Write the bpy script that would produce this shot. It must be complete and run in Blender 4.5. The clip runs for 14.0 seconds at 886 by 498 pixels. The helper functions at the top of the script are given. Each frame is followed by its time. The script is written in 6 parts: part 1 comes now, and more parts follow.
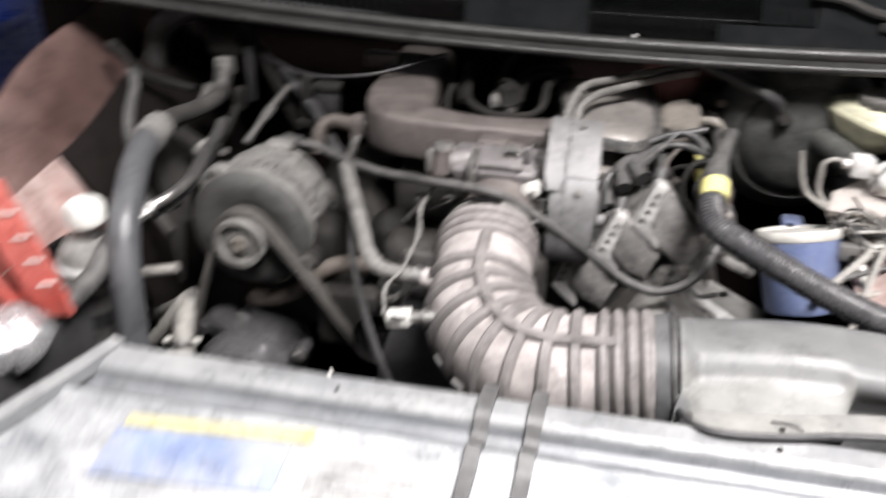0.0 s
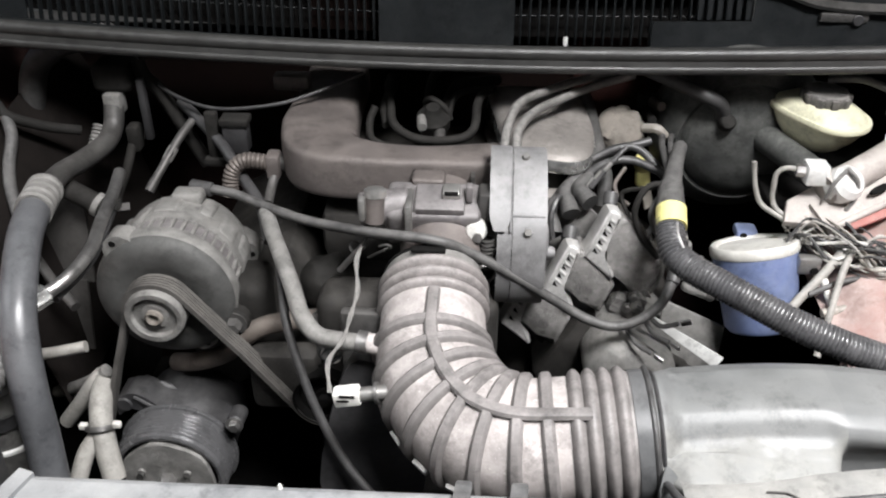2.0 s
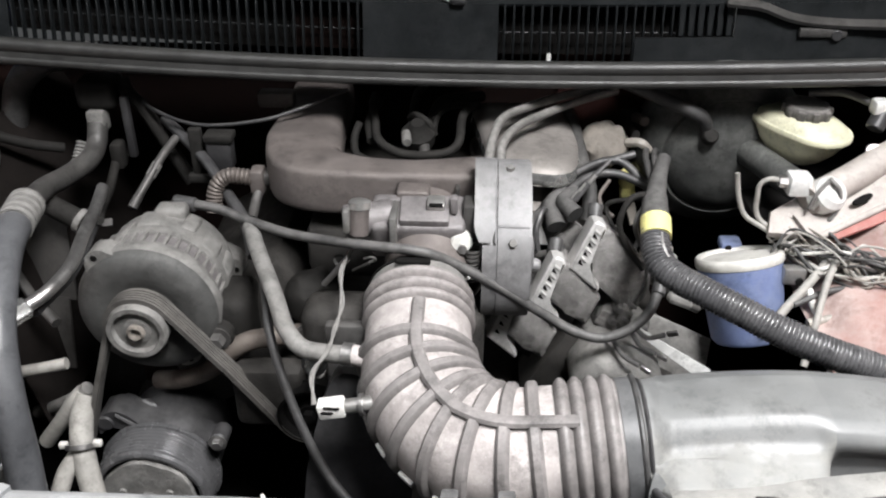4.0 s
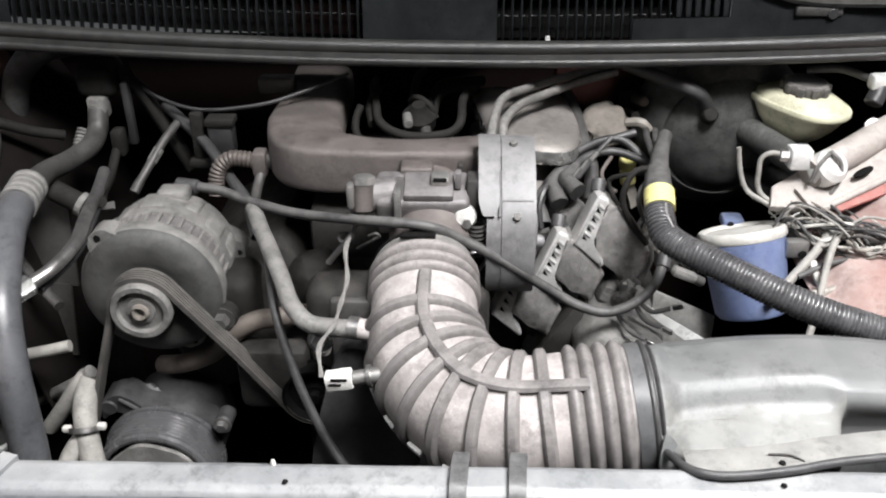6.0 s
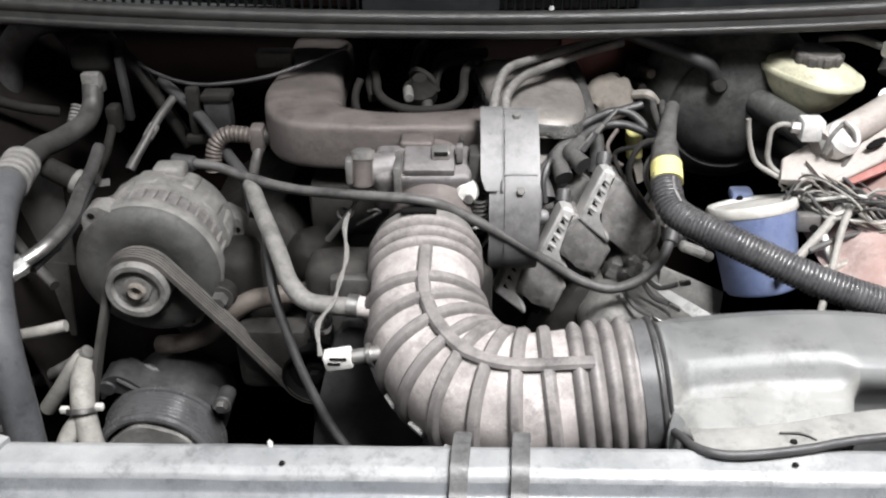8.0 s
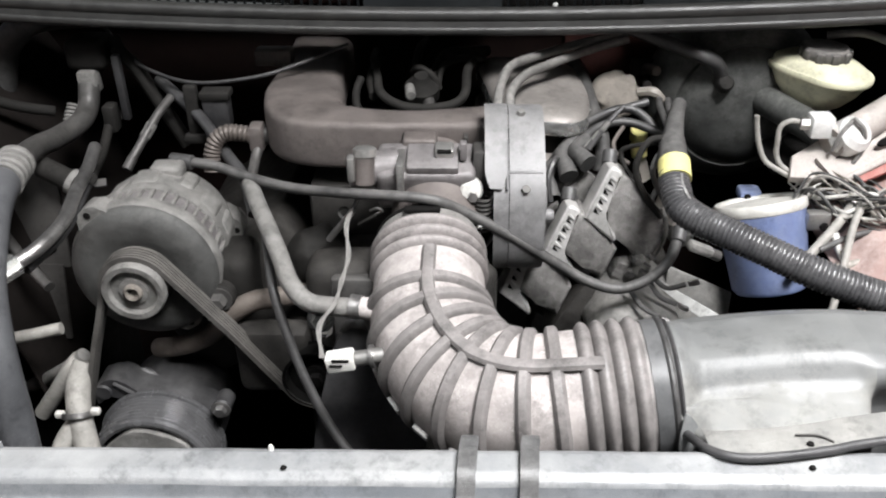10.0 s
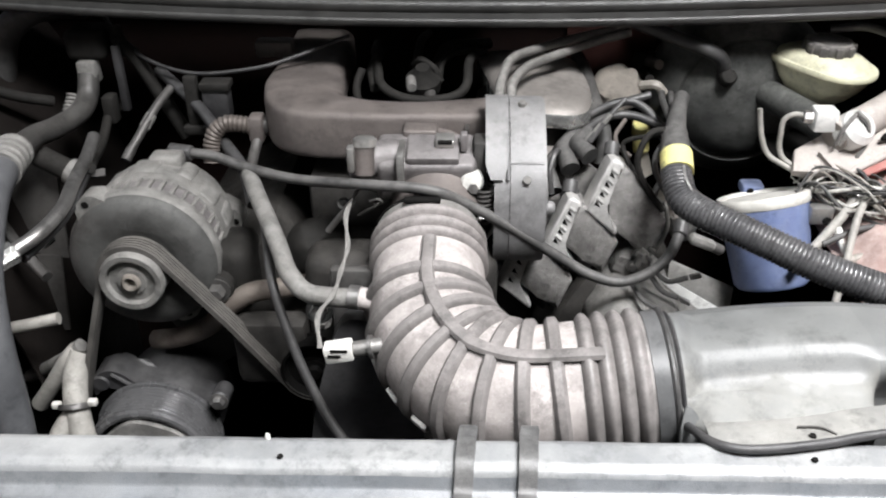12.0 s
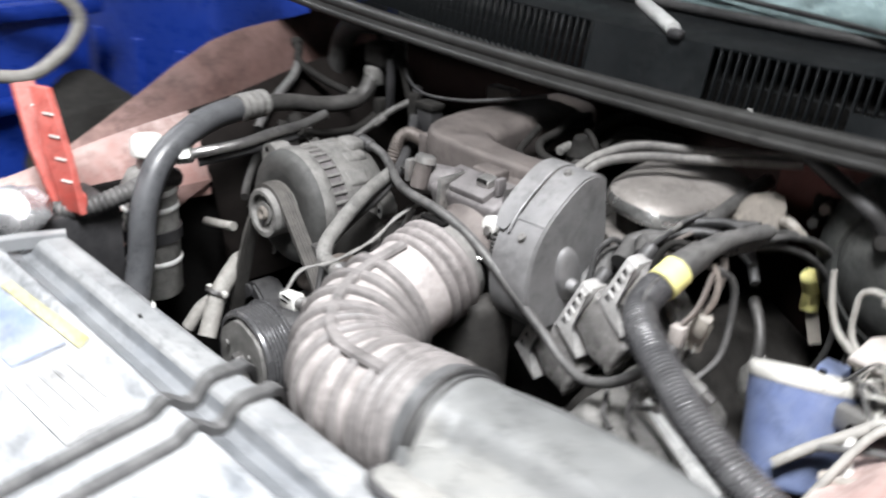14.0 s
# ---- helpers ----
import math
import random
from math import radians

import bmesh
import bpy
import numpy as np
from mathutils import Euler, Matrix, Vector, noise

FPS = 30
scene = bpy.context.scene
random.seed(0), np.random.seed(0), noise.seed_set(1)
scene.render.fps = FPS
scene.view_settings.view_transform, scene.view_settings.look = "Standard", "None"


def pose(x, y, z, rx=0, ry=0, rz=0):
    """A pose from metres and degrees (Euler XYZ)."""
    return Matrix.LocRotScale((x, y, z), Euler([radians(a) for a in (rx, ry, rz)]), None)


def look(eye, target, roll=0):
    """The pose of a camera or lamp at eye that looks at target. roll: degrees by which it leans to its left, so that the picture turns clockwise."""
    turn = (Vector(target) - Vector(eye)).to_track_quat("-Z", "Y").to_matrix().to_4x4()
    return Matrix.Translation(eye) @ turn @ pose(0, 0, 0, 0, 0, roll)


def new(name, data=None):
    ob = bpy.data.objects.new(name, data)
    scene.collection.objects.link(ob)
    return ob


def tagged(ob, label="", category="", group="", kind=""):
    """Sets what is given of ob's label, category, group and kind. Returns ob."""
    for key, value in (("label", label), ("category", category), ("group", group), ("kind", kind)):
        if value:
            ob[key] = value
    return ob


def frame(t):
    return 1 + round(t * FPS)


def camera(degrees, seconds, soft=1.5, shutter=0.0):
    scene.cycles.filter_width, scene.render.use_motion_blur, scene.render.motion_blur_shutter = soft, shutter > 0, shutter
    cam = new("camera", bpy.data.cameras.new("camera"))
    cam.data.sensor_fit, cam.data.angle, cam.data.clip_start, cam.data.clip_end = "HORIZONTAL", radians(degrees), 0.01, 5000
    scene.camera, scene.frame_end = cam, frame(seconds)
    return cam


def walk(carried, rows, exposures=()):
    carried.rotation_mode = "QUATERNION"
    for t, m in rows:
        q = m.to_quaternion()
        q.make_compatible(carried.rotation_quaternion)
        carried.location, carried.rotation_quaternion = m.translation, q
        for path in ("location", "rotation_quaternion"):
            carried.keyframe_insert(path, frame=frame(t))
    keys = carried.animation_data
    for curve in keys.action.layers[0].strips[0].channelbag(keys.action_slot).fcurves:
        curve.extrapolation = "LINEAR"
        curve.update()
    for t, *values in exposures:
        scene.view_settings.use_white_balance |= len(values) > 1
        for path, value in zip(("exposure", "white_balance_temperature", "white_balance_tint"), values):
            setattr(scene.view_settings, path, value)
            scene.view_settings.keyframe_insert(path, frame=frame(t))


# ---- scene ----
cam = camera(54.0, 14.0, soft=2.1, shutter=1.0)
PATH = [
    (0, (0.022, 0.024, 1.223), (-0.269, 1.733, 0.226), 1.9),
    (0.5, (-0.035, 0.103, 1.277), (-0.075, 1.779, 0.186), 1.2),
    (1, (-0.024, 0.139, 1.267), (-0.122, 1.795, 0.15), 1.0),
    (1.5, (-0.022, 0.136, 1.263), (-0.107, 1.817, 0.183), 1.3),
    (2, (-0.02, 0.133, 1.262), (-0.103, 1.808, 0.171), 0.3),
    (2.5, (-0.018, 0.131, 1.261), (-0.082, 1.826, 0.201), 0.8),
    (3, (-0.017, 0.132, 1.257), (-0.072, 1.833, 0.208), 0.8),
    (3.2, (-0.017, 0.131, 1.254), (-0.077, 1.838, 0.214), 0.6),
    (5.3, (-0.023, 0.109, 1.218), (-0.065, 1.834, 0.206), -0.1),
    (5.5, (-0.025, 0.106, 1.213), (-0.064, 1.839, 0.216), -0.1),
    (6, (-0.027, 0.107, 1.213), (-0.068, 1.842, 0.219), -0.1),
    (6.5, (-0.024, 0.11, 1.211), (-0.059, 1.841, 0.21), -0.1),
    (7, (-0.026, 0.117, 1.207), (-0.058, 1.841, 0.195), 0.0),
    (7.5, (-0.024, 0.118, 1.206), (-0.069, 1.838, 0.186), -0.4),
    (8, (-0.023, 0.121, 1.201), (-0.079, 1.832, 0.167), -0.7),
    (8.2, (-0.022, 0.121, 1.196), (-0.073, 1.842, 0.179), -0.6),
    (10.5, (-0.029, 0.134, 1.185), (-0.081, 1.851, 0.16), -0.8),
    (11, (-0.029, 0.135, 1.18), (-0.079, 1.856, 0.163), -0.7),
    (11.5, (-0.031, 0.139, 1.182), (-0.065, 1.855, 0.156), -0.3),
    (12, (-0.027, 0.132, 1.179), (-0.082, 1.851, 0.158), -0.5),
    (12.5, (0.006, 0.139, 1.179), (-0.186, 1.852, 0.165), -0.1),
    (13, (0.129, 0.188, 1.155), (-0.494, 1.824, 0.189), 1.6),
    (13.5, (0.292, 0.184, 1.154), (-0.666, 1.692, 0.257), 2.1),
    (14, (0.444, 0.257, 1.144), (-0.836, 1.559, 0.328), 3.8),
]
walk(cam, [(t, look(eye, target, roll)) for t, eye, target, roll in PATH],
     [(0, 0.14, 6600, 14), (0.5, 0.08, 6450, 11), (3, 0.07, 6440, 11), (5.5, 0.09, 6430, 11), (12.5, 0.09, 6420, 10.5), (13.2, 0.20, 6320, 10.5), (14, 0.33, 6300, 10.5)])

# ---- light ----
world = bpy.data.worlds.new("garage_air")
scene.world = world
world.use_nodes = True
world.node_tree.nodes["Background"].inputs[0].default_value = (0.75, 0.85, 1.0, 1)
world.node_tree.nodes["Background"].inputs[1].default_value = 0.05
scene.view_settings.exposure = 0.0


def area_lamp(name, place, target, sx, sy, watts, color=(1, 1, 1)):
    data = bpy.data.lights.new(name, "AREA")
    data.shape, data.size, data.size_y, data.energy, data.color = "RECTANGLE", sx, sy, watts, color
    ob = new(name, data)
    ob.matrix_world = look(place, target)
    return ob


# main garage tube light, overhead and out of view
area_lamp("unseen_overhead_light", (0.61, 0.18, 2.45), (0.2, 0.5, 0.8), 1.2, 0.42, 138, (0.995, 0.99, 0.985))
# extra fill lamp, added to brighten the blue bins
area_lamp("unseen_overhead_light", (-2.0, 0.3, 2.55), (-1.4, 1.1, 0.8), 1.2, 0.3, 18, (0.97, 0.985, 1.0))

# ---- materials ----


def mat(name, color, rough=0.6, metal=0.0, dust=0.0, dust_color=(0.34, 0.31, 0.28), fine=900.0, coarse=45.0,
        var=0.25, bump=0.25, coat=0.0, specks=0.35, cake=None, patchy=(0.2, 1.2), spec=0.5):
    """A worn surface: coarse and fine variation, relief, and dust that has settled on what faces up."""
    m = bpy.data.materials.new(name)
    m.use_nodes = True
    nt = m.node_tree
    b = nt.nodes["Principled BSDF"]
    b.inputs["Metallic"].default_value = metal
    b.inputs["Coat Weight"].default_value = coat
    b.inputs["Specular IOR Level"].default_value = spec
    tc = nt.nodes.new("ShaderNodeTexCoord")

    def noise_node(scale, detail, rough_value=0.6):
        n = nt.nodes.new("ShaderNodeTexNoise")
        n.inputs["Scale"].default_value, n.inputs["Detail"].default_value = scale, detail
        n.inputs["Roughness"].default_value = rough_value
        nt.links.new(tc.outputs["Object"], n.inputs["Vector"])
        return n.outputs["Fac"]

    def ramp(src, lo, hi, a, z):
        n = nt.nodes.new("ShaderNodeMapRange")
        n.inputs["From Min"].default_value, n.inputs["From Max"].default_value = lo, hi
        n.inputs["To Min"].default_value, n.inputs["To Max"].default_value = a, z
        nt.links.new(src, n.inputs["Value"])
        return n.outputs["Result"]

    def math_node(op, x, y):
        n = nt.nodes.new("ShaderNodeMath")
        n.operation = op
        n.use_clamp = True
        for k, v in ((0, x), (1, y)):
            if isinstance(v, (int, float)):
                n.inputs[k].default_value = v
            else:
                nt.links.new(v, n.inputs[k])
        return n.outputs[0]

    def mix(fac, x, y):
        n = nt.nodes.new("ShaderNodeMix")
        n.data_type = "RGBA"
        nt.links.new(fac, n.inputs[0])
        for k, v in ((6, x), (7, y)):
            if isinstance(v, tuple):
                n.inputs[k].default_value = (*v, 1)
            else:
                nt.links.new(v, n.inputs[k])
        return n.outputs[2]

    wide, grain = noise_node(coarse, 5), noise_node(fine, 3)
    dark = tuple(c * (1 - var) for c in color)
    lite = tuple(min(1, c * (1 + var)) for c in color)
    col = mix(ramp(wide, 0.3, 0.7, 0, 1), dark, lite)
    col = mix(ramp(grain, 0.35, 0.75, 0, 0.5), col, tuple(c * 0.7 for c in color))
    rgh = ramp(wide, 0.3, 0.7, max(0.03, rough - 0.1), min(1, rough + 0.12))
    if dust > 0:
        geo = nt.nodes.new("ShaderNodeNewGeometry")
        sep = nt.nodes.new("ShaderNodeSeparateXYZ")
        nt.links.new(geo.outputs["Normal"], sep.inputs[0])
        up = ramp(sep.outputs["Z"], -0.5, 0.8, 0.15, 1.0)
        patch = ramp(noise_node(coarse * 0.6, 8, 0.75), 0.34, 0.62, patchy[0], patchy[1])
        f = math_node("MULTIPLY", math_node("MULTIPLY", up, patch), dust)
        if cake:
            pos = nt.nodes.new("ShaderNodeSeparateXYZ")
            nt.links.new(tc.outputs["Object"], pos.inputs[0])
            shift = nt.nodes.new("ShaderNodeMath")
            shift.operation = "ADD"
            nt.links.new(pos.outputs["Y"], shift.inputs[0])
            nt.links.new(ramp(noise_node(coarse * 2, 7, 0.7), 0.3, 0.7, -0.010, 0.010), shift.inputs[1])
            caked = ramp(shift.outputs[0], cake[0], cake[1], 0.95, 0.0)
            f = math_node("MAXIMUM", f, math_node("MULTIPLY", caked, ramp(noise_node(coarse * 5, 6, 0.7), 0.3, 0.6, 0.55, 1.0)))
        f = math_node("MULTIPLY", f, ramp(grain, 0.25, 0.6, 0.7, 1.0))
        dusty = mix(ramp(noise_node(coarse * 2.2, 6), 0.3, 0.7, 0, 1), tuple(c * 0.75 for c in dust_color), dust_color)
        col = mix(f, col, dusty)
        speck = ramp(noise_node(650, 2), 0.68, 0.73, 0, specks)
        col = mix(math_node("MULTIPLY", speck, dust), col, tuple(min(0.8, c * 1.5) for c in dust_color))
        grime = ramp(noise_node(coarse * 1.3, 9, 0.8), 0.50, 0.66, 0, 0.6)
        col = mix(grime, col, tuple(c * 0.35 for c in color))
        rgh = math_node("MAXIMUM", rgh, math_node("MULTIPLY", f, 0.85))
    nt.links.new(col, b.inputs["Base Color"])
    nt.links.new(rgh, b.inputs["Roughness"])
    bp = nt.nodes.new("ShaderNodeBump")
    bp.inputs["Strength"].default_value, bp.inputs["Distance"].default_value = bump, 0.001
    height = nt.nodes.new("ShaderNodeMath")
    height.operation = "ADD"
    nt.links.new(grain, height.inputs[0])
    nt.links.new(noise_node(coarse * 4, 4), height.inputs[1])
    nt.links.new(height.outputs[0], bp.inputs["Height"])
    nt.links.new(bp.outputs["Normal"], b.inputs["Normal"])
    return m


DUST = (0.36, 0.347, 0.335)
M_HOSE = mat("dusty_intake_rubber", (0.20, 0.180, 0.172), 0.68, 0, 0.95, (0.565, 0.52, 0.502), coarse=24, var=0.4, specks=0.6, patchy=(0.1, 1.25))
M_NECK = mat("grimy_neck_rubber", (0.13, 0.119, 0.115), 0.6, 0, 0.75, (0.43, 0.395, 0.382), coarse=36, var=0.4, specks=0.4)
M_RIDGE = mat("dark_bellows_rubber", (0.115, 0.108, 0.104), 0.5, 0, 0.55, (0.385, 0.355, 0.345), var=0.35)
M_SCUFF = mat("scuffed_pale_rubber", (0.34, 0.33, 0.32), 0.5, 0, 0.3, DUST)
M_RUBBER = mat("black_rubber", (0.025, 0.025, 0.026), 0.42, 0, 0.2, DUST)
M_STRAP = mat("black_rubber_strap", (0.04, 0.04, 0.041), 0.40, 0, 0.45, (0.24, 0.235, 0.23))
M_RUBBERD = mat("dusty_black_rubber", (0.028, 0.028, 0.028), 0.5, 0, 0.5, (0.26, 0.25, 0.24))
M_LOOM = mat("corrugated_black_plastic", (0.038, 0.038, 0.041), 0.25, 0, 0.25, (0.32, 0.315, 0.31))
M_BLACK = mat("black_plastic", (0.02, 0.02, 0.022), 0.45, 0, 0.15, DUST)
M_COWL = mat("faded_cowl_plastic", (0.008, 0.0098, 0.011), 0.38, 0, 0.04, DUST, spec=0.2)
M_THROT = mat("grey_throttle_casting", (0.17, 0.158, 0.158), 0.45, 0.25, 0.55, (0.28, 0.262, 0.258), coarse=50, bump=0.5, var=0.4)
M_SHIELD = mat("grey_shield_metal", (0.20, 0.198, 0.20), 0.45, 0.15, 0.6, (0.36, 0.35, 0.345), coarse=22, var=0.35, bump=0.4)
M_DUCT = mat("grey_duct_plastic", (0.146, 0.150, 0.150), 0.47, 0, 0.34, (0.25, 0.248, 0.232), coarse=14, var=0.25, specks=0.25, bump=0.15, cake=(-0.036, -0.024))
M_DUCTD = mat("dust_caked_plastic", (0.17, 0.17, 0.165), 0.6, 0, 0.9, (0.30, 0.293, 0.273), coarse=30, specks=0.3, bump=0.6)
M_ALLOY = mat("dirty_cast_alloy", (0.135, 0.118, 0.112), 0.55, 0.3, 0.8, (0.205, 0.178, 0.164), coarse=26, bump=0.6, var=0.45)
M_CLEAN = mat("machined_alloy", (0.5, 0.49, 0.47), 0.38, 0.8, 0.4, DUST)
M_GREY = mat("dark_cast_metal", (0.06, 0.0585, 0.057), 0.5, 0.35, 0.42, (0.19, 0.178, 0.166), var=0.45)
M_ALT = mat("grey_alternator_casting", (0.20, 0.196, 0.187), 0.58, 0.25, 0.65, (0.32, 0.306, 0.287), coarse=60, bump=0.9, var=0.55)
M_ALTF = mat("dark_front_casting", (0.058, 0.058, 0.056), 0.6, 0.1, 0.4, (0.17, 0.166, 0.157), coarse=40, bump=0.6, var=0.5)
M_STEEL = mat("worn_steel", (0.42, 0.41, 0.4), 0.35, 0.9, 0.25, DUST)
M_RUST = mat("rusty_steel", (0.14, 0.115, 0.10), 0.7, 0.3, 0.5, (0.28, 0.25, 0.22))
M_BRIGHT = mat("bright_plated_steel", (0.72, 0.72, 0.7), 0.25, 0.9, 0.1, DUST, var=0.1)
M_ZINC = mat("dull_zinc", (0.78, 0.78, 0.76), 0.45, 0.1, 0.4, (0.6, 0.59, 0.57), var=0.25)
M_WHITE = mat("white_plastic", (0.75, 0.74, 0.7), 0.45, 0, 0.25, (0.5, 0.48, 0.45), var=0.1)
M_CREAM = mat("cream_reservoir_plastic", (0.74, 0.72, 0.52), 0.4, 0, 0.45, (0.50, 0.47, 0.39), var=0.12)
M_BLUE = mat("blue_canister_plastic", (0.115, 0.16, 0.33), 0.40, 0, 0.6, (0.38, 0.415, 0.49), coarse=22, var=0.35)
M_YELLOW = mat("yellow_tape", (0.82, 0.76, 0.3), 0.5, 0, 0.1, DUST, var=0.1)
M_STICKY = mat("faded_yellow_print", (0.47, 0.43, 0.18), 0.5, 0, 0.6, (0.4, 0.39, 0.33), var=0.2, patchy=(0.0, 1.4))
M_PANEL = mat("grey_support_paint", (0.17, 0.178, 0.188), 0.42, 0.1, 0.85, (0.36, 0.362, 0.357), coarse=20, var=0.3, specks=0.15, patchy=(0.38, 1.1))
M_RED = mat("dusty_red_paint", (0.36, 0.055, 0.042), 0.45, 0, 0.75, (0.44, 0.32, 0.29), coarse=12)
M_REDPL = mat("red_plastic", (0.52, 0.075, 0.055), 0.45, 0, 0.5, (0.52, 0.33, 0.30))
# Near black, so the bay's deep shade is already in this colour.
M_DARK = mat("grimy_shade_black", (0.006, 0.0057, 0.0055), 0.85, 0.0, 0.10, (0.05, 0.047, 0.044), spec=0.1)
# Red paint taken almost to black to hold the shade under the cowl.
M_FIRE = mat("grimy_shaded_firewall", (0.007, 0.0035, 0.003), 0.9, 0, 0.05, (0.03, 0.024, 0.02), spec=0.1)
# Grime colour deepened to include the hood's shade over the rear fittings.
M_BLOCK = mat("grimy_shaded_dark", (0.018, 0.0175, 0.0165), 0.7, 0.1, 0.28, (0.08, 0.074, 0.068), bump=0.5, spec=0.12)
M_IRON = mat("grimy_engine_iron", (0.024, 0.0232, 0.022), 0.55, 0.1, 0.4, (0.12, 0.11, 0.10), bump=0.8, spec=0.25, coarse=60)
M_COVER = mat("valve_cover_paint", (0.16, 0.157, 0.152), 0.45, 0.2, 0.65, (0.38, 0.365, 0.34), bump=0.9, coarse=60, var=0.4)
M_COIL = mat("coil_potting", (0.15, 0.145, 0.14), 0.24, 0, 0.55, (0.46, 0.44, 0.42), bump=0.9, coarse=60, var=0.4)
M_COILF = mat("coil_steel_frame", (0.56, 0.55, 0.535), 0.38, 0.3, 0.5, (0.62, 0.60, 0.575), bump=0.4)
M_PULLEY = mat("black_pulley_steel", (0.15, 0.15, 0.155), 0.24, 0.5, 0.3, (0.24, 0.235, 0.23), var=0.15, bump=0.1)
M_BELT = mat("ribbed_belt_rubber", (0.05, 0.048, 0.045), 0.6, 0, 0.45, (0.26, 0.24, 0.22))
M_COPPER = mat("tarnished_copper", (0.125, 0.106, 0.094), 0.55, 0.4, 0.5, (0.22, 0.195, 0.18))
M_STICKB = mat("faded_blue_print", (0.19, 0.245, 0.40), 0.5, 0, 0.9, (0.34, 0.35, 0.375), var=0.35, coarse=22, patchy=(0.0, 1.4))
M_GREYP = mat("faded_grey_print", (0.26, 0.26, 0.26), 0.6, 0, 0.6, (0.34, 0.34, 0.34))
M_STICKW = mat("faded_label_paper", (0.33, 0.33, 0.325), 0.5, 0, 0.6, (0.34, 0.34, 0.335), var=0.15)
M_BLUEBIN = mat("glossy_blue_plastic", (0.012, 0.04, 0.28), 0.3, 0, 0.0, var=0.15)
M_FLOOR = mat("garage_concrete", (0.28, 0.27, 0.26), 0.75, 0, 0.0, coarse=4, fine=200)
M_WALL = mat("garage_wall_paint", (0.34, 0.35, 0.35), 0.8, 0, 0.0, coarse=3, fine=150)
M_PALE = mat("pale_dusty_pipe", (0.27, 0.26, 0.24), 0.6, 0.0, 0.75, (0.44, 0.42, 0.385), var=0.35)
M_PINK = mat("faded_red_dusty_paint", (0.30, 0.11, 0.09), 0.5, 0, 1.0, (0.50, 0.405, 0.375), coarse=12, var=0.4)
M_CAPD = mat("dusty_black_cap", (0.03, 0.03, 0.03), 0.5, 0, 0.95, (0.32, 0.30, 0.28))
M_PALED = mat("beige_dusty_paint", (0.30, 0.27, 0.25), 0.6, 0, 1.0, (0.54, 0.495, 0.46), coarse=14)
M_ZINCD = mat("dusty_pale_lid", (0.62, 0.61, 0.57), 0.5, 0, 0.6, (0.55, 0.53, 0.49), var=0.25)
# Brown grime made far darker, with the rear corner's shade mixed in.
M_BROWN = mat("brown_grimy_shaded", (0.008, 0.0065, 0.006), 0.8, 0, 0.3, (0.030, 0.025, 0.022), coarse=16, var=0.4, spec=0.1)
M_DUCTP = mat("plain_grey_duct_plastic", (0.138, 0.142, 0.142), 0.52, 0, 0.20, (0.31, 0.306, 0.287), coarse=14, var=0.2, specks=0.25, bump=0.15)
M_BAND = mat("smooth_black_band", (0.075, 0.077, 0.08), 0.36, 0, 0.35, (0.26, 0.255, 0.25), bump=0.06, coarse=20)
# Pink dust fades out rearwards; the dark brown left also carries hood shade.
M_FENDW = mat("faded_red_paint_shaded_rear", (0.045, 0.022, 0.018), 0.65, 0, 0.35, (0.40, 0.262, 0.235), coarse=13, var=0.5, cake=(-0.13, 0.05), spec=0.25, bump=0.6)
M_HOSEW = mat("grey_refrigerant_rubber", (0.055, 0.057, 0.062), 0.36, 0, 0.35, (0.24, 0.24, 0.245), coarse=30, bump=0.15)
M_SEAL = mat("worn_hood_seal", (0.016, 0.016, 0.0155), 0.42, 0, 0.35, (0.105, 0.103, 0.096), coarse=30)
M_CABLE = mat("dust_coated_cable", (0.09, 0.088, 0.085), 0.5, 0, 0.8, (0.36, 0.345, 0.325))
M_FOIL = mat("crumpled_foil", (0.75, 0.75, 0.76), 0.22, 0.75, 0.0, var=0.1, bump=0.6, coarse=30)
# Lit copy of the firewall paint, for the patch where light reaches.
M_REDD = mat("lit_red_firewall_paint", (0.028, 0.010, 0.0085), 0.75, 0, 0.25, (0.06, 0.04, 0.035), coarse=30, spec=0.1)
# Paler copy of the plenum alloy; the runner's brighter light is in its colour.
M_ALLOYR = mat("lit_dusty_alloy", (0.27, 0.25, 0.235), 0.45, 0.4, 0.8, (0.38, 0.35, 0.325), coarse=26, bump=0.45, var=0.35)
M_RAG = mat("crumbling_dusty_cap", (0.20, 0.18, 0.155), 0.8, 0, 0.7, (0.27, 0.24, 0.21), coarse=60, var=0.5, bump=0.9)
M_BOOST = mat("dusty_booster_steel", (0.035, 0.037, 0.036), 0.6, 0.1, 0.7, (0.20, 0.20, 0.188), coarse=34, var=0.5, spec=0.3, patchy=(0.0, 1.3))
M_SPLASH = mat("dusty_splash_shield", (0.04, 0.038, 0.036), 0.65, 0, 0.5, (0.13, 0.122, 0.114), coarse=14, var=0.3, spec=0.25)
# Pale dust patches double as white glare on the front panel.
M_PANELF = mat("blue_grey_glare_paint", (0.13, 0.142, 0.156), 0.36, 0.1, 0.85, (0.47, 0.476, 0.478), coarse=15, var=0.45, specks=0.15, patchy=(0.0, 1.5), bump=0.5)
# Darker paint carries the trough's shade and dark reflection.
M_CHANNEL = mat("shaded_channel_paint", (0.12, 0.13, 0.142), 0.34, 0.1, 0.4, (0.36, 0.362, 0.36), coarse=16, var=0.35, specks=0.15, patchy=(0.1, 1.2))
M_WIRE_T = mat("tan_wire", (0.34, 0.31, 0.27), 0.55, 0, 0.3, DUST)
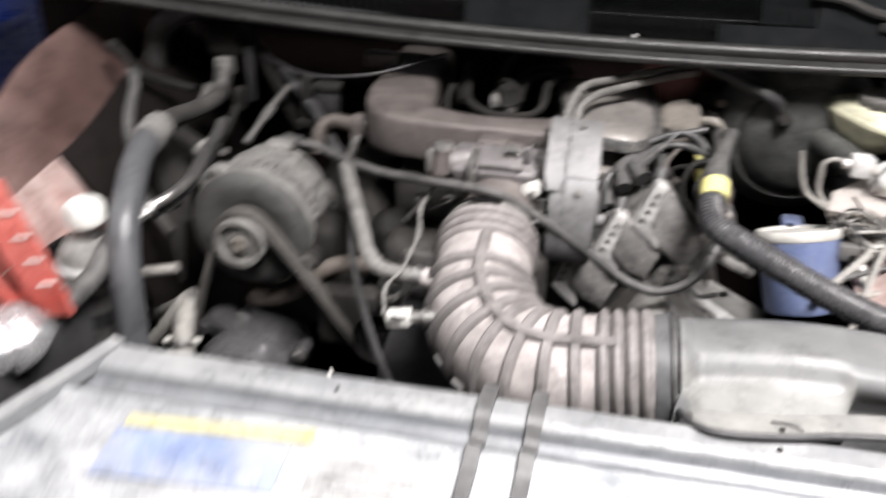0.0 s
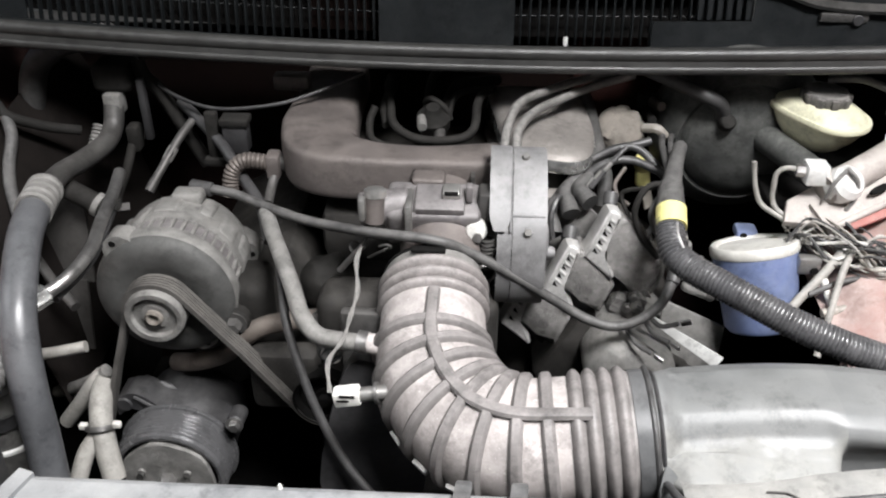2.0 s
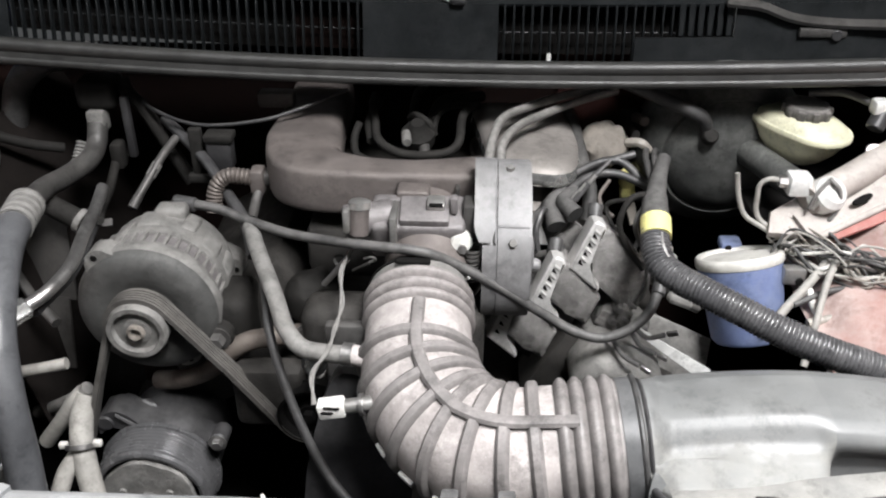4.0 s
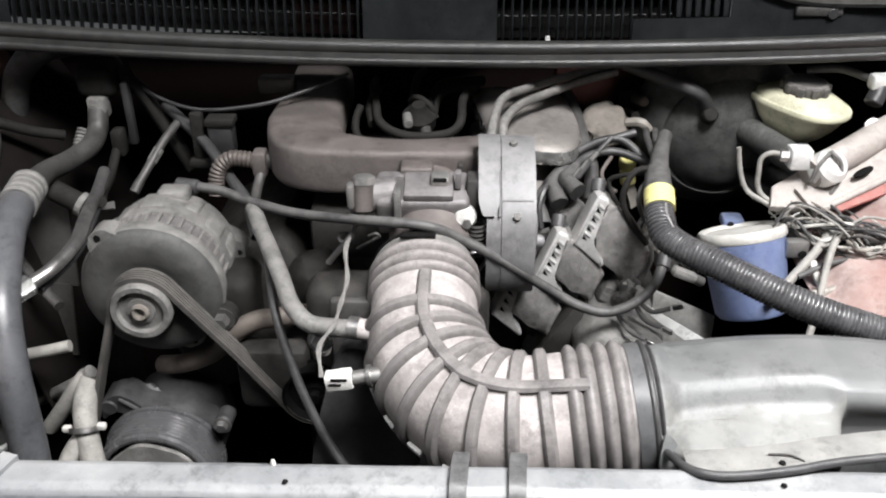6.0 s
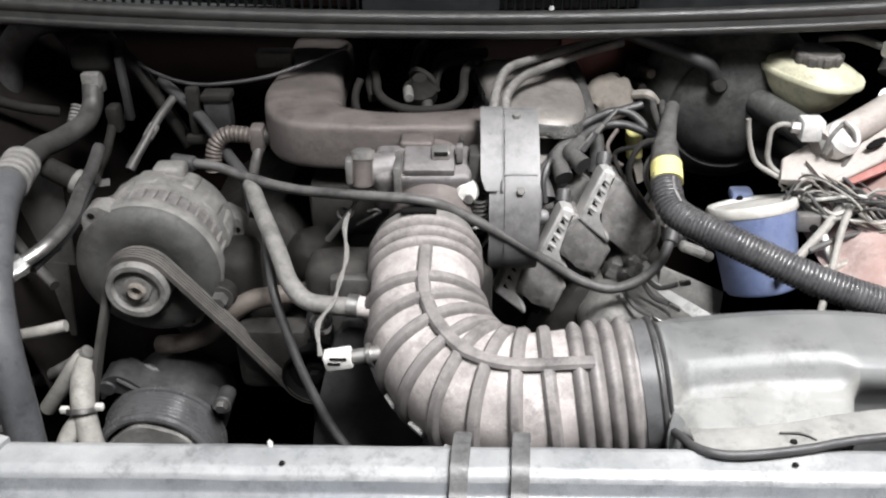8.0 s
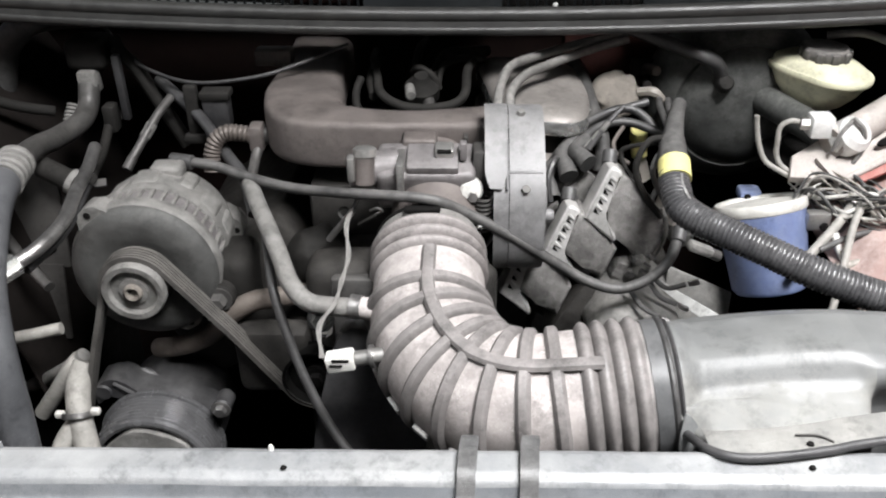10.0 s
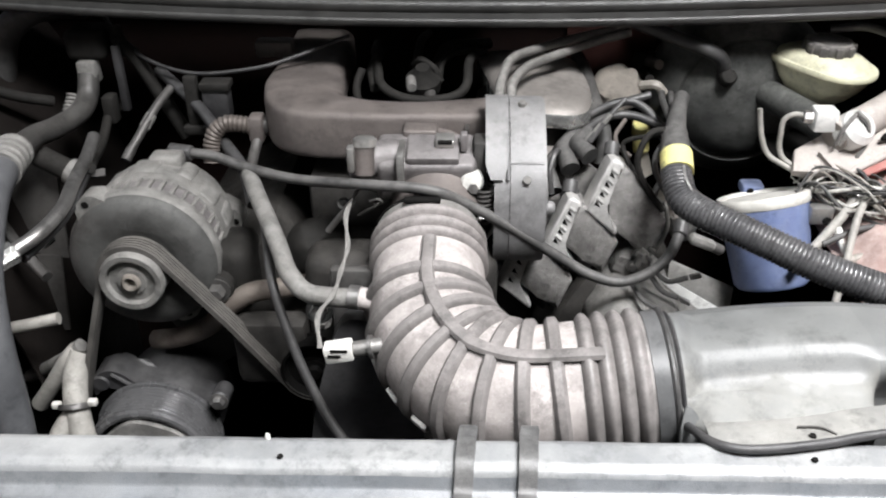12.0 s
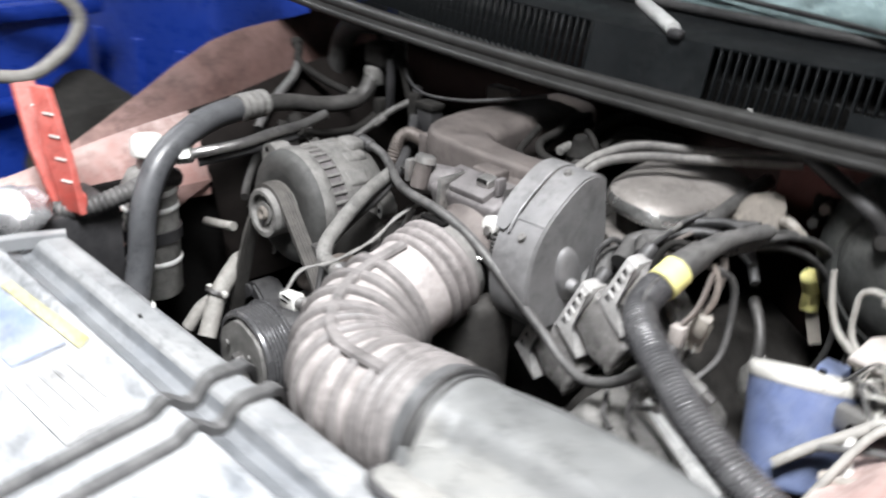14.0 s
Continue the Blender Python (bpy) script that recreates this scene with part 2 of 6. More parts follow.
# The pale teal film stands in for the ceiling reflected in the glass.
M_GLASS = mat("tinted_windscreen", (0.04, 0.058, 0.06), 0.06, 0, 0.45, (0.34, 0.44, 0.44), bump=0.02, coarse=8, specks=0.1)

# ---- building helpers ----
V = Vector


def smooth(me):
    for p in me.polygons:
        p.use_smooth = True
    return me


def base_of(ob):
    while ob.parent:
        ob = ob.parent
    return ob.location.copy()


def finish(bm, name, material, flat=False, shift=None):
    bmesh.ops.recalc_face_normals(bm, faces=bm.faces)
    me = bpy.data.meshes.new(name)
    if shift is not None:
        bmesh.ops.translate(bm, vec=-shift, verts=bm.verts)
    bm.to_mesh(me)
    bm.free()
    me.materials.append(material)
    if not flat:
        smooth(me)
        me.set_sharp_from_angle(angle=radians(38))
    return me


def thing(name, base, label, category, group="", kind=""):
    ob = new(name)
    ob.empty_display_size = 0.02
    ob.location = base
    return tagged(ob, label, category, group, kind)


def part(name, bm, material, parent, label="", flat=False):
    me = finish(bm, name, material, flat, base_of(parent))
    ob = new(name, me)
    ob.parent = parent
    return tagged(ob, label)


def single(name, bm, material, label, category, group="", kind="", flat=False):
    lo = [min(v.co[k] for v in bm.verts) for k in range(3)]
    hi = [max(v.co[k] for v in bm.verts) for k in range(3)]
    base = V(((lo[0] + hi[0]) / 2, (lo[1] + hi[1]) / 2, lo[2]))
    ob = new(name, finish(bm, name, material, flat, base))
    ob.location = base
    return tagged(ob, label, category, group, kind)


def axes_of(w, up=(0, 0, 1)):
    w = V(w).normalized()
    up = V(up)
    if abs(w.dot(up)) > 0.98:
        up = V((0, 1, 0)) if abs(w.y) < 0.9 else V((1, 0, 0))
    u = up.cross(w).normalized()
    return u, w.cross(u), w


def box(center, size, bevel=0.0, axes=None, bm=None, seg=2):
    """A box, with rounded edges, along axes (three unit vectors) or the world's own."""
    bm2 = bmesh.new()
    bmesh.ops.create_cube(bm2, size=1)
    for v in bm2.verts:
        v.co = V((v.co.x * size[0], v.co.y * size[1], v.co.z * size[2]))
    if bevel:
        bmesh.ops.bevel(bm2, geom=bm2.edges[:], offset=bevel, segments=seg, affect="EDGES", profile=0.5)
    if axes:
        a, b, c = (V(x) for x in axes)
        for v in bm2.verts:
            v.co = a * v.co.x + b * v.co.y + c * v.co.z
    bmesh.ops.translate(bm2, vec=V(center), verts=bm2.verts)
    return merge(bm, bm2)


def merge(bm, bm2):
    if bm is None:
        return bm2
    me = bpy.data.meshes.new("tmp")
    bm2.to_mesh(me)
    bm2.free()
    bm.from_mesh(me)
    bpy.data.meshes.remove(me)
    return bm


def lathe(profile, origin, axis, seg=40, bm=None, up=(0, 0, 1)):
    """Turns (radius, height) pairs about an axis; a radius of 0 closes an end."""
    bm2 = bmesh.new()
    u, v, w = axes_of(axis, up)
    o = V(origin)
    rings = []
    for r, h in profile:
        if r <= 1e-6:
            rings.append([bm2.verts.new(o + w * h)])
        else:
            rings.append([bm2.verts.new(o + w * h + (u * math.cos(a) + v * math.sin(a)) * r)
                          for a in (2 * math.pi * k / seg for k in range(seg))])
    for p, q in zip(rings, rings[1:]):
        for k in range(seg):
            a, b = p[k % len(p)], p[(k + 1) % len(p)]
            c, d = q[(k + 1) % len(q)], q[k % len(q)]
            vs = []
            for x in (a, b, c, d):
                if x not in vs:
                    vs.append(x)
            if len(vs) > 2:
                bm2.faces.new(vs)
    return merge(bm, bm2)


def rod(a, b, r, seg=16, bm=None, r2=None, bevel=0.15):
    a, b = V(a), V(b)
    n = (b - a).length
    r2 = r if r2 is None else r2
    e = min(r, r2) * bevel
    return lathe([(0, 0), (r - e, 0), (r, e), (r2, n - e), (r2 - e, n), (0, n)], a, b - a, seg, bm)


def bolt(place, axis, r=0.006, h=0.005, bm=None):
    """A hexagon head with a washer."""
    p, a = V(place), V(axis).normalized()
    bm = lathe([(0, 0), (r * 1.5, 0), (r * 1.5, h * 0.3), (0, h * 0.3)], p, a, 20, bm)
    return lathe([(0, h * 0.3), (r, h * 0.3), (r, h * 1.1), (r * 0.85, h * 1.3), (0, h * 1.3)], p, a, 6, bm)


def spline(pts, n=12, closed=False):
    """Catmull-Rom through the points."""
    p = [V(q) for q in pts]
    out = []
    m = len(p)
    for i in range(m if closed else m - 1):
        if closed:
            a, b, c, d = p[(i - 1) % m], p[i], p[(i + 1) % m], p[(i + 2) % m]
        else:
            b, c = p[i], p[i + 1]
            a = p[i - 1] if i else b * 2 - c
            d = p[i + 2] if i + 2 < m else c * 2 - b
        for k in range(n):
            t = k / n
            out.append(0.5 * ((2 * b) + (c - a) * t + (2 * a - 5 * b + 4 * c - d) * t * t + (3 * b - a - 3 * c + d) * t ** 3))
    if not closed:
        out.append(p[-1])
    return out


def resample(line, step):
    out, acc = [line[0]], 0.0
    for a, b in zip(line, line[1:]):
        n = (b - a).length
        while acc + n >= step and n > 1e-9:
            a = a + (b - a) * ((step - acc) / n)
            n = (b - a).length
            acc = 0.0
            out.append(a.copy())
        acc += n
    if (out[-1] - line[-1]).length > step * 0.3:
        out.append(line[-1])
    return out


def frames_along(line, up):
    ts = []
    for i in range(len(line)):
        a, b = line[max(0, i - 1)], line[min(len(line) - 1, i + 1)]
        ts.append((b - a).normalized())
    u = V(up)
    u = (u - ts[0] * u.dot(ts[0])).normalized()
    out = []
    for t in ts:
        u = (u - t * u.dot(t)).normalized()
        out.append((t, u, t.cross(u)))
    return out


def sweep(line, r, seg=14, bm=None, up=(0.1, 0.2, 1), caps=True, flat=1.0):
    """A round bar along a line; r is a radius or a function of the length from its start."""
    bm2 = bmesh.new()
    line = [V(p) for p in line]
    fr = frames_along(line, up)
    rings, s = [], 0.0
    for i, (p, (t, u, w)) in enumerate(zip(line, fr)):
        if i:
            s += (p - line[i - 1]).length
        rr = r(s) if callable(r) else r
        rings.append([bm2.verts.new(p + (u * math.cos(a) * flat + w * math.sin(a)) * rr)
                      for a in (2 * math.pi * k / seg for k in range(seg))])
    for p, q in zip(rings, rings[1:]):
        for k in range(seg):
            bm2.faces.new((p[k], p[(k + 1) % seg], q[(k + 1) % seg], q[k]))
    if caps:
        bm2.faces.new(rings[0])
        bm2.faces.new(rings[-1])
    return merge(bm, bm2)


def hose(pts, r, seg=14, n=10, bm=None):
    return sweep(spline(pts, n), r, seg, bm)


def corrugated(pts, r, pitch, depth, seg=20, bm=None):
    line = resample(spline(pts, 40), pitch / 6)
    return sweep(line, lambda s: r - depth * (0.5 + 0.5 * math.cos(2 * math.pi * s / pitch)) ** 2, seg, bm)


def strip(line, width, thick, side, bm=None, taper=None):
    """A flat band along a line; side is the direction of its width."""
    bm2 = bmesh.new()
    rings = []
    line = [V(p) for p in line]
    for i, p in enumerate(line):
        t = (line[min(len(line) - 1, i + 1)] - line[max(0, i - 1)]).normalized()
        s = V(side)
        s = (s - t * s.dot(t)).normalized()
        n = t.cross(s)
        wide = width * (taper(i) if taper else 1)
        rings.append([bm2.verts.new(p + s * a * wide / 2 + n * b * thick / 2) for a, b in ((-1, -1), (1, -1), (1, 1), (-1, 1))])
    for p, q in zip(rings, rings[1:]):
        for k in range(4):
            bm2.faces.new((p[k], p[(k + 1) % 4], q[(k + 1) % 4], q[k]))
    bm2.faces.new(rings[0])
    bm2.faces.new(rings[-1])
    return merge(bm, bm2)


def prism(outline, origin, u, v, w, depth, bevel=0.0, bm=None, seg=2):
    """A plate: a 2D outline in the plane of u and v, thickened along w."""
    bm2 = bmesh.new()
    o, u, v, w = V(origin), V(u), V(v), V(w)
    low = [bm2.verts.new(o + u * x + v * y) for x, y in outline]
    top = [bm2.verts.new(o + u * x + v * y + w * depth) for x, y in outline]
    n = len(low)
    bm2.faces.new(low)
    f = bm2.faces.new(top)
    for k in range(n):
        bm2.faces.new((low[k], low[(k + 1) % n], top[(k + 1) % n], top[k]))
    if bevel:
        rim = set(f.edges)
        bmesh.ops.bevel(bm2, geom=list(rim), offset=bevel, segments=seg, affect="EDGES", profile=0.5)
    return merge(bm, bm2)


def round_outline(pts, n=5):
    return [(p.x, p.y) for p in spline([(x, y, 0) for x, y in pts], n, True)]


def loft(sections, bm=None, caps=True):
    """Joins equal-length closed rings of points."""
    bm2 = bmesh.new()
    rings = [[bm2.verts.new(V(p)) for p in s] for s in sections]
    m = len(rings[0])
    for p, q in zip(rings, rings[1:]):
        for k in range(m):
            bm2.faces.new((p[k], p[(k + 1) % m], q[(k + 1) % m], q[k]))
    if caps:
        bm2.faces.new(rings[0])
        bm2.faces.new(rings[-1])
    return merge(bm, bm2)


def sheet(fn, nu, nv, thick=0.0, bm=None):
    """A surface fn(a, b) over the unit square; thickened downwards if thick."""
    bm2 = bmesh.new()
    g = [[bm2.verts.new(V(fn(i / nu, j / nv))) for j in range(nv + 1)] for i in range(nu + 1)]
    for i in range(nu):
        for j in range(nv):
            bm2.faces.new((g[i][j], g[i + 1][j], g[i + 1][j + 1], g[i][j + 1]))
    if thick:
        bmesh.ops.recalc_face_normals(bm2, faces=bm2.faces)
        bmesh.ops.solidify(bm2, geom=bm2.faces[:], thickness=thick)
    return merge(bm, bm2)

# ---- the garage ----
single("ground", sheet(lambda a, b: (-30 + 60 * a, -30 + 60 * b, 0.0), 4, 4), M_FLOOR, "grey concrete garage floor", "floor", kind="structure")
single("wall_west", box((-2.6, 0.5, 1.35), (0.12, 7.0, 2.7), 0.01), M_WALL, "painted garage wall", "wall", kind="structure")
single("wall_east", box((3.2, 0.5, 1.35), (0.12, 7.0, 2.7), 0.01), M_WALL, "painted garage wall", "wall", kind="structure")
single("wall_north", box((0.3, 4.0, 1.35), (5.9, 0.12, 2.7), 0.01), M_WALL, "painted garage wall", "wall", kind="structure")
single("wall_south", box((0.3, -3.0, 1.35), (5.9, 0.12, 2.7), 0.01), M_WALL, "painted garage wall", "wall", kind="structure")
single("ceiling", box((0.3, 0.5, 2.76), (5.9, 7.1, 0.12), 0.01), M_WALL, "painted garage ceiling", "ceiling", kind="structure")


def storage_bin(place, size, turn):
    """A ribbed storage bin with a rim and handles."""
    x, y, z = place
    t = thing("storage_bin", place, "glossy blue plastic storage bin standing in the garage", "bin", "blue bins")
    a = V((math.cos(turn), math.sin(turn), 0))
    ax = (a, V((-a.y, a.x, 0)), V((0, 0, 1)))
    w, d, h = size
    part("tub", box((x, y, z + h / 2), (w, d, h), 0.02, ax, seg=3), M_BLUEBIN, t)
    part("rim", box((x, y, z + h - 0.02), (w + 0.04, d + 0.04, 0.03), 0.01, ax), M_BLUEBIN, t)
    for s in (-0.3, 0.0, 0.3):
        c = V((x, y, z + h * 0.45)) + a * (s * w) + ax[1] * (-d / 2)
        part("rib", box(c, (0.03, 0.02, h * 0.7), 0.006, ax), M_BLUEBIN, t)
    c = V((x, y, z + h * 0.8)) + a * (w / 2 + 0.012)
    part("handle", box(c, (0.03, d * 0.4, 0.03), 0.01, ax), M_BLUEBIN, t)


storage_bin((-1.40, 0.72, 0.0), (0.5, 0.36, 0.88), 0.2)
storage_bin((-1.25, 1.30, 0.0), (0.5, 0.50, 0.98), 0.1)


def floor_clutter(place, size, label, material):
    """Dark clutter, given the made-up shape of a slumped bag with folds."""
    x, y, z = place
    secs = []
    for k in range(15):
        f = k / 14
        g = (1 - 0.35 * f ** 3) * (1 if k < 14 else 0.75)
        ring = []
        for j in range(40):
            a = 2 * math.pi * j / 40
            q = V((math.cos(a) * size[0] * g, math.sin(a) * size[1] * g, f * size[2]))
            ring.append(V(place) + q * (1 + 0.16 * noise.noise(q * 9 + V(place))) + V((0, 0, 0.05 * f * noise.noise(q * 14))))
        secs.append(ring)
    single("floor_clutter", loft(secs), material, label, "bag", "bags by the bins")


floor_clutter((-1.00, 0.86, 0.0), (0.13, 0.16, 0.735), "dark clutter on the garage floor, shaped as a rumpled bag", M_BLOCK)
floor_clutter((-0.96, 1.12, 0.0), (0.12, 0.13, 0.700), "brown clutter on the garage floor, shaped as a rumpled sack", M_BROWN)

single("pale_cable", hose([(-1.03, 0.66, 0.80), (-1.02, 0.756, 0.783), (-1.02, 0.819, 0.814), (-1.02, 0.846, 0.844), (-1.02, 0.854, 0.871), (-1.02, 0.835, 0.90), (-1.03, 0.78, 0.93), (-1.05, 0.66, 0.95)], 0.011, 12), M_PALE, "pale grey cable hanging over the blue bin", "cable")

# ---- body of the car ----


def support_z(y):
    """Height of the radiator support's top, front to back."""
    pts = ((0.30, 0.755), (0.40, 0.776), (0.462, 0.787), (0.472, 0.790), (0.479, 0.7965), (0.483, 0.7968), (0.489, 0.790), (0.498, 0.7868), (0.505, 0.790),
           (0.510, 0.800), (0.516, 0.803), (0.532, 0.803), (0.537, 0.800))
    for (a, p), (b, q) in zip(pts, pts[1:]):
        if y <= b:
            return p + (q - p) * max(0, (y - a) / (b - a))
    return pts[-1][1]


def build_support():
    t = thing("radiator_support", (0.0, 0.5, 0.4), "grey painted radiator support panel, dusty and worn", "car panel")

    def top(a, y):
        x = -0.325 + 1.0 * a
        x -= (0.537 - y) * (0.55 if a < 0.02 else 0.0)
        return (x, y, support_z(y) + 0.0012 * noise.noise(V((x * 18, y * 30, 0))))

    part("rear_rib", sheet(lambda a, b: top(a, 0.5085 + 0.0285 * b), 90, 20), M_PANEL, t)
    part("channel", sheet(lambda a, b: top(a, 0.486 + 0.0225 * b), 90, 24), M_CHANNEL, t, "pressed channel, its shade and dark reflection put into darker blue-grey paint")
    part("top_panel", sheet(lambda a, b: top(a, 0.30 + 0.186 * b), 120, 100), M_PANELF, t)
    part("rear_lip", box((0.175, 0.5355, 0.768), (1.0, 0.003, 0.062), 0.001), M_PANEL, t)
    part("front_skirt", box((0.175, 0.300, 0.65), (1.0, 0.004, 0.2), 0.001), M_PANEL, t)
    part("corner_flange", strip([(-0.327, 0.537, 0.800), (-0.338, 0.50, 0.801), (-0.395, 0.40, 0.786), (-0.45, 0.30, 0.765)], 0.012, 0.012, (1, 0, 0)), M_PANEL, t)
    for x, y in ((-0.139, 0.517), (0.182, 0.5205)):
        part("hole", lathe([(0, 0.0010), (0.0016, 0.0010), (0.0021, 0.0)], (x, y, support_z(y) + 0.0006), (0, 0, 1), 12), M_DARK, t, "small dark screw hole")
    part("rivet", lathe([(0.0018, 0), (0.0018, 0.002), (0.001, 0.004), (0, 0.004)], (-0.150, 0.534, 0.802), (0, 0, 1), 10), M_WHITE, t)
    for x in (-0.026, 0.012):
        line = [(x - 0.001, 0.549, 0.786), (x, 0.546, 0.798), (x + 0.001, 0.540, 0.806)]
        for k in range(22):
            y = 0.533 - k * 0.0106
            line.append((x - 0.0007 * k, y, support_z(y) + 0.003))
        part("strap", strip(spline(line, 3), 0.0115, 0.006, (1, 0, 0), taper=lambda i: min(1.0, 0.12 + 0.13 * i) if i < 12 else max(0.86, 1.0 - 0.006 * (i - 12))), M_STRAP, t, "dark rubber strap over the panel")

    def label(name, x0, x1, y0, y1, skew, material, words):
        def at(a, c):
            y = y0 + (y1 - y0) * c + skew * a
            return (x0 + (x1 - x0) * a - 0.05 * (1 - c) * (y1 - y0), y, support_z(y) + (0.0022 if name != "print_line" else 0.0030))
        part(name, sheet(at, 20, 8, 0.0006), material, t, words)

    label("label_bar", -0.284, -0.143, 0.4615, 0.4705, 0.007, M_STICKY, "faded yellow bar of the printed label")
    label("label_field", -0.288, -0.158, 0.418, 0.4585, 0.007, M_STICKB, "faded blue field of the printed label")
    label("label_paper", -0.138, -0.045, 0.414, 0.464, 0.004, M_STICKW, "faded paper label with worn print")
    for k in range(4):
        label("print_line", -0.132, -0.06 - 0.012 * (k % 2), 0.424 + 0.010 * k, 0.4265 + 0.010 * k, 0.003, M_GREYP, "")


build_support()


def build_cowl():
    t = thing("cowl", (0.0, 1.0, 0.9), "faded black plastic cowl with slotted air grilles below the windscreen", "cowl")

    def edge(x):
        return 0.968 - 0.10 * x * x, 0.942 + 0.10 * x * x

    def face(x, s, back=0.0):
        """The steep grille face, from its foot (s = 0) to its brow (s = 1)."""
        return V((x, 1.055 - 0.08 * x * x + 0.012 * s + back, 0.930 + 0.10 * x * x + (0.061 - 0.02 * x * x) * s))

    def panel(name, x0, x1, s0, s1):
        part(name, sheet(lambda a, b: face(x0 + (x1 - x0) * a, s0 + (s1 - s0) * b) + V((0, 0, 0.0006 * noise.noise(V((a * 9, b * 3, x0))))), 24, 6, 0.003), M_COWL, t)

    def ledge(a, b):
        x = -0.8 + 1.6 * a
        y, z = edge(x)
        p = face(x, 0.0)
        return V((x, y + 0.012 + (p.y - y - 0.012) * b, z + 0.006 + (p.z - z - 0.006) * b))

    def deck(a, b):
        x = -0.8 + 1.6 * a
        p = face(x, 1.0)
        return V((x, p.y + 0.125 * b, p.z + 0.004 * math.sin(min(1, b * 6) * math.pi / 2) + 0.012 * b))

    part("front_ledge", sheet(ledge, 60, 6, 0.003), M_COWL, t)
    part("deck", sheet(deck, 60, 10, 0.003), M_COWL, t)
    panel("centre_panel", -0.137, 0.010, 0.0, 1.0)
    panel("side_panel", 0.262, 0.8, 0.0, 1.0)
    panel("side_panel", -0.8, -0.515, 0.0, 1.0)
    panel("lower_panel", 0.158, 0.262, 0.0, 0.44)
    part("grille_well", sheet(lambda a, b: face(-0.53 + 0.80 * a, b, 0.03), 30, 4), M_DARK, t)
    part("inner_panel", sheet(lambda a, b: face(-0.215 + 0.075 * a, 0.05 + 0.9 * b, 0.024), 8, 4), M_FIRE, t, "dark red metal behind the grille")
    for x0, x1 in ((-0.513, -0.139), (0.012, 0.262)):
        part("cross_bar", sweep([face(x0 + (x1 - x0) * k / 20, 0.46, 0.012) for k in range(21)], 0.0010, 8), M_COWL, t)
    seal = [V((x, *edge(x))) for x in (-0.8 + 1.6 * k / 60 for k in range(61))]
    part("seal", sweep([p + V((0, 0.004, 0.010)) for p in seal], 0.0075, 12), M_SEAL, t, "dusty rubber hood seal")
    part("seal_foot", sweep([p + V((0, 0.0, -0.004)) for p in seal], 0.0050, 10), M_SEAL, t)
    part("seal_web", sheet(lambda a, b: V((-0.8 + 1.6 * a, *edge(-0.8 + 1.6 * a))) + V((0, -0.001 + 0.004 * b, -0.004 + 0.014 * b)), 60, 4, 0.003), M_SEAL, t)
    shapes = {}
    for k in range(78):
        x = -0.513 + 0.01 * k
        if -0.139 < x < 0.012:
            continue
        low = 0.0 if x < 0.158 else 0.44
        thin = x > 0.205
        if (low, thin) not in shapes:
            a, c = face(0, low), face(0, 1.0)
            shapes[(low, thin)] = finish(box((0, 0, 0), (0.0066 if thin else 0.0024, 0.008, (c - a).length), 0.0010, seg=1), "slat", M_COWL)
        ob = new("slat", shapes[(low, thin)])
        ob.parent = t
        a, c = face(x, low), face(x, 1.0)
        d = (c - a).normalized()
        m = Matrix((V((1, 0, 0)), d.cross(V((1, 0, 0))), d)).transposed().to_4x4()
        m.translation = (a + c) / 2 + V((0, 0.004, 0)) - t.location
        ob.matrix_local = m
    part("clip", box(face(0.066, 0.10, -0.003), (0.005, 0.004, 0.010), 0.001), M_ZINC, t, "small pale metal clip")
    single("windscreen", sheet(lambda a, b: (-0.8 + 1.6 * a, 1.150 + 0.10 * (0.5 - a) + 0.75 * b, 1.006 + 0.4 * b), 24, 6, 0.005), M_GLASS,
           "tinted windscreen glass, a pale film painted for its bright reflection", "windscreen")
    single("windscreen_seal", sweep([V((-0.8 + 1.6 * k / 30, 1.144 + 0.10 * (0.5 - k / 30), 1.010)) for k in range(31)], 0.006, 10), M_RUBBER,
           "black rubber seal along the windscreen", "seal", kind="structure")
    w = thing("wiper", (0.0, 1.17, 1.02), "black windscreen wiper arm lying on the cowl", "wiper")
    part("arm", sweep(spline([(0.30, 1.09, 1.02), (0.2, 1.11, 1.020), (0.05, 1.15, 1.024), (-0.2, 1.20, 1.03)], 8), 0.005, 8, flat=0.6), M_BLACK, w)
    part("cap", lathe([(0.014, 0), (0.014, 0.012), (0.009, 0.017), (0, 0.018)], (0.30, 1.09, 1.010), (0, -0.2, 1), 16), M_BLACK, w)
    h = thing("hood_hinge", (0.34, 1.06, 0.96), "grey metal hood hinge arm beside the cowl", "hinge")
    part("arm", strip(spline([(0.250, 1.055, 1.000), (0.285, 1.052, 0.997), (0.320, 1.048, 0.986), (0.365, 1.045, 0.982), (0.43, 1.035, 0.984)], 6), 0.004, 0.012, (0, -0.4, 0.9)), M_GREY, h)
    part("foot", box((0.352, 1.045, 0.972), (0.05, 0.006, 0.010), 0.002), M_GREY, h)
    part("pin", rod((0.366, 1.040, 0.970), (0.366, 1.052, 0.970), 0.006, 14), M_BLACK, h)
    n = thing("washer_nozzle", (-0.10, 1.13, 1.0), "pale washer pipe on the cowl, coloured as a bright highlight", "nozzle")
    # Pale zinc colour takes the place of glare along this pipe.
    part("pipe", hose([(-0.170, 1.185, 1.008), (-0.120, 1.135, 1.006), (-0.072, 1.092, 1.003), (-0.040, 1.066, 0.999)], 0.0080, 20), M_ZINC, n, "pale tube painted as a glossy highlight")
    part("foot", box((-0.034, 1.062, 0.996), (0.018, 0.014, 0.010), 0.004), M_BLACK, n)

build_cowl()


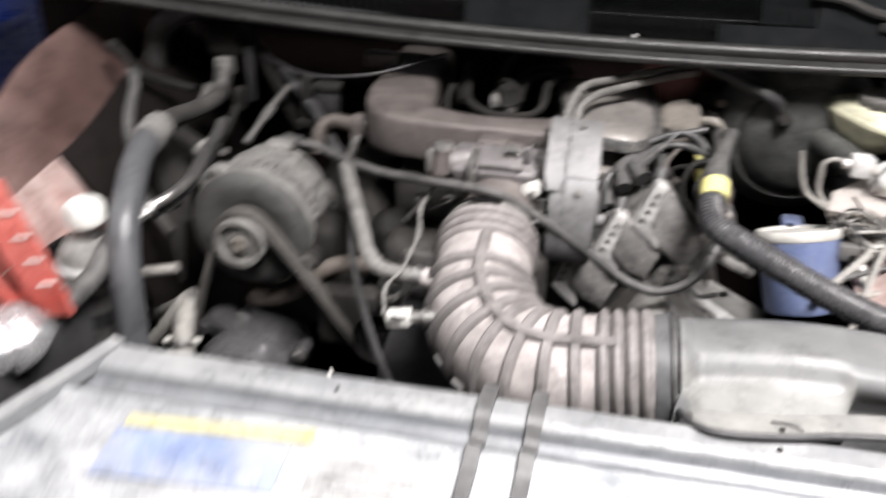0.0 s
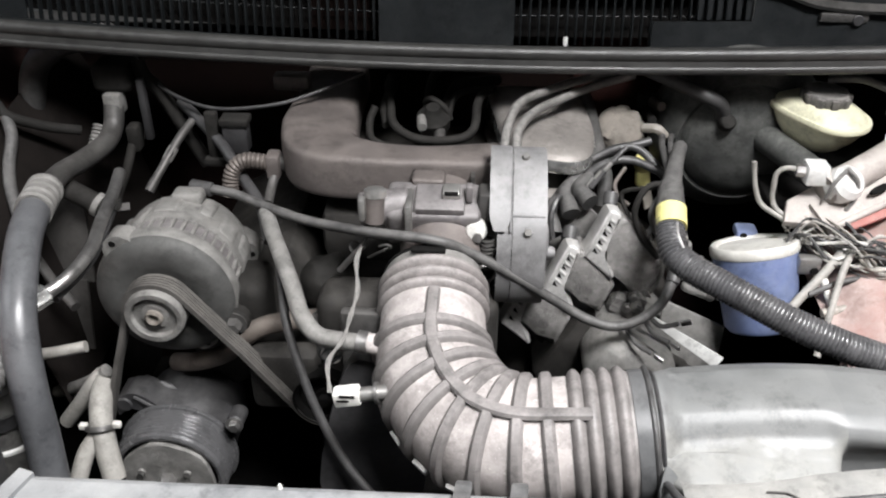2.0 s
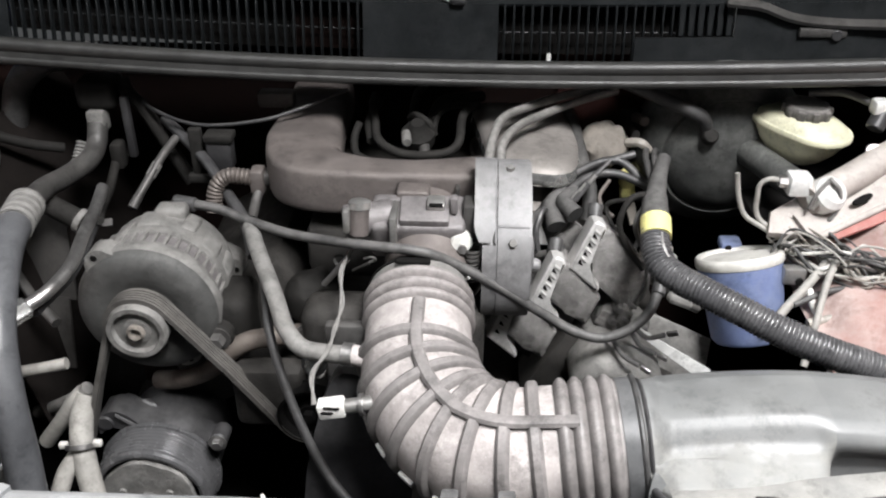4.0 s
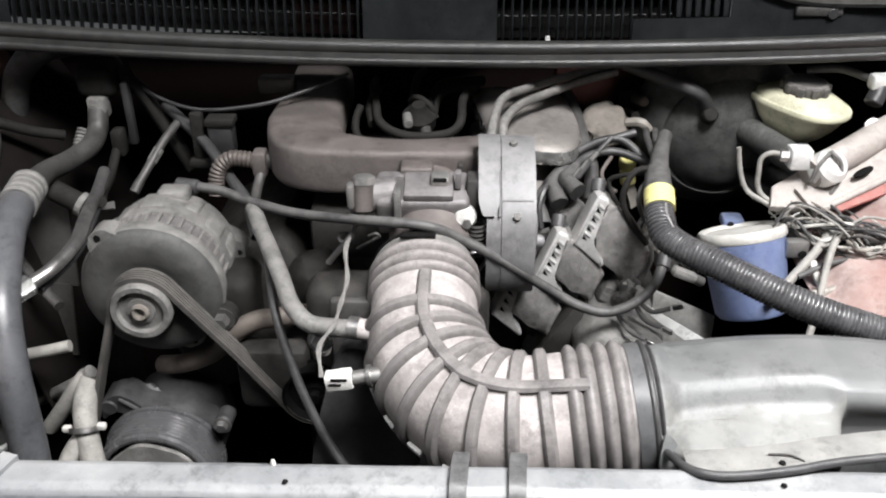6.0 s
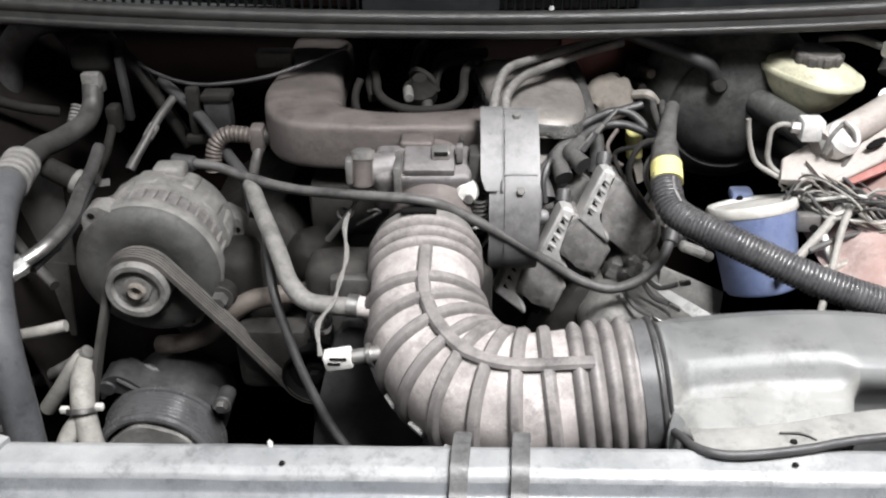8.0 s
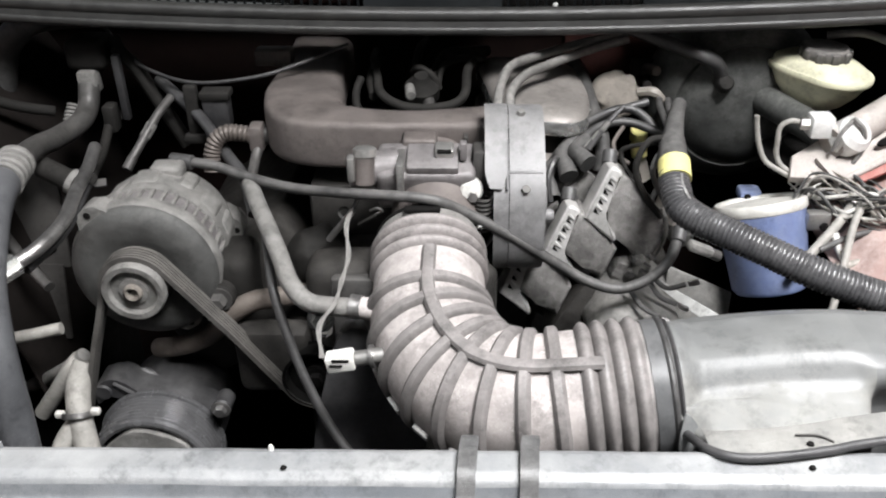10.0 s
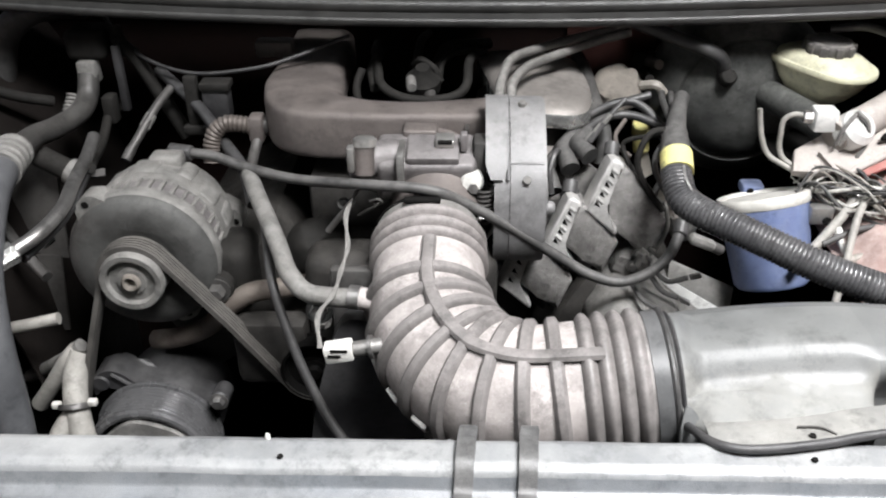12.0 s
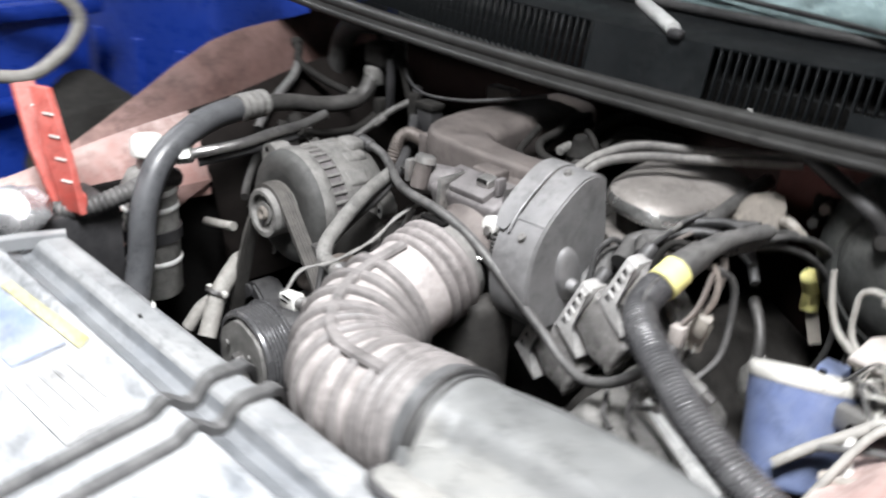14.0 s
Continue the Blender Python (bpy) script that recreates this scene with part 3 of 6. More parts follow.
def inner_fender_west(a, b):
    """Panel from the battery tray up to the fender's edge."""
    y = 0.40 + 0.75 * a
    zt = float(np.interp(y, (0.40, 0.55, 0.60, 0.65, 0.70, 0.75, 0.80, 0.85, 0.90, 0.95, 1.15), (0.755, 0.764, 0.775, 0.796, 0.822, 0.851, 0.882, 0.905, 0.918, 0.926, 0.945)))
    low = min(1.0, max(0.0, (0.88 - y) / 0.14))
    x = -0.60 + (0.085 + 0.050 * low) * (1 - (1 - b) ** 0.7)
    z = zt - (0.12 - 0.05 * low) * b ** 1.4 - 0.02 * b
    return (x, y, z + 0.006 * noise.noise(V((a * 5, b * 4, 1))))


single("inner_fender", sheet(inner_fender_west, 60, 20, 0.002), M_FENDW, "dusty faded red inner fender, rear coloured brown and dark for grime and shade", "fender", kind="structure")
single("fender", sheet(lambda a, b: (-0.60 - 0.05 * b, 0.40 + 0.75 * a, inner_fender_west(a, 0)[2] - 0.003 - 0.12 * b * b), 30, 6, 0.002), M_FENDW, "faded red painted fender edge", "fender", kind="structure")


def inner_fender_east(a, b):
    y = 0.45 + (0.433 + 0.145 * b) * a
    x = 0.298 + 0.237 * b + 0.05 * max(0, (0.75 - y))
    step = 0.0
    for c in (0.10, 0.30, 0.55):
        step += 0.016 / (1 + math.exp(-(b - c) * 45))
    z = 0.772 + step + 0.075 * b + 0.10 * max(0, y - 0.74) + 0.004 * noise.noise(V((a * 5, b * 4, 3)))
    return (x, y, z)


single("inner_fender", sheet(inner_fender_east, 60, 60, 0.002), M_PINK, "dusty faded red stepped inner fender panel", "fender", kind="structure")
# Added sheet that keeps the space behind the brace dark.
single("inner_wing", box((0.46, 1.03, 0.805), (0.36, 0.20, 0.012), 0.004), M_DARK, "near-black sheet added for the dark space behind the brace", "panel", kind="structure")
single("fender_patch", sheet(lambda a, b: (0.328 + 0.075 * a, 0.846 + 0.028 * a + 0.030 * b - 0.01 * a * b, 0.834 + 0.016 * a + 0.012 * b), 10, 6, 0.003), M_RED, "cleaner red painted fender patch", "fender", kind="structure")


def build_brace():
    t = thing("fender_brace", (0.36, 0.89, 0.83), "pale dusty fender brace with an oval slot", "brace")
    a, c = V((0.300, 0.857, 0.840)), V((0.47, 0.930, 0.888))
    d = (c - a).normalized()
    s = V((-0.5, 0.62, 0.35))
    s = (s - d * s.dot(d)).normalized()
    part("rail", strip([a + (c - a) * k / 12 for k in range(13)], 0.030, 0.004, s), M_PALED, t)
    part("lip", sweep([a + (c - a) * k / 12 - s * 0.015 for k in range(13)], 0.0035, 10), M_PALED, t)
    n = d.cross(s)
    n = n if n.z > 0 else -n
    m = V((0.357, 0.875, 0.861)) + n * 0.001
    part("slot", prism(round_outline([(-0.010, -0.002), (0.0, -0.0035), (0.010, -0.002), (0.010, 0.002), (0.0, 0.0035), (-0.010, 0.002)], 4), m, d, s, n, 0.003, 0.0006), M_DARK, t, "dark oval slot")
    part("beam", sweep(spline([(0.305, 0.872, 0.862), (0.345, 0.893, 0.872), (0.394, 0.925, 0.884), (0.46, 0.965, 0.90)], 8), 0.0145, 18), M_PALED, t, "rounded beige beam")


build_brace()
# Hood out of view; length and skew set to shade the rear left.
single("unseen_hood_shade", sheet(lambda a, b: (-0.75 + 1.5 * a, 1.13 - (0.75 - 0.15 * a) * b, 1.09 + (0.92 - 0.16 * a) * b), 10, 10, 0.02), M_DARK, "unseen raised hood, skewed to shade the rear of the bay", "hood", kind="structure")
single("firewall", box((0.0, 1.13, 0.66), (1.5, 0.02, 0.52), 0.004), M_FIRE, "grimy red firewall, darkened in colour for the bay's shade", "firewall", kind="structure")
single("undertray", box((0.0, 0.75, 0.40), (1.3, 0.8, 0.02), 0.004), M_DARK, "near-black floor of the engine bay, shade put into its colour", "undertray", kind="structure")


def liner(a0, a1, deep=1.0):
    return sheet(lambda a, b: (-0.518 + (0.085 if deep == 1 else 0.035) * b + 0.006 * math.sin((a0 + (a1 - a0) * a) * 14), 0.45 + 0.65 * (a0 + (a1 - a0) * a),
                               0.80 + 0.20 * max(0, 0.65 * (a0 + (a1 - a0) * a) - 0.1) * (1 - b) - 0.04 * b * deep - 0.12 * deep * b ** 3), 30, 10, 0.002)


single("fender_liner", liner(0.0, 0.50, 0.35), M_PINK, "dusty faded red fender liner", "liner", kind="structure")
single("fender_liner", liner(0.49, 1.0), M_BROWN, "grimy brown fender liner, darkened in colour for shade", "liner", kind="structure")
single("bay_side", box((-0.50, 0.78, 0.595), (0.02, 0.72, 0.37), 0.004), M_DARK, "near-black side of the engine bay, shade put into its colour", "panel", kind="structure")
single("bay_side", box((0.50, 0.78, 0.60), (0.02, 0.72, 0.36), 0.004), M_DARK, "near-black side of the engine bay, shade put into its colour", "panel", kind="structure")
single("grille_front", box((0.1, 0.29, 0.5), (1.4, 0.02, 0.5), 0.005), M_BLACK, "dark front of the car", "bumper", kind="structure")

# ---- engine ----


def build_engine():
    t = thing("engine_block", (-0.06, 0.9, 0.42), "grimy dark iron engine block with timing cover", "engine")
    part("block", box((-0.08, 1.0, 0.57), (0.24, 0.28, 0.28), 0.02), M_IRON, t)
    part("timing_cover", box((-0.085, 0.79, 0.66), (0.17, 0.05, 0.26), 0.015, seg=3), M_IRON, t)
    part("water_pump", lathe([(0.0, 0), (0.03, 0), (0.034, 0.01), (0.048, 0.03), (0.05, 0.06)], (-0.165, 0.775, 0.67), (0, 1, 0), 28), M_IRON, t)
    part("cylinder_head", box((0.12, 0.97, 0.665), (0.14, 0.30, 0.10), 0.012, (V((0.86, 0, -0.5)), V((0, 1, 0)), V((0.5, 0, 0.86)))), M_IRON, t)
    part("cylinder_head", box((-0.25, 0.98, 0.70), (0.14, 0.32, 0.10), 0.012, (V((0.86, 0, 0.5)), V((0, 1, 0)), V((-0.5, 0, 0.86)))), M_IRON, t)
    part("lower_manifold", box((-0.07, 0.98, 0.79), (0.22, 0.22, 0.06), 0.012), M_IRON, t)
    part("valve_cover", box((0.130, 0.845, 0.702), (0.090, 0.15, 0.060), 0.020, (V((0.86, 0, -0.5)), V((0, 1, 0)), V((0.5, 0, 0.86))), seg=3), M_COVER, t, "dusty grey valve cover")
    part("lifting_bracket", strip(spline([(0.146, 0.806, 0.754), (0.160, 0.806, 0.743), (0.178, 0.806, 0.730), (0.198, 0.806, 0.716), (0.22, 0.806, 0.70)], 5), 0.010, 0.003, (0.6, 0.18, 0.53), taper=lambda i: 0.45 + 0.045 * i), M_ZINC, t, "bright bare metal strip")
    part("shield_plate", prism([(0, 0), (0.074, -0.010), (0.074, -0.06), (0, -0.06)], (0.168, 0.852, 0.742), (0.9, 0.05, -0.3), (0.1, 0.3, 0.95), (0, -1, 0), 0.003, 0.001), M_ALT, t)
    part("coolant_elbow", hose([(-0.330, 0.81, 0.671), (-0.300, 0.80, 0.682), (-0.267, 0.787, 0.705), (-0.2434, 0.782, 0.7306), (-0.2224, 0.782, 0.7451), (-0.2005, 0.79, 0.745), (-0.165, 0.80, 0.745)], 0.0095, 16), M_RUST, t, "brown rusty coolant pipe")
    part("idler_bracket", box((-0.205, 0.775, 0.690), (0.07, 0.03, 0.07), 0.01), M_IRON, t)
    part("front_bolt", bolt((-0.147, 0.715, 0.774), (0, -1, 0.3), 0.0075, 0.007), M_BRIGHT, t, "bright bolt head")
    part("sensor_bracket", box((-0.118, 0.74, 0.735), (0.045, 0.012, 0.13), 0.004), M_GREY, t)
    part("fan_shroud", prism(round_outline([(-0.11, -0.09), (-0.02, -0.09), (-0.02, 0.040), (-0.05, 0.065), (-0.085, 0.055)]), (-0.05, 0.70, 0.70), (1, 0, 0), (0, 0.1, 1), (0, 1, 0), 0.02, 0.004), M_BLACK, t)


build_engine()


def build_plenum():
    t = thing("intake_plenum", (-0.07, 0.95, 0.82), "dusty cast alloy intake plenum with two broad runners", "intake")
    def limb(stations):
        """Rounded box swept through stations of place, half width and half height."""
        line = spline([s[0] for s in stations], 10)
        fr = frames_along(line, (0, 0, 1))
        secs = []
        for n, (p, (d, u, w)) in enumerate(zip(line, fr)):
            f = n / 10
            k = min(int(f), len(stations) - 2)
            g = f - k
            hw = stations[k][1] * (1 - g) + stations[k + 1][1] * g
            hh = stations[k][2] * (1 - g) + stations[k + 1][2] * g
            ring = []
            for m in range(40):
                a = 2 * math.pi * m / 40
                ca, sa = math.cos(a), math.sin(a)
                ring.append(p + w * math.copysign(abs(ca) ** 0.28, ca) * hw + u * math.copysign(abs(sa) ** 0.28, sa) * (hh - 0.006 * max(0, -ca) * (sa > 0)))
            secs.append(ring)
        return loft(secs)

    part("left_runner", limb([((-0.193, 1.125, 0.862), 0.034, 0.025), ((-0.191, 1.02, 0.862), 0.034, 0.025), ((-0.189, 0.955, 0.862), 0.040, 0.025), ((-0.176, 0.905, 0.862), 0.037, 0.0245),
                              ((-0.128, 0.884, 0.863), 0.025, 0.0235), ((-0.07, 0.880, 0.864), 0.0215, 0.0225), ((0.004, 0.886, 0.866), 0.029, 0.0215)]), M_ALLOY, t)
    out = round_outline([(-0.010, 1.07), (-0.008, 0.99), (0.004, 0.925), (0.030, 0.898), (0.066, 0.893), (0.088, 0.912), (0.096, 0.960), (0.095, 1.015), (0.080, 1.06)], 6)

    def ring(z, grow):
        return [V((0.044 + (x - 0.044) * grow, 0.975 + (y - 0.975) * grow, z - 0.10 * max(0, x - 0.05))) for x, y in out]

    part("right_runner", loft([ring(z, g) for z, g in ((0.872, 0.995), (0.8755, 0.975), (0.8785, 0.92), (0.881, 0.82), (0.883, 0.65), (0.884, 0.4))]), M_ALLOYR, t)
    part("runner_lip", loft([ring(z, g) for z, g in ((0.8585, 0.96), (0.8605, 1.0), (0.8635, 1.018), (0.8665, 1.022), (0.8695, 1.015), (0.8735, 0.99))]), M_BRIGHT, t, "bright worn lip of the runner")
    part("runner_throat", loft([ring(z, g) for z, g in ((0.832, 0.80), (0.862, 0.86))]), M_BLOCK, t)
    part("right_flange", loft([ring(z, g) for z, g in ((0.826, 0.98), (0.828, 1.02), (0.834, 1.02), (0.836, 0.98))]), M_ALLOYR, t, "paler flange under the runner")
    part("throttle_neck", lathe([(0.036, 0), (0.036, 0.05), (0.040, 0.06)], (-0.055, 0.835, 0.836), (0, 1, 0.1), 32), M_ALLOY, t)
    part("flange_rib", box((-0.083, 0.853, 0.868), (0.003, 0.012, 0.02), 0.001), M_DARK, t)
    part("flange_rib", box((-0.028, 0.853, 0.868), (0.004, 0.012, 0.02), 0.001), M_GREY, t)
    # fuel lines and regulator in the opening
    f = thing("fuel_rail", (-0.07, 0.99, 0.84), "dark fuel rail with pressure regulator and short hoses", "fuel rail")
    part("pipe", hose([(-0.1257, 1.06, 0.888), (-0.1257, 1.03, 0.8887), (-0.1202, 1.0, 0.8809), (-0.1137, 0.962, 0.877), (-0.095, 0.942, 0.872), (-0.0693, 0.937, 0.870), (-0.0407, 0.937, 0.874), (-0.0287, 0.947, 0.882), (-0.0267, 0.98, 0.892), (-0.0218, 1.01, 0.8907), (-0.0102, 1.04, 0.8852)], 0.0046, 12), M_BLOCK, f, "dusty dark looped hose")
    part("pipe", hose([(-0.122, 1.06, 0.880), (-0.128, 1.01, 0.876), (-0.122, 0.975, 0.868)], 0.005, 12), M_BLOCK, f)
    part("pipe", hose([(-0.062, 1.0, 0.875), (-0.05, 1.03, 0.892), (-0.025, 1.04, 0.893), (-0.005, 1.06, 0.888)], 0.006, 12), M_BLOCK, f)
    part("pipe", hose([(-0.082, 0.99, 0.872), (-0.078, 1.03, 0.897), (-0.07, 1.06, 0.90)], 0.0045, 10), M_BLOCK, f)
    part("regulator", lathe([(0, 0), (0.016, 0), (0.018, 0.004), (0.018, 0.016), (0.010, 0.022), (0.007, 0.03), (0, 0.03)], (-0.073, 0.985, 0.862), (0.0, -0.35, 1), 24), M_BLOCK, f)
    part("port", rod((-0.085, 0.975, 0.878), (-0.083, 0.955, 0.876), 0.005), M_ALT, f, "worn steel port")
    part("port", rod((-0.066, 0.972, 0.866), (-0.064, 0.952, 0.862), 0.006), M_GREY, f)


build_plenum()


def build_throttle():
    t = thing("throttle_valve", (-0.055, 0.80, 0.82), "cast alloy throttle body bolted to the plenum", "throttle body")
    ax = (0, -1, -0.36)
    part("barrel", lathe([(0, 0), (0.037, 0), (0.040, 0.002), (0.040, 0.05), (0.038, 0.055), (0.038, 0.075)], (-0.053, 0.850, 0.842), ax, 40), M_ALLOY, t)
    part("body", box((-0.062, 0.815, 0.856), (0.085, 0.045, 0.042), 0.006, (V((1, 0, 0)), V((0, 0.95, 0.3)), V((0, -0.3, 0.95))), seg=3), M_THROT, t)
    part("riser", box((-0.068, 0.834, 0.866), (0.030, 0.022, 0.040), 0.003, seg=3), M_ALLOY, t)
    part("machined_face", box((-0.056, 0.805, 0.876), (0.044, 0.032, 0.010), 0.002, (V((1, 0, 0)), V((0, 0.95, 0.3)), V((0, -0.3, 0.95)))), M_THROT, t)
    part("web", box((-0.083, 0.800, 0.866), (0.006, 0.036, 0.030), 0.0015), M_CLEAN, t)
    part("port_boss", box((-0.046, 0.806, 0.8845), (0.016, 0.014, 0.008), 0.002, (V((1, 0, 0)), V((0, 0.95, 0.3)), V((0, -0.3, 0.95)))), M_CLEAN, t)
    part("port_pin", rod((-0.052, 0.800, 0.8855), (-0.040, 0.800, 0.8855), 0.002, 10), M_DARK, t)
    part("post", box((-0.030, 0.806, 0.884), (0.006, 0.010, 0.016), 0.0015), M_THROT, t)
    part("idle_motor", rod((-0.128, 0.800, 0.866), (-0.085, 0.812, 0.868), 0.0155, 24), M_THROT, t)
    m = part("sensor", rod((-0.113, 0.785, 0.862), (-0.112, 0.792, 0.893), 0.0085, 20), M_ALLOY, t)
    part("cap", lathe([(0.010, 0), (0.010, 0.006), (0.007, 0.008), (0, 0.008)], (-0.112, 0.791, 0.886), (0, 0.25, 1), 20), M_CLEAN, m)
    part("lug", box((-0.123, 0.783, 0.878), (0.006, 0.01, 0.022), 0.002), M_CLEAN, t)
    s = part("stop_screw", lathe([(0, 0), (0.009, 0), (0.010, 0.002), (0.010, 0.012), (0.008, 0.015), (0, 0.015)], (-0.023, 0.802, 0.852), (0, -1, 0.15), 18), M_WHITE, t, "bright pale screw cap")
    part("socket", lathe([(0.0045, 0), (0.0045, 0.003), (0, 0.003)], (-0.022, 0.7865, 0.850), (0, -1, 0.15), 6), M_STEEL, s)
    part("lever", box((-0.016, 0.812, 0.862), (0.012, 0.025, 0.046), 0.003), M_GREY, t)
    c = thing("throttle_spring", (-0.012, 0.80, 0.83), "dark coiled return spring beside the throttle", "spring")
    line = [V((-0.012 + 0.007 * math.cos(k * 0.6), 0.79 + 0.0 + 0.007 * math.sin(k * 0.6), 0.815 + 0.0004 * k)) for k in range(90)]
    part("coil", sweep(line, 0.0013, 6), M_GREY, c)


build_throttle()


def build_shield():
    t = thing("throttle_shield", (0.015, 0.82, 0.77), "bent grey sheet metal shield over the throttle linkage, two bolts", "shield")
    # profile in depth and height: a D that bulges forwards
    prof = spline([(0, 0.870, 0.896), (0, 0.860, 0.9025), (0, 0.846, 0.9045), (0, 0.830, 0.9005), (0, 0.806, 0.885), (0, 0.788, 0.868), (0, 0.777, 0.848),
                   (0, 0.773, 0.822), (0, 0.7765, 0.798), (0, 0.786, 0.781), (0, 0.802, 0.773)], 6)

    def plate(x0, x1, a, b, off):
        line = [p + V(((x0 + x1) / 2, -off * 0.7, off * 0.7)) for p in prof[a:b]]
        return strip(line, x1 - x0, 0.002, (1, 0, 0))

    line = [p + V((-0.0025, -0.0024, 0.0024)) for p in prof[3:34]]
    part("strip", strip(line, 0.0190, 0.002, (1, 0, 0), taper=lambda i: 1.0 if i < 27 else 1.0 - 0.06 * (i - 26) ** 1.5), M_SHIELD, t)
    part("strip_edge", sweep([p + V((0.0094, 0, 0)) for p in line], 0.0013, 8), M_SHIELD, t)
    part("front_plate", plate(0.0088, 0.0375, 2, 61, 0.001), M_SHIELD, t)
    part("lower_plate", plate(-0.0045, 0.0084, 28, 55, -0.0005), M_SHIELD, t)
    part("crease", sweep([prof[29] + V((x, -0.0015, 0.0005)) for x in (-0.004, 0.010, 0.024, 0.0365)], 0.0014, 8), M_SHIELD, t)
    low = [(p.y, p.z) for p in prof[3:61]] + [(0.838, 0.776), (0.866, 0.80), (0.876, 0.845)]
    part("side_plate", prism(low, (0.037, 0, 0), (0, 1, 0), (0, 0, 1), (1, 0, 0), 0.002), M_SHIELD, t)
    part("emboss", loft([[V((0.038 + hgt, 0.826 + math.cos(a) * 0.017 * s - math.sin(a) * 0.008 * s, 0.820 + math.sin(a) * 0.028 * s)) for a in (2 * math.pi * k / 28 for k in range(28))]
                         for hgt, s in ((0.0, 1.0), (0.003, 0.95), (0.005, 0.84), (0.006, 0.66), (0.0062, 0.40))]), M_SHIELD, t)
    part("pivot", lathe([(0.0, 0.009), (0.004, 0.009), (0.006, 0.006), (0.006, 0.0)], (0.0425, 0.824, 0.812), (1, 0, 0), 18), M_SHIELD, t)
    part("bolt", bolt((0.0195, 0.836, 0.9035), (0, -0.35, 0.93), 0.0036, 0.004), M_ALT, t)
    part("bolt", bolt((0.0222, 0.7815, 0.8595), (0, -0.85, 0.5), 0.0038, 0.004), M_ALT, t)
    part("stay", box((0.02, 0.86, 0.80), (0.02, 0.05, 0.06), 0.004), M_GREY, t)


build_shield()


def build_cables():
    for pts in ([(0.000, 0.868, 0.895), (0.004, 0.90, 0.905), (0.016, 0.945, 0.910), (0.048, 0.99, 0.906), (0.09, 1.02, 0.908), (0.14, 1.03, 0.915)],
                [(0.012, 0.868, 0.895), (0.014, 0.895, 0.903), (0.03, 0.935, 0.905), (0.06, 0.975, 0.903), (0.10, 1.01, 0.905), (0.14, 1.025, 0.911)]):
        single("throttle_cable", hose(pts, 0.0045, 12), M_CABLE, "dust-coated sheathed throttle cable", "cable", "throttle cables")


build_cables()

# ---- intake hose and duct ----


def hose_axis():
    r, y1 = 0.0892, 0.6172
    x0, cy = -0.0568, y1 + r

    def z_of(x, y):
        return 0.8069 + 0.2847 * (y - 0.768) + 0.1488 * max(0, x + 0.02)

    pts = [(x0 - 0.003 * (1 - k / 20), 0.775 + (cy - 0.775) * k / 20) for k in range(20)]
    pts += [(x0 + r - r * math.cos(a), cy - r * math.sin(a)) for a in (math.pi / 2 * k / 40 for k in range(41))]
    pts += [(x0 + r + (0.1135 - x0 - r) * k / 24, y1) for k in range(1, 25)]
    return [V((x, y, z_of(x, y))) for x, y in pts]


AX = resample(hose_axis(), 0.0008)
AXF = frames_along(AX, (0, -0.36, 0.93))
LEN = len(AX) * 0.0008


def wall(s):
    """Radius of the plain wall: it widens towards the bend."""
    k = min(1.0, max(0.0, (s - 0.03) / 0.10))
    return 0.0455 + 0.0036 * k * k * (3 - 2 * k)



def hose_radius(s):
    """Plain wall with bellows at both ends."""
    r = wall(s)
    if s < 0.006:
        r -= 0.002
    elif s < 0.042:
        r += -0.0030 + 0.0070 * abs(math.sin(math.pi * (s - 0.006) / 0.012)) ** 0.7
    e = LEN - s
    if e < 0.0145:
        r += 0.0006
    elif e < 0.0593:
        r += -0.0008 + 0.0058 * abs(math.sin(math.pi * (e - 0.0145) / 0.0112)) ** 0.75
    return r


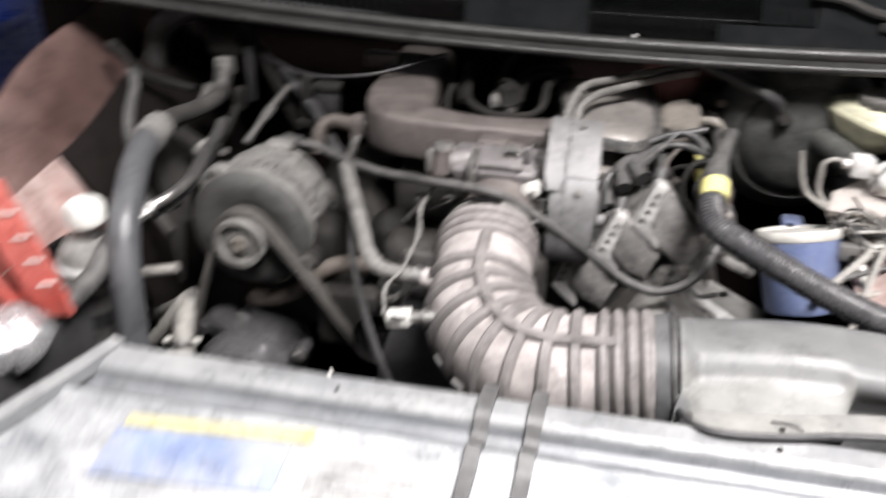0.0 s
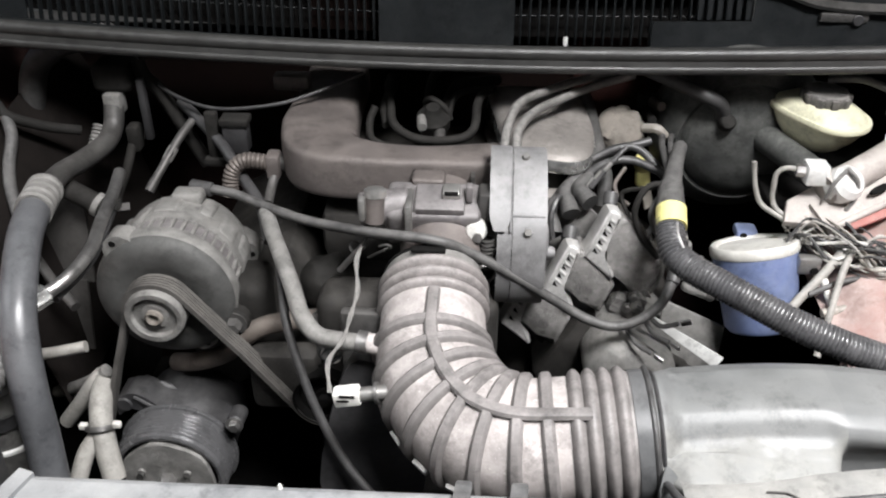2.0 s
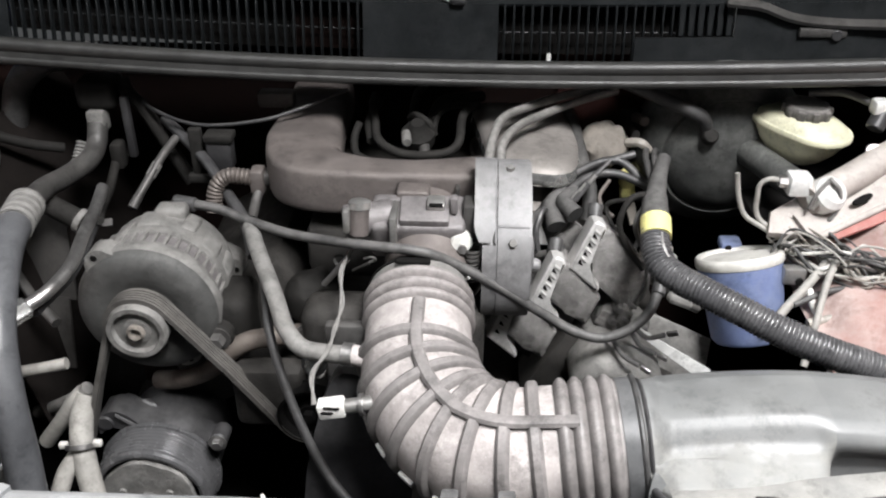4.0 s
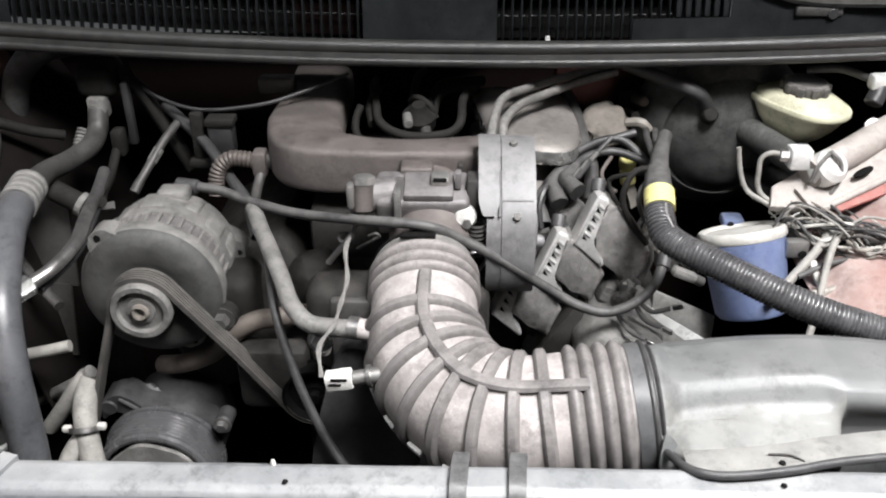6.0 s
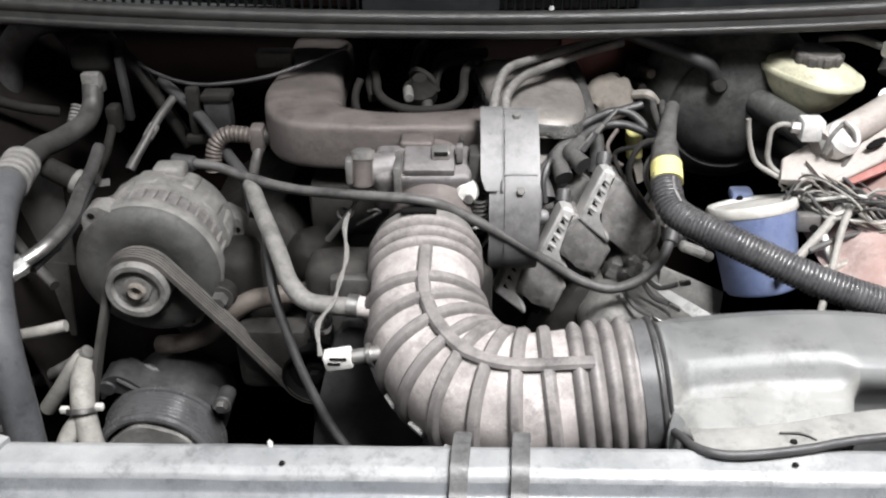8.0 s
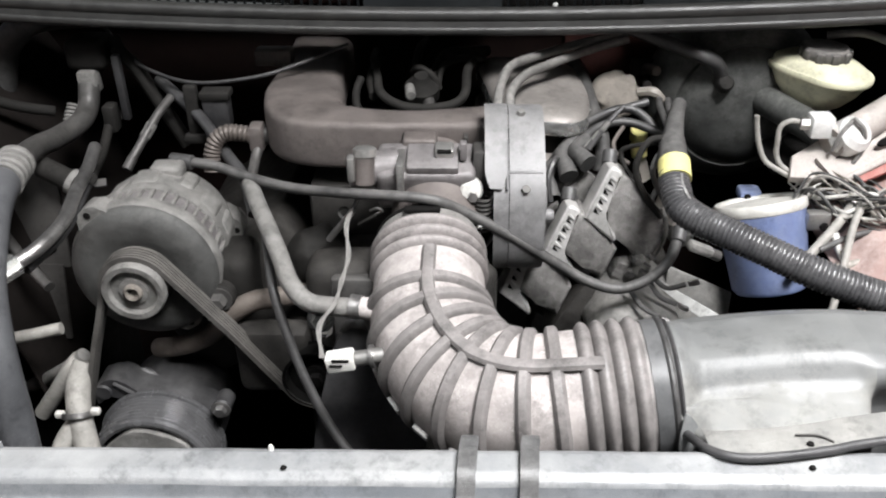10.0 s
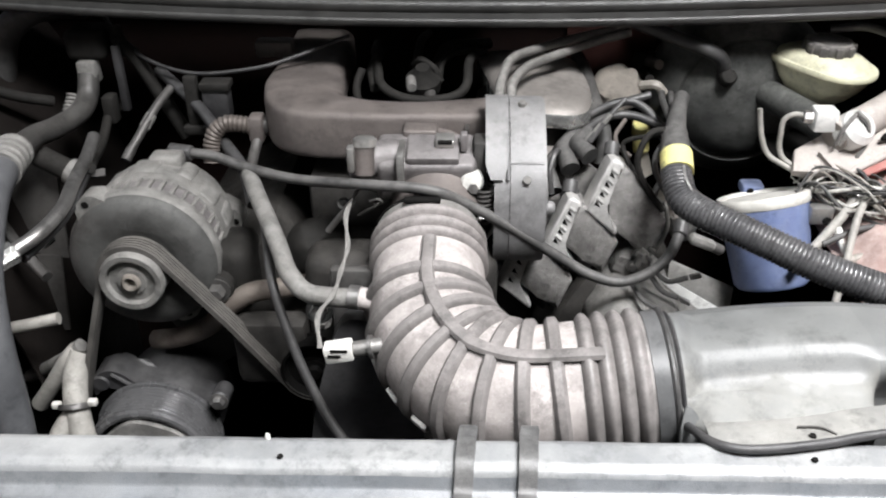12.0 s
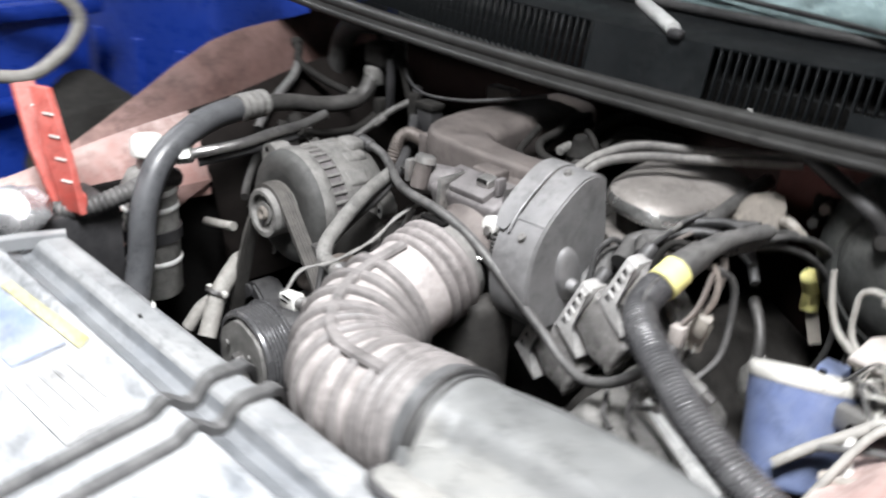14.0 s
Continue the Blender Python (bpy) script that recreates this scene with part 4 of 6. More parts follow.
def build_intake_hose():
    t = thing("intake_hose", AX[len(AX) // 2] - V((0, 0, 0.045)), "dusty ribbed rubber intake hose with a right-angled bend", "intake hose")
    n1 = int((LEN - 0.0595) / 0.0008)
    n0 = int(0.0424 / 0.0008)
    part("neck", sweep(AX[:n0 + 1], hose_radius, 72, up=(0, -0.36, 0.93)), M_NECK, t, "grimy grey bellows neck")
    part("elbow", sweep(AX[n0:n1 + 1], lambda s: hose_radius(s + n0 * 0.0008), 72, up=(0, -0.36, 0.93)), M_HOSE, t)
    part("bellows", sweep(AX[n1:], lambda s: hose_radius(s + n1 * 0.0008), 72, up=(0, -0.36, 0.93)), M_RIDGE, t, "dark rubber bellows")
    for k in range(8):
        at = 0.0775 + 0.0206 * k
        i = int(at / 0.0008)
        p, (d, u, w), r = AX[i], AXF[i], wall(at)
        rim = [(r - 0.001, -0.0056), (r + 0.0030, -0.0044), (r + 0.0046, -0.0026), (r + 0.0046, 0.0026), (r + 0.0030, 0.0044), (r - 0.001, 0.0056)]
        part("rib", lathe(rim, p, d, 72), M_RIDGE, t)
    line = []
    for i in range(int(0.047 / 0.0008), int(0.256 / 0.0008), 4):
        a = -0.1015 + 0.3988 * i * 0.0008 / 0.2987
        line.append(AX[i] + (AXF[i][1] * math.cos(a) + AXF[i][2] * math.sin(a)) * (wall(i * 0.0008) + 0.0024))
    part("spine", sweep(line, 0.0056, 8, up=(0, -0.36, 0.93), flat=0.7), M_RIDGE, t)
    for k in range(6):
        i = int((0.088 + 0.0206 * k) / 0.0008)
        p, (d, u, w) = AX[i], AXF[i]
        side = (p - V((0.0324, 0.7064, p.z))).normalized()
        out = (side * 0.92 - u * 0.38).normalized()
        part("lug", box(p + out * (wall(0.12) + 0.0022), (0.004, 0.015, 0.007), 0.0012, (out, d, out.cross(d))), M_SCUFF, t, "pale scuffed moulding on the bend")
    c = thing("hose_clamp", AX[4] - V((0, 0, 0.04)), "steel worm clamp round the throttle end of the hose", "clamp")
    d = AXF[6][0]
    p = AX[6]
    part("band", lathe([(0.0435, -0.006), (0.0452, -0.006), (0.0452, 0.002), (0.0435, 0.002), (0.0435, -0.006)], p, d, 60), M_ALT, c)
    part("rim", lathe([(0.0430, -0.0095), (0.0458, -0.0095), (0.0458, -0.0070), (0.0430, -0.0070), (0.0430, -0.0095)], p, d, 60), M_DARK, c)
    part("worm", box(p + V((-0.004, -0.010, 0.0445)), (0.030, 0.008, 0.004), 0.0015), M_DARK, c)
    q = thing("duct_clamp", AX[-20] - V((0, 0, 0.045)), "smooth black band clamp where the hose meets the duct", "clamp")
    p, (d, u, w) = AX[-16], AXF[-16]
    part("band", lathe([(0.0480, 0), (0.0505, 0), (0.0507, 0.0105), (0.0480, 0.0105), (0.0480, 0)], p, d, 72), M_BAND, q)
    part("bead", lathe([(0.0480, 0.0108), (0.0512, 0.0108), (0.0524, 0.0122), (0.0524, 0.0138), (0.0512, 0.0150), (0.0480, 0.0150)], p, d, 72), M_RUBBER, q)


build_intake_hose()


def build_duct():
    t = thing("air_duct", (0.25, 0.62, 0.75), "grey plastic air duct with a flanged lid, dusty", "air duct")

    # two outlines of equal length: with the scooped front, and the full front further along
    scoop = [(0.668, 0.745), (0.670, 0.808), (0.664, 0.819), (0.650, 0.825), (0.612, 0.8278), (0.604, 0.8272), (0.5975, 0.8225), (0.590, 0.8130), (0.578, 0.8060), (0.545, 0.7965), (0.545, 0.790), (0.575, 0.745)]
    full = [(0.668, 0.745), (0.670, 0.808), (0.664, 0.819), (0.650, 0.825), (0.612, 0.8275), (0.601, 0.8262), (0.592, 0.8225), (0.587, 0.816), (0.588, 0.808), (0.592, 0.800), (0.594, 0.790), (0.588, 0.745)]

    def reach(a, g):
        """Distance from the duct's middle to its wall in the direction a."""
        dy, dz = math.cos(a), math.sin(a)
        best = 0.05
        pts = [(p[0] * (1 - g) + q[0] * g - 0.635, p[1] * (1 - g) + q[1] * g - 0.784) for p, q in zip(scoop, full)]
        for (y0, z0), (y1, z1) in zip(pts, pts[1:] + pts[:1]):
            den = dy * (z1 - z0) - dz * (y1 - y0)
            if abs(den) > 1e-9:
                r = (y0 * (z1 - z0) - z0 * (y1 - y0)) / den
                s = (y0 * dz - z0 * dy) / den
                if r > 0 and -1e-6 <= s <= 1 + 1e-6:
                    best = r
        return best

    def section(x, k, g=0.0):
        """k = 0 at the round mouth, 1 at the full shape; g = 0 in the scoop, 1 past it."""
        ring = []
        swell = -0.008 + 0.010 * math.sin(min(1, max(0, (x - 0.125) / 0.22)) * math.pi)
        for j in range(144):
            a = 2 * math.pi * j / 144
            r = reach(a, g)
            full_p = V((x, 0.635 + math.cos(a) * r, 0.784 + math.sin(a) * r + (swell if 0.4 < math.sin(a) else 0)))
            mouth_p = V((x, 0.6172 + math.cos(a) * 0.0475, 0.784 + math.sin(a) * 0.0475))
            ring.append(mouth_p * (1 - k) + full_p * k)
        return ring

    secs = [section(0.106, 0), section(0.114, 0.1)]
    for i in range(1, 12):
        k = i / 11
        secs.append(section(0.114 + 0.02 * k, 0.1 + 0.9 * (3 * k * k - 2 * k ** 3)))
    secs += [section(0.134 + 0.0180 * i, 1) for i in range(1, 6)]
    for i in range(1, 11):
        k = i / 10
        secs.append(section(0.228 + 0.020 * k, 1, 3 * k * k - 2 * k ** 3))
    bm = loft(secs + [section(0.248 + 0.03 * i, 1, 1) for i in range(1, 8)], caps=False)
    bmesh.ops.smooth_vert(bm, verts=bm.verts, factor=0.3, use_axis_x=True, use_axis_y=True, use_axis_z=True)
    duct = part("duct_body", bm, M_DUCT, t)
    duct.data.materials.append(M_DUCTP)
    for f in duct.data.polygons:
        if f.center.x + 0.25 > 0.243:
            f.material_index = 1
    part("mouth_ring", lathe([(0.042, 0), (0.0475, 0), (0.0486, 0.0015), (0.0475, 0.003), (0.042, 0.003)], (0.1165, 0.6172, 0.7845), (1, 0, 0.12), 60), M_BLACK, t)
    edge = spline([(0.116, 0.566, 0.790), (0.118, 0.552, 0.797), (0.1215, 0.538, 0.803), (0.129, 0.5285, 0.8065), (0.142, 0.5245, 0.8075), (0.1635, 0.526, 0.8075), (0.195, 0.5315, 0.8075), (0.229, 0.5396, 0.8075), (0.32, 0.552, 0.808), (0.47, 0.565, 0.809)], 8)
    part("gasket", sweep(edge, 0.0030, 10), M_BLACK, t, "black rubber gasket along the flange")

    def flange(a, b):
        p = edge[18 + round(a * (len(edge) - 19))]
        return (p.x, p.y + (0.020 + 0.006 * min(1, a * 4)) * b, p.z + 0.002 - 0.003 * b * b + 0.0008 * noise.noise(p * 60 + V((0, b * 3, 0))))

    part("flange", sheet(flange, len(edge) - 19, 10, 0.002), M_DUCTD, t, "dust-caked flange")
    part("clip_tab", prism(round_outline([(-0.004, -0.012), (0.010, -0.010), (0.009, 0.002), (0.004, 0.012), (-0.002, 0.014)], 4), (0.1165, 0.562, 0.790), (1, 0.1, 0), (0, 0.35, 0.93), (0.1, -0.93, 0.35), 0.002, 0.0006), M_DUCTP, t, "grey clip tab beside the band")
    part("flange_hole", lathe([(0, 0.001), (0.002, 0.001), (0.0024, 0.0)], (0.184, 0.5343, 0.8098), (0, 0, 1), 12), M_DARK, t, "small dark screw hole")
    part("flange_mark", strip(spline([(0.1774, 0.5427, 0.8095), (0.191, 0.5418, 0.8100), (0.199, 0.5360, 0.8100)], 5), 0.0012, 0.0010, (0, 1, 0)), M_GREY, t)


build_duct()

# ---- alternator, belt and compressor ----


def build_alternator():
    c = V((-0.311, 0, 0.781))
    t = thing("alternator", (c.x, 0.82, 0.71), "grey cast alternator with slotted vents and a grooved pulley", "alternator")
    ax = (0, 1, 0)
    o = (c.x, 0.766, c.z)
    part("front_housing", lathe([(0, 0.004), (0.034, 0.004), (0.040, 0.001), (0.052, 0.002), (0.0605, 0.005), (0.0640, 0.009), (0.0650, 0.014), (0.063, 0.017)], o, ax, 64), M_ALTF, t)
    part("front_rim", lathe([(0.0605, 0.0125), (0.0650, 0.0130), (0.0662, 0.015), (0.0662, 0.026), (0.0645, 0.029), (0.056, 0.029)], o, ax, 64), M_ALT, t)
    part("stator", lathe([(0.056, 0.024), (0.0618, 0.026), (0.0618, 0.046), (0.058, 0.048)], o, ax, 64), M_THROT, t)
    for k in range(26):
        a = math.radians(-30 + k * 9.4)
        d = V((math.cos(a), 0, math.sin(a)))
        part("vent_bar", box(V(o) + V((0, 0.0375, 0)) + d * 0.0624, (0.0045, 0.020, 0.0036), 0.001, (d, V((0, 1, 0)), d.cross(V((0, 1, 0))))), M_ALT, t)
    part("rear_housing", lathe([(0.058, 0.045), (0.0640, 0.047), (0.0645, 0.052), (0.0635, 0.070), (0.0615, 0.090), (0.055, 0.106), (0.044, 0.114), (0.02, 0.117), (0, 0.117)], o, ax, 64), M_ALT, t)
    for ang, yy in ((125, -0.001), (-2, 0.078), (-60, 0.0)):
        a = math.radians(ang)
        d = V((math.cos(a), 0, math.sin(a)))
        w = V((0, 1, 0))
        e = part("ear", prism(round_outline([(-0.018, -0.020), (0.000, -0.014), (0.008, -0.007), (0.008, 0.007), (0.000, 0.014), (-0.018, 0.020)]), V(o) + d * (0.066 if ang > 90 else 0.060) + w * (yy + 0.010), d, w.cross(d), w, 0.022, 0.003), M_ALT, t)
        part("ear_hole", lathe([(0.0, 0.0), (0.0028, 0.0), (0.0032, 0.0006), (0.0, 0.0006)], V(o) + d * (0.069 if ang > 90 else 0.063) + w * (yy + 0.0092), w, 14), M_DARK, e)
    for ang, yy, sz in ((118, 0.060, 0.018), (96, 0.072, 0.026), (62, 0.078, 0.016), (38, 0.066, 0.022), (150, 0.072, 0.018), (14, 0.070, 0.020)):
        a = math.radians(ang)
        d = V((math.cos(a), 0, math.sin(a)))
        part("boss", box(V(o) + V((0, yy, 0)) + d * 0.0575, (0.016, 0.03, sz), 0.005, (d, V((0, 1, 0)), d.cross(V((0, 1, 0)))), seg=3), M_ALT, t)
    part("top_lug", box((c.x + 0.007, 0.856, c.z + 0.061), (0.030, 0.022, 0.015), 0.005, seg=3), M_ALT, t)
    # pulley: rim, dish and nut
    grooves = [(0.0, 0.008), (0.0105, 0.008), (0.012, 0.004), (0.020, 0.004), (0.0215, 0.0), (0.0262, 0.0), (0.0276, 0.002), (0.0276, 0.006)]
    y = 0.008
    for k in range(6):
        grooves += [(0.0253, y), (0.0270, y + 0.0016)]
        y += 0.003
    grooves += [(0.0276, y), (0.0276, y + 0.003), (0.012, y + 0.004), (0.012, 0.03)]
    p = part("pulley", lathe(grooves, (c.x, 0.742, c.z), ax, 56), M_ALT, t)
    part("dish", lathe([(0.0212, 0.0005), (0.0198, 0.007), (0.0135, 0.010), (0.0, 0.010)], (c.x, 0.7415, c.z), ax, 40), M_ALT, p, "grey dusty dish of the pulley")
    # A black ring on the dish paints the shade round the nut.
    part("dish_ring", lathe([(0.0120, 0.0085), (0.0165, 0.0082), (0.0170, 0.0092)], (c.x, 0.7413, c.z), ax, 40), M_DARK, p, "dark ring painted for the shaded gap round the nut")
    part("rim_face", lathe([(0.0205, 0.0015), (0.0214, -0.0005), (0.0261, -0.0008), (0.0273, 0.001), (0.0273, 0.004)], (c.x, 0.7415, c.z), ax, 56), M_ALT, p, "pale worn rim")
    part("nut", lathe([(0, 0.001), (0.0032, 0.0005), (0.0040, -0.003), (0.0062, -0.0045), (0.0080, -0.003), (0.0084, 0.003), (0.0115, 0.004), (0.0115, 0.009)], (c.x, 0.7435, c.z), ax, 28), M_RAG, p, "worn round nut with a hollow end")
    part("washer", lathe([(0.007, 0.0), (0.0122, 0.0), (0.0126, 0.003), (0.0126, 0.008)], (c.x, 0.7435, c.z), ax, 32), M_ALT, p)
    b = thing("alternator_bracket", (-0.25, 0.80, 0.72), "dark cast bracket holding the alternator", "bracket")
    part("arm", box((-0.243, 0.815, 0.752), (0.045, 0.06, 0.065), 0.014, seg=3), M_BLOCK, b)
    part("boss", rod((-0.249, 0.775, 0.753), (-0.247, 0.84, 0.756), 0.014, 24), M_BLOCK, b)
    part("bolt", bolt((-0.249, 0.776, 0.753), (0, -1, 0), 0.0080, 0.010), M_GREY, b)


build_alternator()


def build_compressor():
    c = V((-0.318, 0, 0.605))
    t = thing("air_conditioning_compressor", (c.x, 0.78, 0.575), "dark air conditioning compressor with a wide grooved pulley", "compressor")
    ax = (0, 1, 0)
    prof = [(0.0, 0.014), (0.046, 0.014), (0.0475, 0.010), (0.0480, 0.003), (0.0490, 0.0012), (0.0520, 0.0006), (0.0545, 0.002), (0.0556, 0.005)]
    y = 0.004
    for k in range(7):
        prof += [(0.0545, y + 0.0012), (0.0568, y + 0.0030), (0.0568, y + 0.0036)]
        y += 0.0046
    prof += [(0.0595, y), (0.0600, y + 0.0015), (0.0595, y + 0.004), (0.03, y + 0.005)]
    p = part("pulley", lathe(prof, (c.x, 0.714, c.z), ax, 72), M_PULLEY, t)
    plate = round_outline([((0.0465 if k % 2 else 0.0435) * math.cos(math.radians(30 * k + 10)), (0.0465 if k % 2 else 0.0435) * math.sin(math.radians(30 * k + 10))) for k in range(12)], 4)
    part("clutch_plate", prism(plate, (c.x, 0.7185, c.z), (1, 0, 0), (0, 0, 1), (0, -1, 0), 0.006, 0.0012), M_ALT, p, "grey worn clutch plate with scalloped edge")
    part("clutch_hub", lathe([(0, -0.004), (0.007, -0.004), (0.009, 0), (0.009, 0.006)], (c.x, 0.7065, c.z), ax, 6), M_STEEL, p)
    for k in range(3):
        a = math.radians(30 + 120 * k)
        part("rivet", lathe([(0.0, -0.002), (0.003, -0.002), (0.004, 0.0)], V((c.x, 0.7083, c.z)) + V((math.cos(a), 0, math.sin(a))) * 0.026, ax, 12), M_ALT, p)
    part("body", lathe([(0.0, 0.0), (0.048, 0.0), (0.052, 0.008), (0.052, 0.07), (0.045, 0.085), (0, 0.085)], (c.x, 0.756, c.z), ax, 48), M_BLACK, t)
    u = V((0.965, 0, -0.262))
    n = V((0.262, 0, 0.965))
    m = V((-0.316, 0.770, 0.642))
    arch = round_outline([(-0.058, -0.012), (-0.050, -0.002), (-0.040, 0.000), (-0.012, -0.006), (0.054, -0.010), (0.058, 0.000), (0.052, 0.008), (0.010, 0.012), (-0.020, 0.013), (-0.036, 0.020), (-0.050, 0.020), (-0.060, 0.008)], 4)
    part("bridge", prism(arch, m - V((0, 0.014, 0)), u, n, (0, 1, 0), 0.030, 0.005, seg=3), M_BLACK, t, "satin black cast bridge")
    part("bridge_rib", sweep(spline([m + u * -0.046 + n * 0.017 - V((0, 0.014, 0)), m + u * -0.020 + n * 0.008 - V((0, 0.015, 0)), m + u * -0.002 + n * 0.001 - V((0, 0.015, 0))], 6), 0.0022, 8), M_BLACK, t)
    part("lug", rod(m + u * -0.054 + n * 0.004 - V((0, 0.016, 0)), m + u * -0.054 + n * 0.004 + V((0, 0.018, 0)), 0.0085, 18), M_BLACK, t)
    part("mount_bolt", rod((-0.2545, 0.744, 0.651), (-0.2545, 0.766, 0.648), 0.0085, 20), M_BLACK, t)
    part("bolt", bolt((-0.2545, 0.7435, 0.651), (0, -1, 0), 0.006, 0.005), M_STEEL, t)


build_compressor()


def build_belt():
    yb = 0.757
    t = thing("serpentine_belt", (-0.28, yb, 0.62), "dusty black ribbed drive belt round the pulleys", "belt")
    c = V((-0.311, yb, 0.781))
    idler = V((-0.164, yb, 0.682))
    arc = []
    for k in range(25):
        a = math.radians(38 + (186 - 38) * k / 24)
        arc.append(c + V((math.cos(a), 0, math.sin(a))) * 0.0298)
    back = []
    for k in range(15):
        a = math.radians(290 - 72 * k / 14)
        back.append(idler + V((math.cos(a), 0, math.sin(a))) * 0.0305)
    line = back + [V((-0.236, yb, 0.732))] + arc + [V((-0.350, yb - 0.006, 0.745)), V((-0.361, yb - 0.007, 0.712)), V((-0.375, yb - 0.008, 0.665)), V((-0.395, yb - 0.008, 0.60))]
    # Assumed pulley; its near-black colour stands in for the shade round it.
    g = thing("idler_pulley", idler - V((0, 0, 0.03)), "near-black idler pulley turning the belt, coloured to sink into shade", "pulley")
    part("wheel", lathe([(0, -0.004), (0.012, -0.004), (0.014, 0.0), (0.026, 0.0), (0.028, -0.009), (0.031, -0.0095), (0.028, -0.007), (0.028, 0.009), (0.031, 0.0095), (0.0, 0.012)], idler, (0, 1, 0), 40), M_DARK, g)
    part("bolt", bolt(idler - V((0, 0.004, 0)), (0, -1, 0), 0.007, 0.006), M_DARK, g)
    part("band", strip(line, 0.0185, 0.0045, (0, 1, 0)), M_BELT, t)
    for k in range(4):
        off = V((0, -0.0054 + 0.0036 * k, 0))
        part("rib", strip([p + off for p in line], 0.0022, 0.0060, (0, 1, 0)), M_BELT, t)


build_belt()

# ---- hoses and lines on the passenger side ----


def build_west_lines():
    t = thing("refrigerant_hose", (-0.40, 0.78, 0.66), "thick grey rubber refrigerant hose with a crimped collar", "hose")
    path = [(-0.421, 0.800, 0.868), (-0.408, 0.745, 0.866), (-0.395, 0.70, 0.855), (-0.385, 0.663, 0.832), (-0.377, 0.639, 0.79), (-0.374, 0.630, 0.74), (-0.370, 0.618, 0.69), (-0.36, 0.60, 0.62)]
    part("rubber", hose(path, 0.0145, 20), M_HOSEW, t)
    part("collar", sweep(spline([(-0.416, 0.778, 0.868), (-0.423, 0.818, 0.868)], 30), lambda s: 0.0165 - 0.0015 * (math.sin(s * 600) > 0.5), 20), M_ALT, t, "crimped steel collar")
    part("pipe", hose([(-0.422, 0.81, 0.868), (-0.427, 0.86, 0.862), (-0.426, 0.905, 0.853), (-0.418, 0.945, 0.853), (-0.4165, 0.968, 0.862), (-0.4165, 0.980, 0.880)], 0.0105, 16), M_GREY, t, "dull metal pipe end")
    b = thing("refrigerant_fitting", (-0.411, 0.98, 0.83), "grey metal refrigerant block with pipe fittings", "fitting")
    part("block", box((-0.4160, 0.983, 0.8830), (0.019, 0.02, 0.024), 0.003), M_ALT, b)
    part("cap", box((-0.416, 1.0, 0.909), (0.042, 0.04, 0.032), 0.008, seg=3), M_BLOCK, b)
    part("lower_block", box((-0.402, 0.985, 0.842), (0.014, 0.02, 0.03), 0.004), M_BLOCK, b)
    part("valve", corrugated([(-0.4345, 0.953, 0.845), (-0.4305, 0.968, 0.863)], 0.0075, 0.004, 0.002), M_ALT, b)
    part("side_bar", box((-0.385, 0.985, 0.875), (0.008, 0.01, 0.07), 0.002), M_BLACK, b)
    part("drop_pipe", hose([(-0.405, 0.98, 0.835), (-0.40, 0.94, 0.822), (-0.385, 0.88, 0.83), (-0.365, 0.83, 0.846)], 0.005, 12), M_BLOCK, b)
    r = thing("refrigerant_line", (-0.36, 0.76, 0.83), "thin metal line with a bright plated nut at its end", "pipe")
    part("tube", hose([(-0.379, 0.690, 0.838), (-0.363, 0.712, 0.844), (-0.358, 0.75, 0.847), (-0.364, 0.79, 0.850), (-0.371, 0.838, 0.851), (-0.376, 0.875, 0.857)], 0.0058, 14), M_STEEL, r)
    part("nut", rod((-0.386, 0.682, 0.836), (-0.374, 0.697, 0.839), 0.009, 6), M_BRIGHT, r, "bright plated nut")
    part("sleeve", hose([(-0.374, 0.703, 0.829), (-0.362, 0.755, 0.836), (-0.374, 0.84, 0.838)], 0.0050, 12), M_BLACK, r)
    a = thing("accumulator", (-0.432, 0.672, 0.66), "silver cylindrical accumulator with a white cap", "accumulator")
    part("can", lathe([(0, 0), (0.028, 0), (0.030, 0.004), (0.030, 0.065), (0.0315, 0.07), (0.0315, 0.075), (0.030, 0.08), (0.030, 0.135), (0.022, 0.15), (0.012, 0.155), (0, 0.155)], (-0.432, 0.672, 0.66), (0, 0, 1), 40), M_ALT, a)
    part("band", lathe([(0.0305, 0), (0.033, 0), (0.033, 0.014), (0.0305, 0.014)], (-0.432, 0.672, 0.73), (0, 0, 1), 40), M_BLACK, a)
    part("cap", lathe([(0.016, 0), (0.0185, 0.003), (0.0185, 0.017), (0.015, 0.022), (0, 0.023)], (-0.428, 0.672, 0.828), (0, 0, 1), 32), M_WHITE, a, "white cap")
    for z in (0.700, 0.765, 0.785):
        part("rib", lathe([(0.030, 0), (0.0318, 0.002), (0.0318, 0.005), (0.030, 0.007)], (-0.432, 0.672, z), (0, 0, 1), 40), M_ZINC, a)
    part("neck", rod((-0.43, 0.672, 0.81), (-0.428, 0.672, 0.83), 0.013, 20), M_STEEL, a)
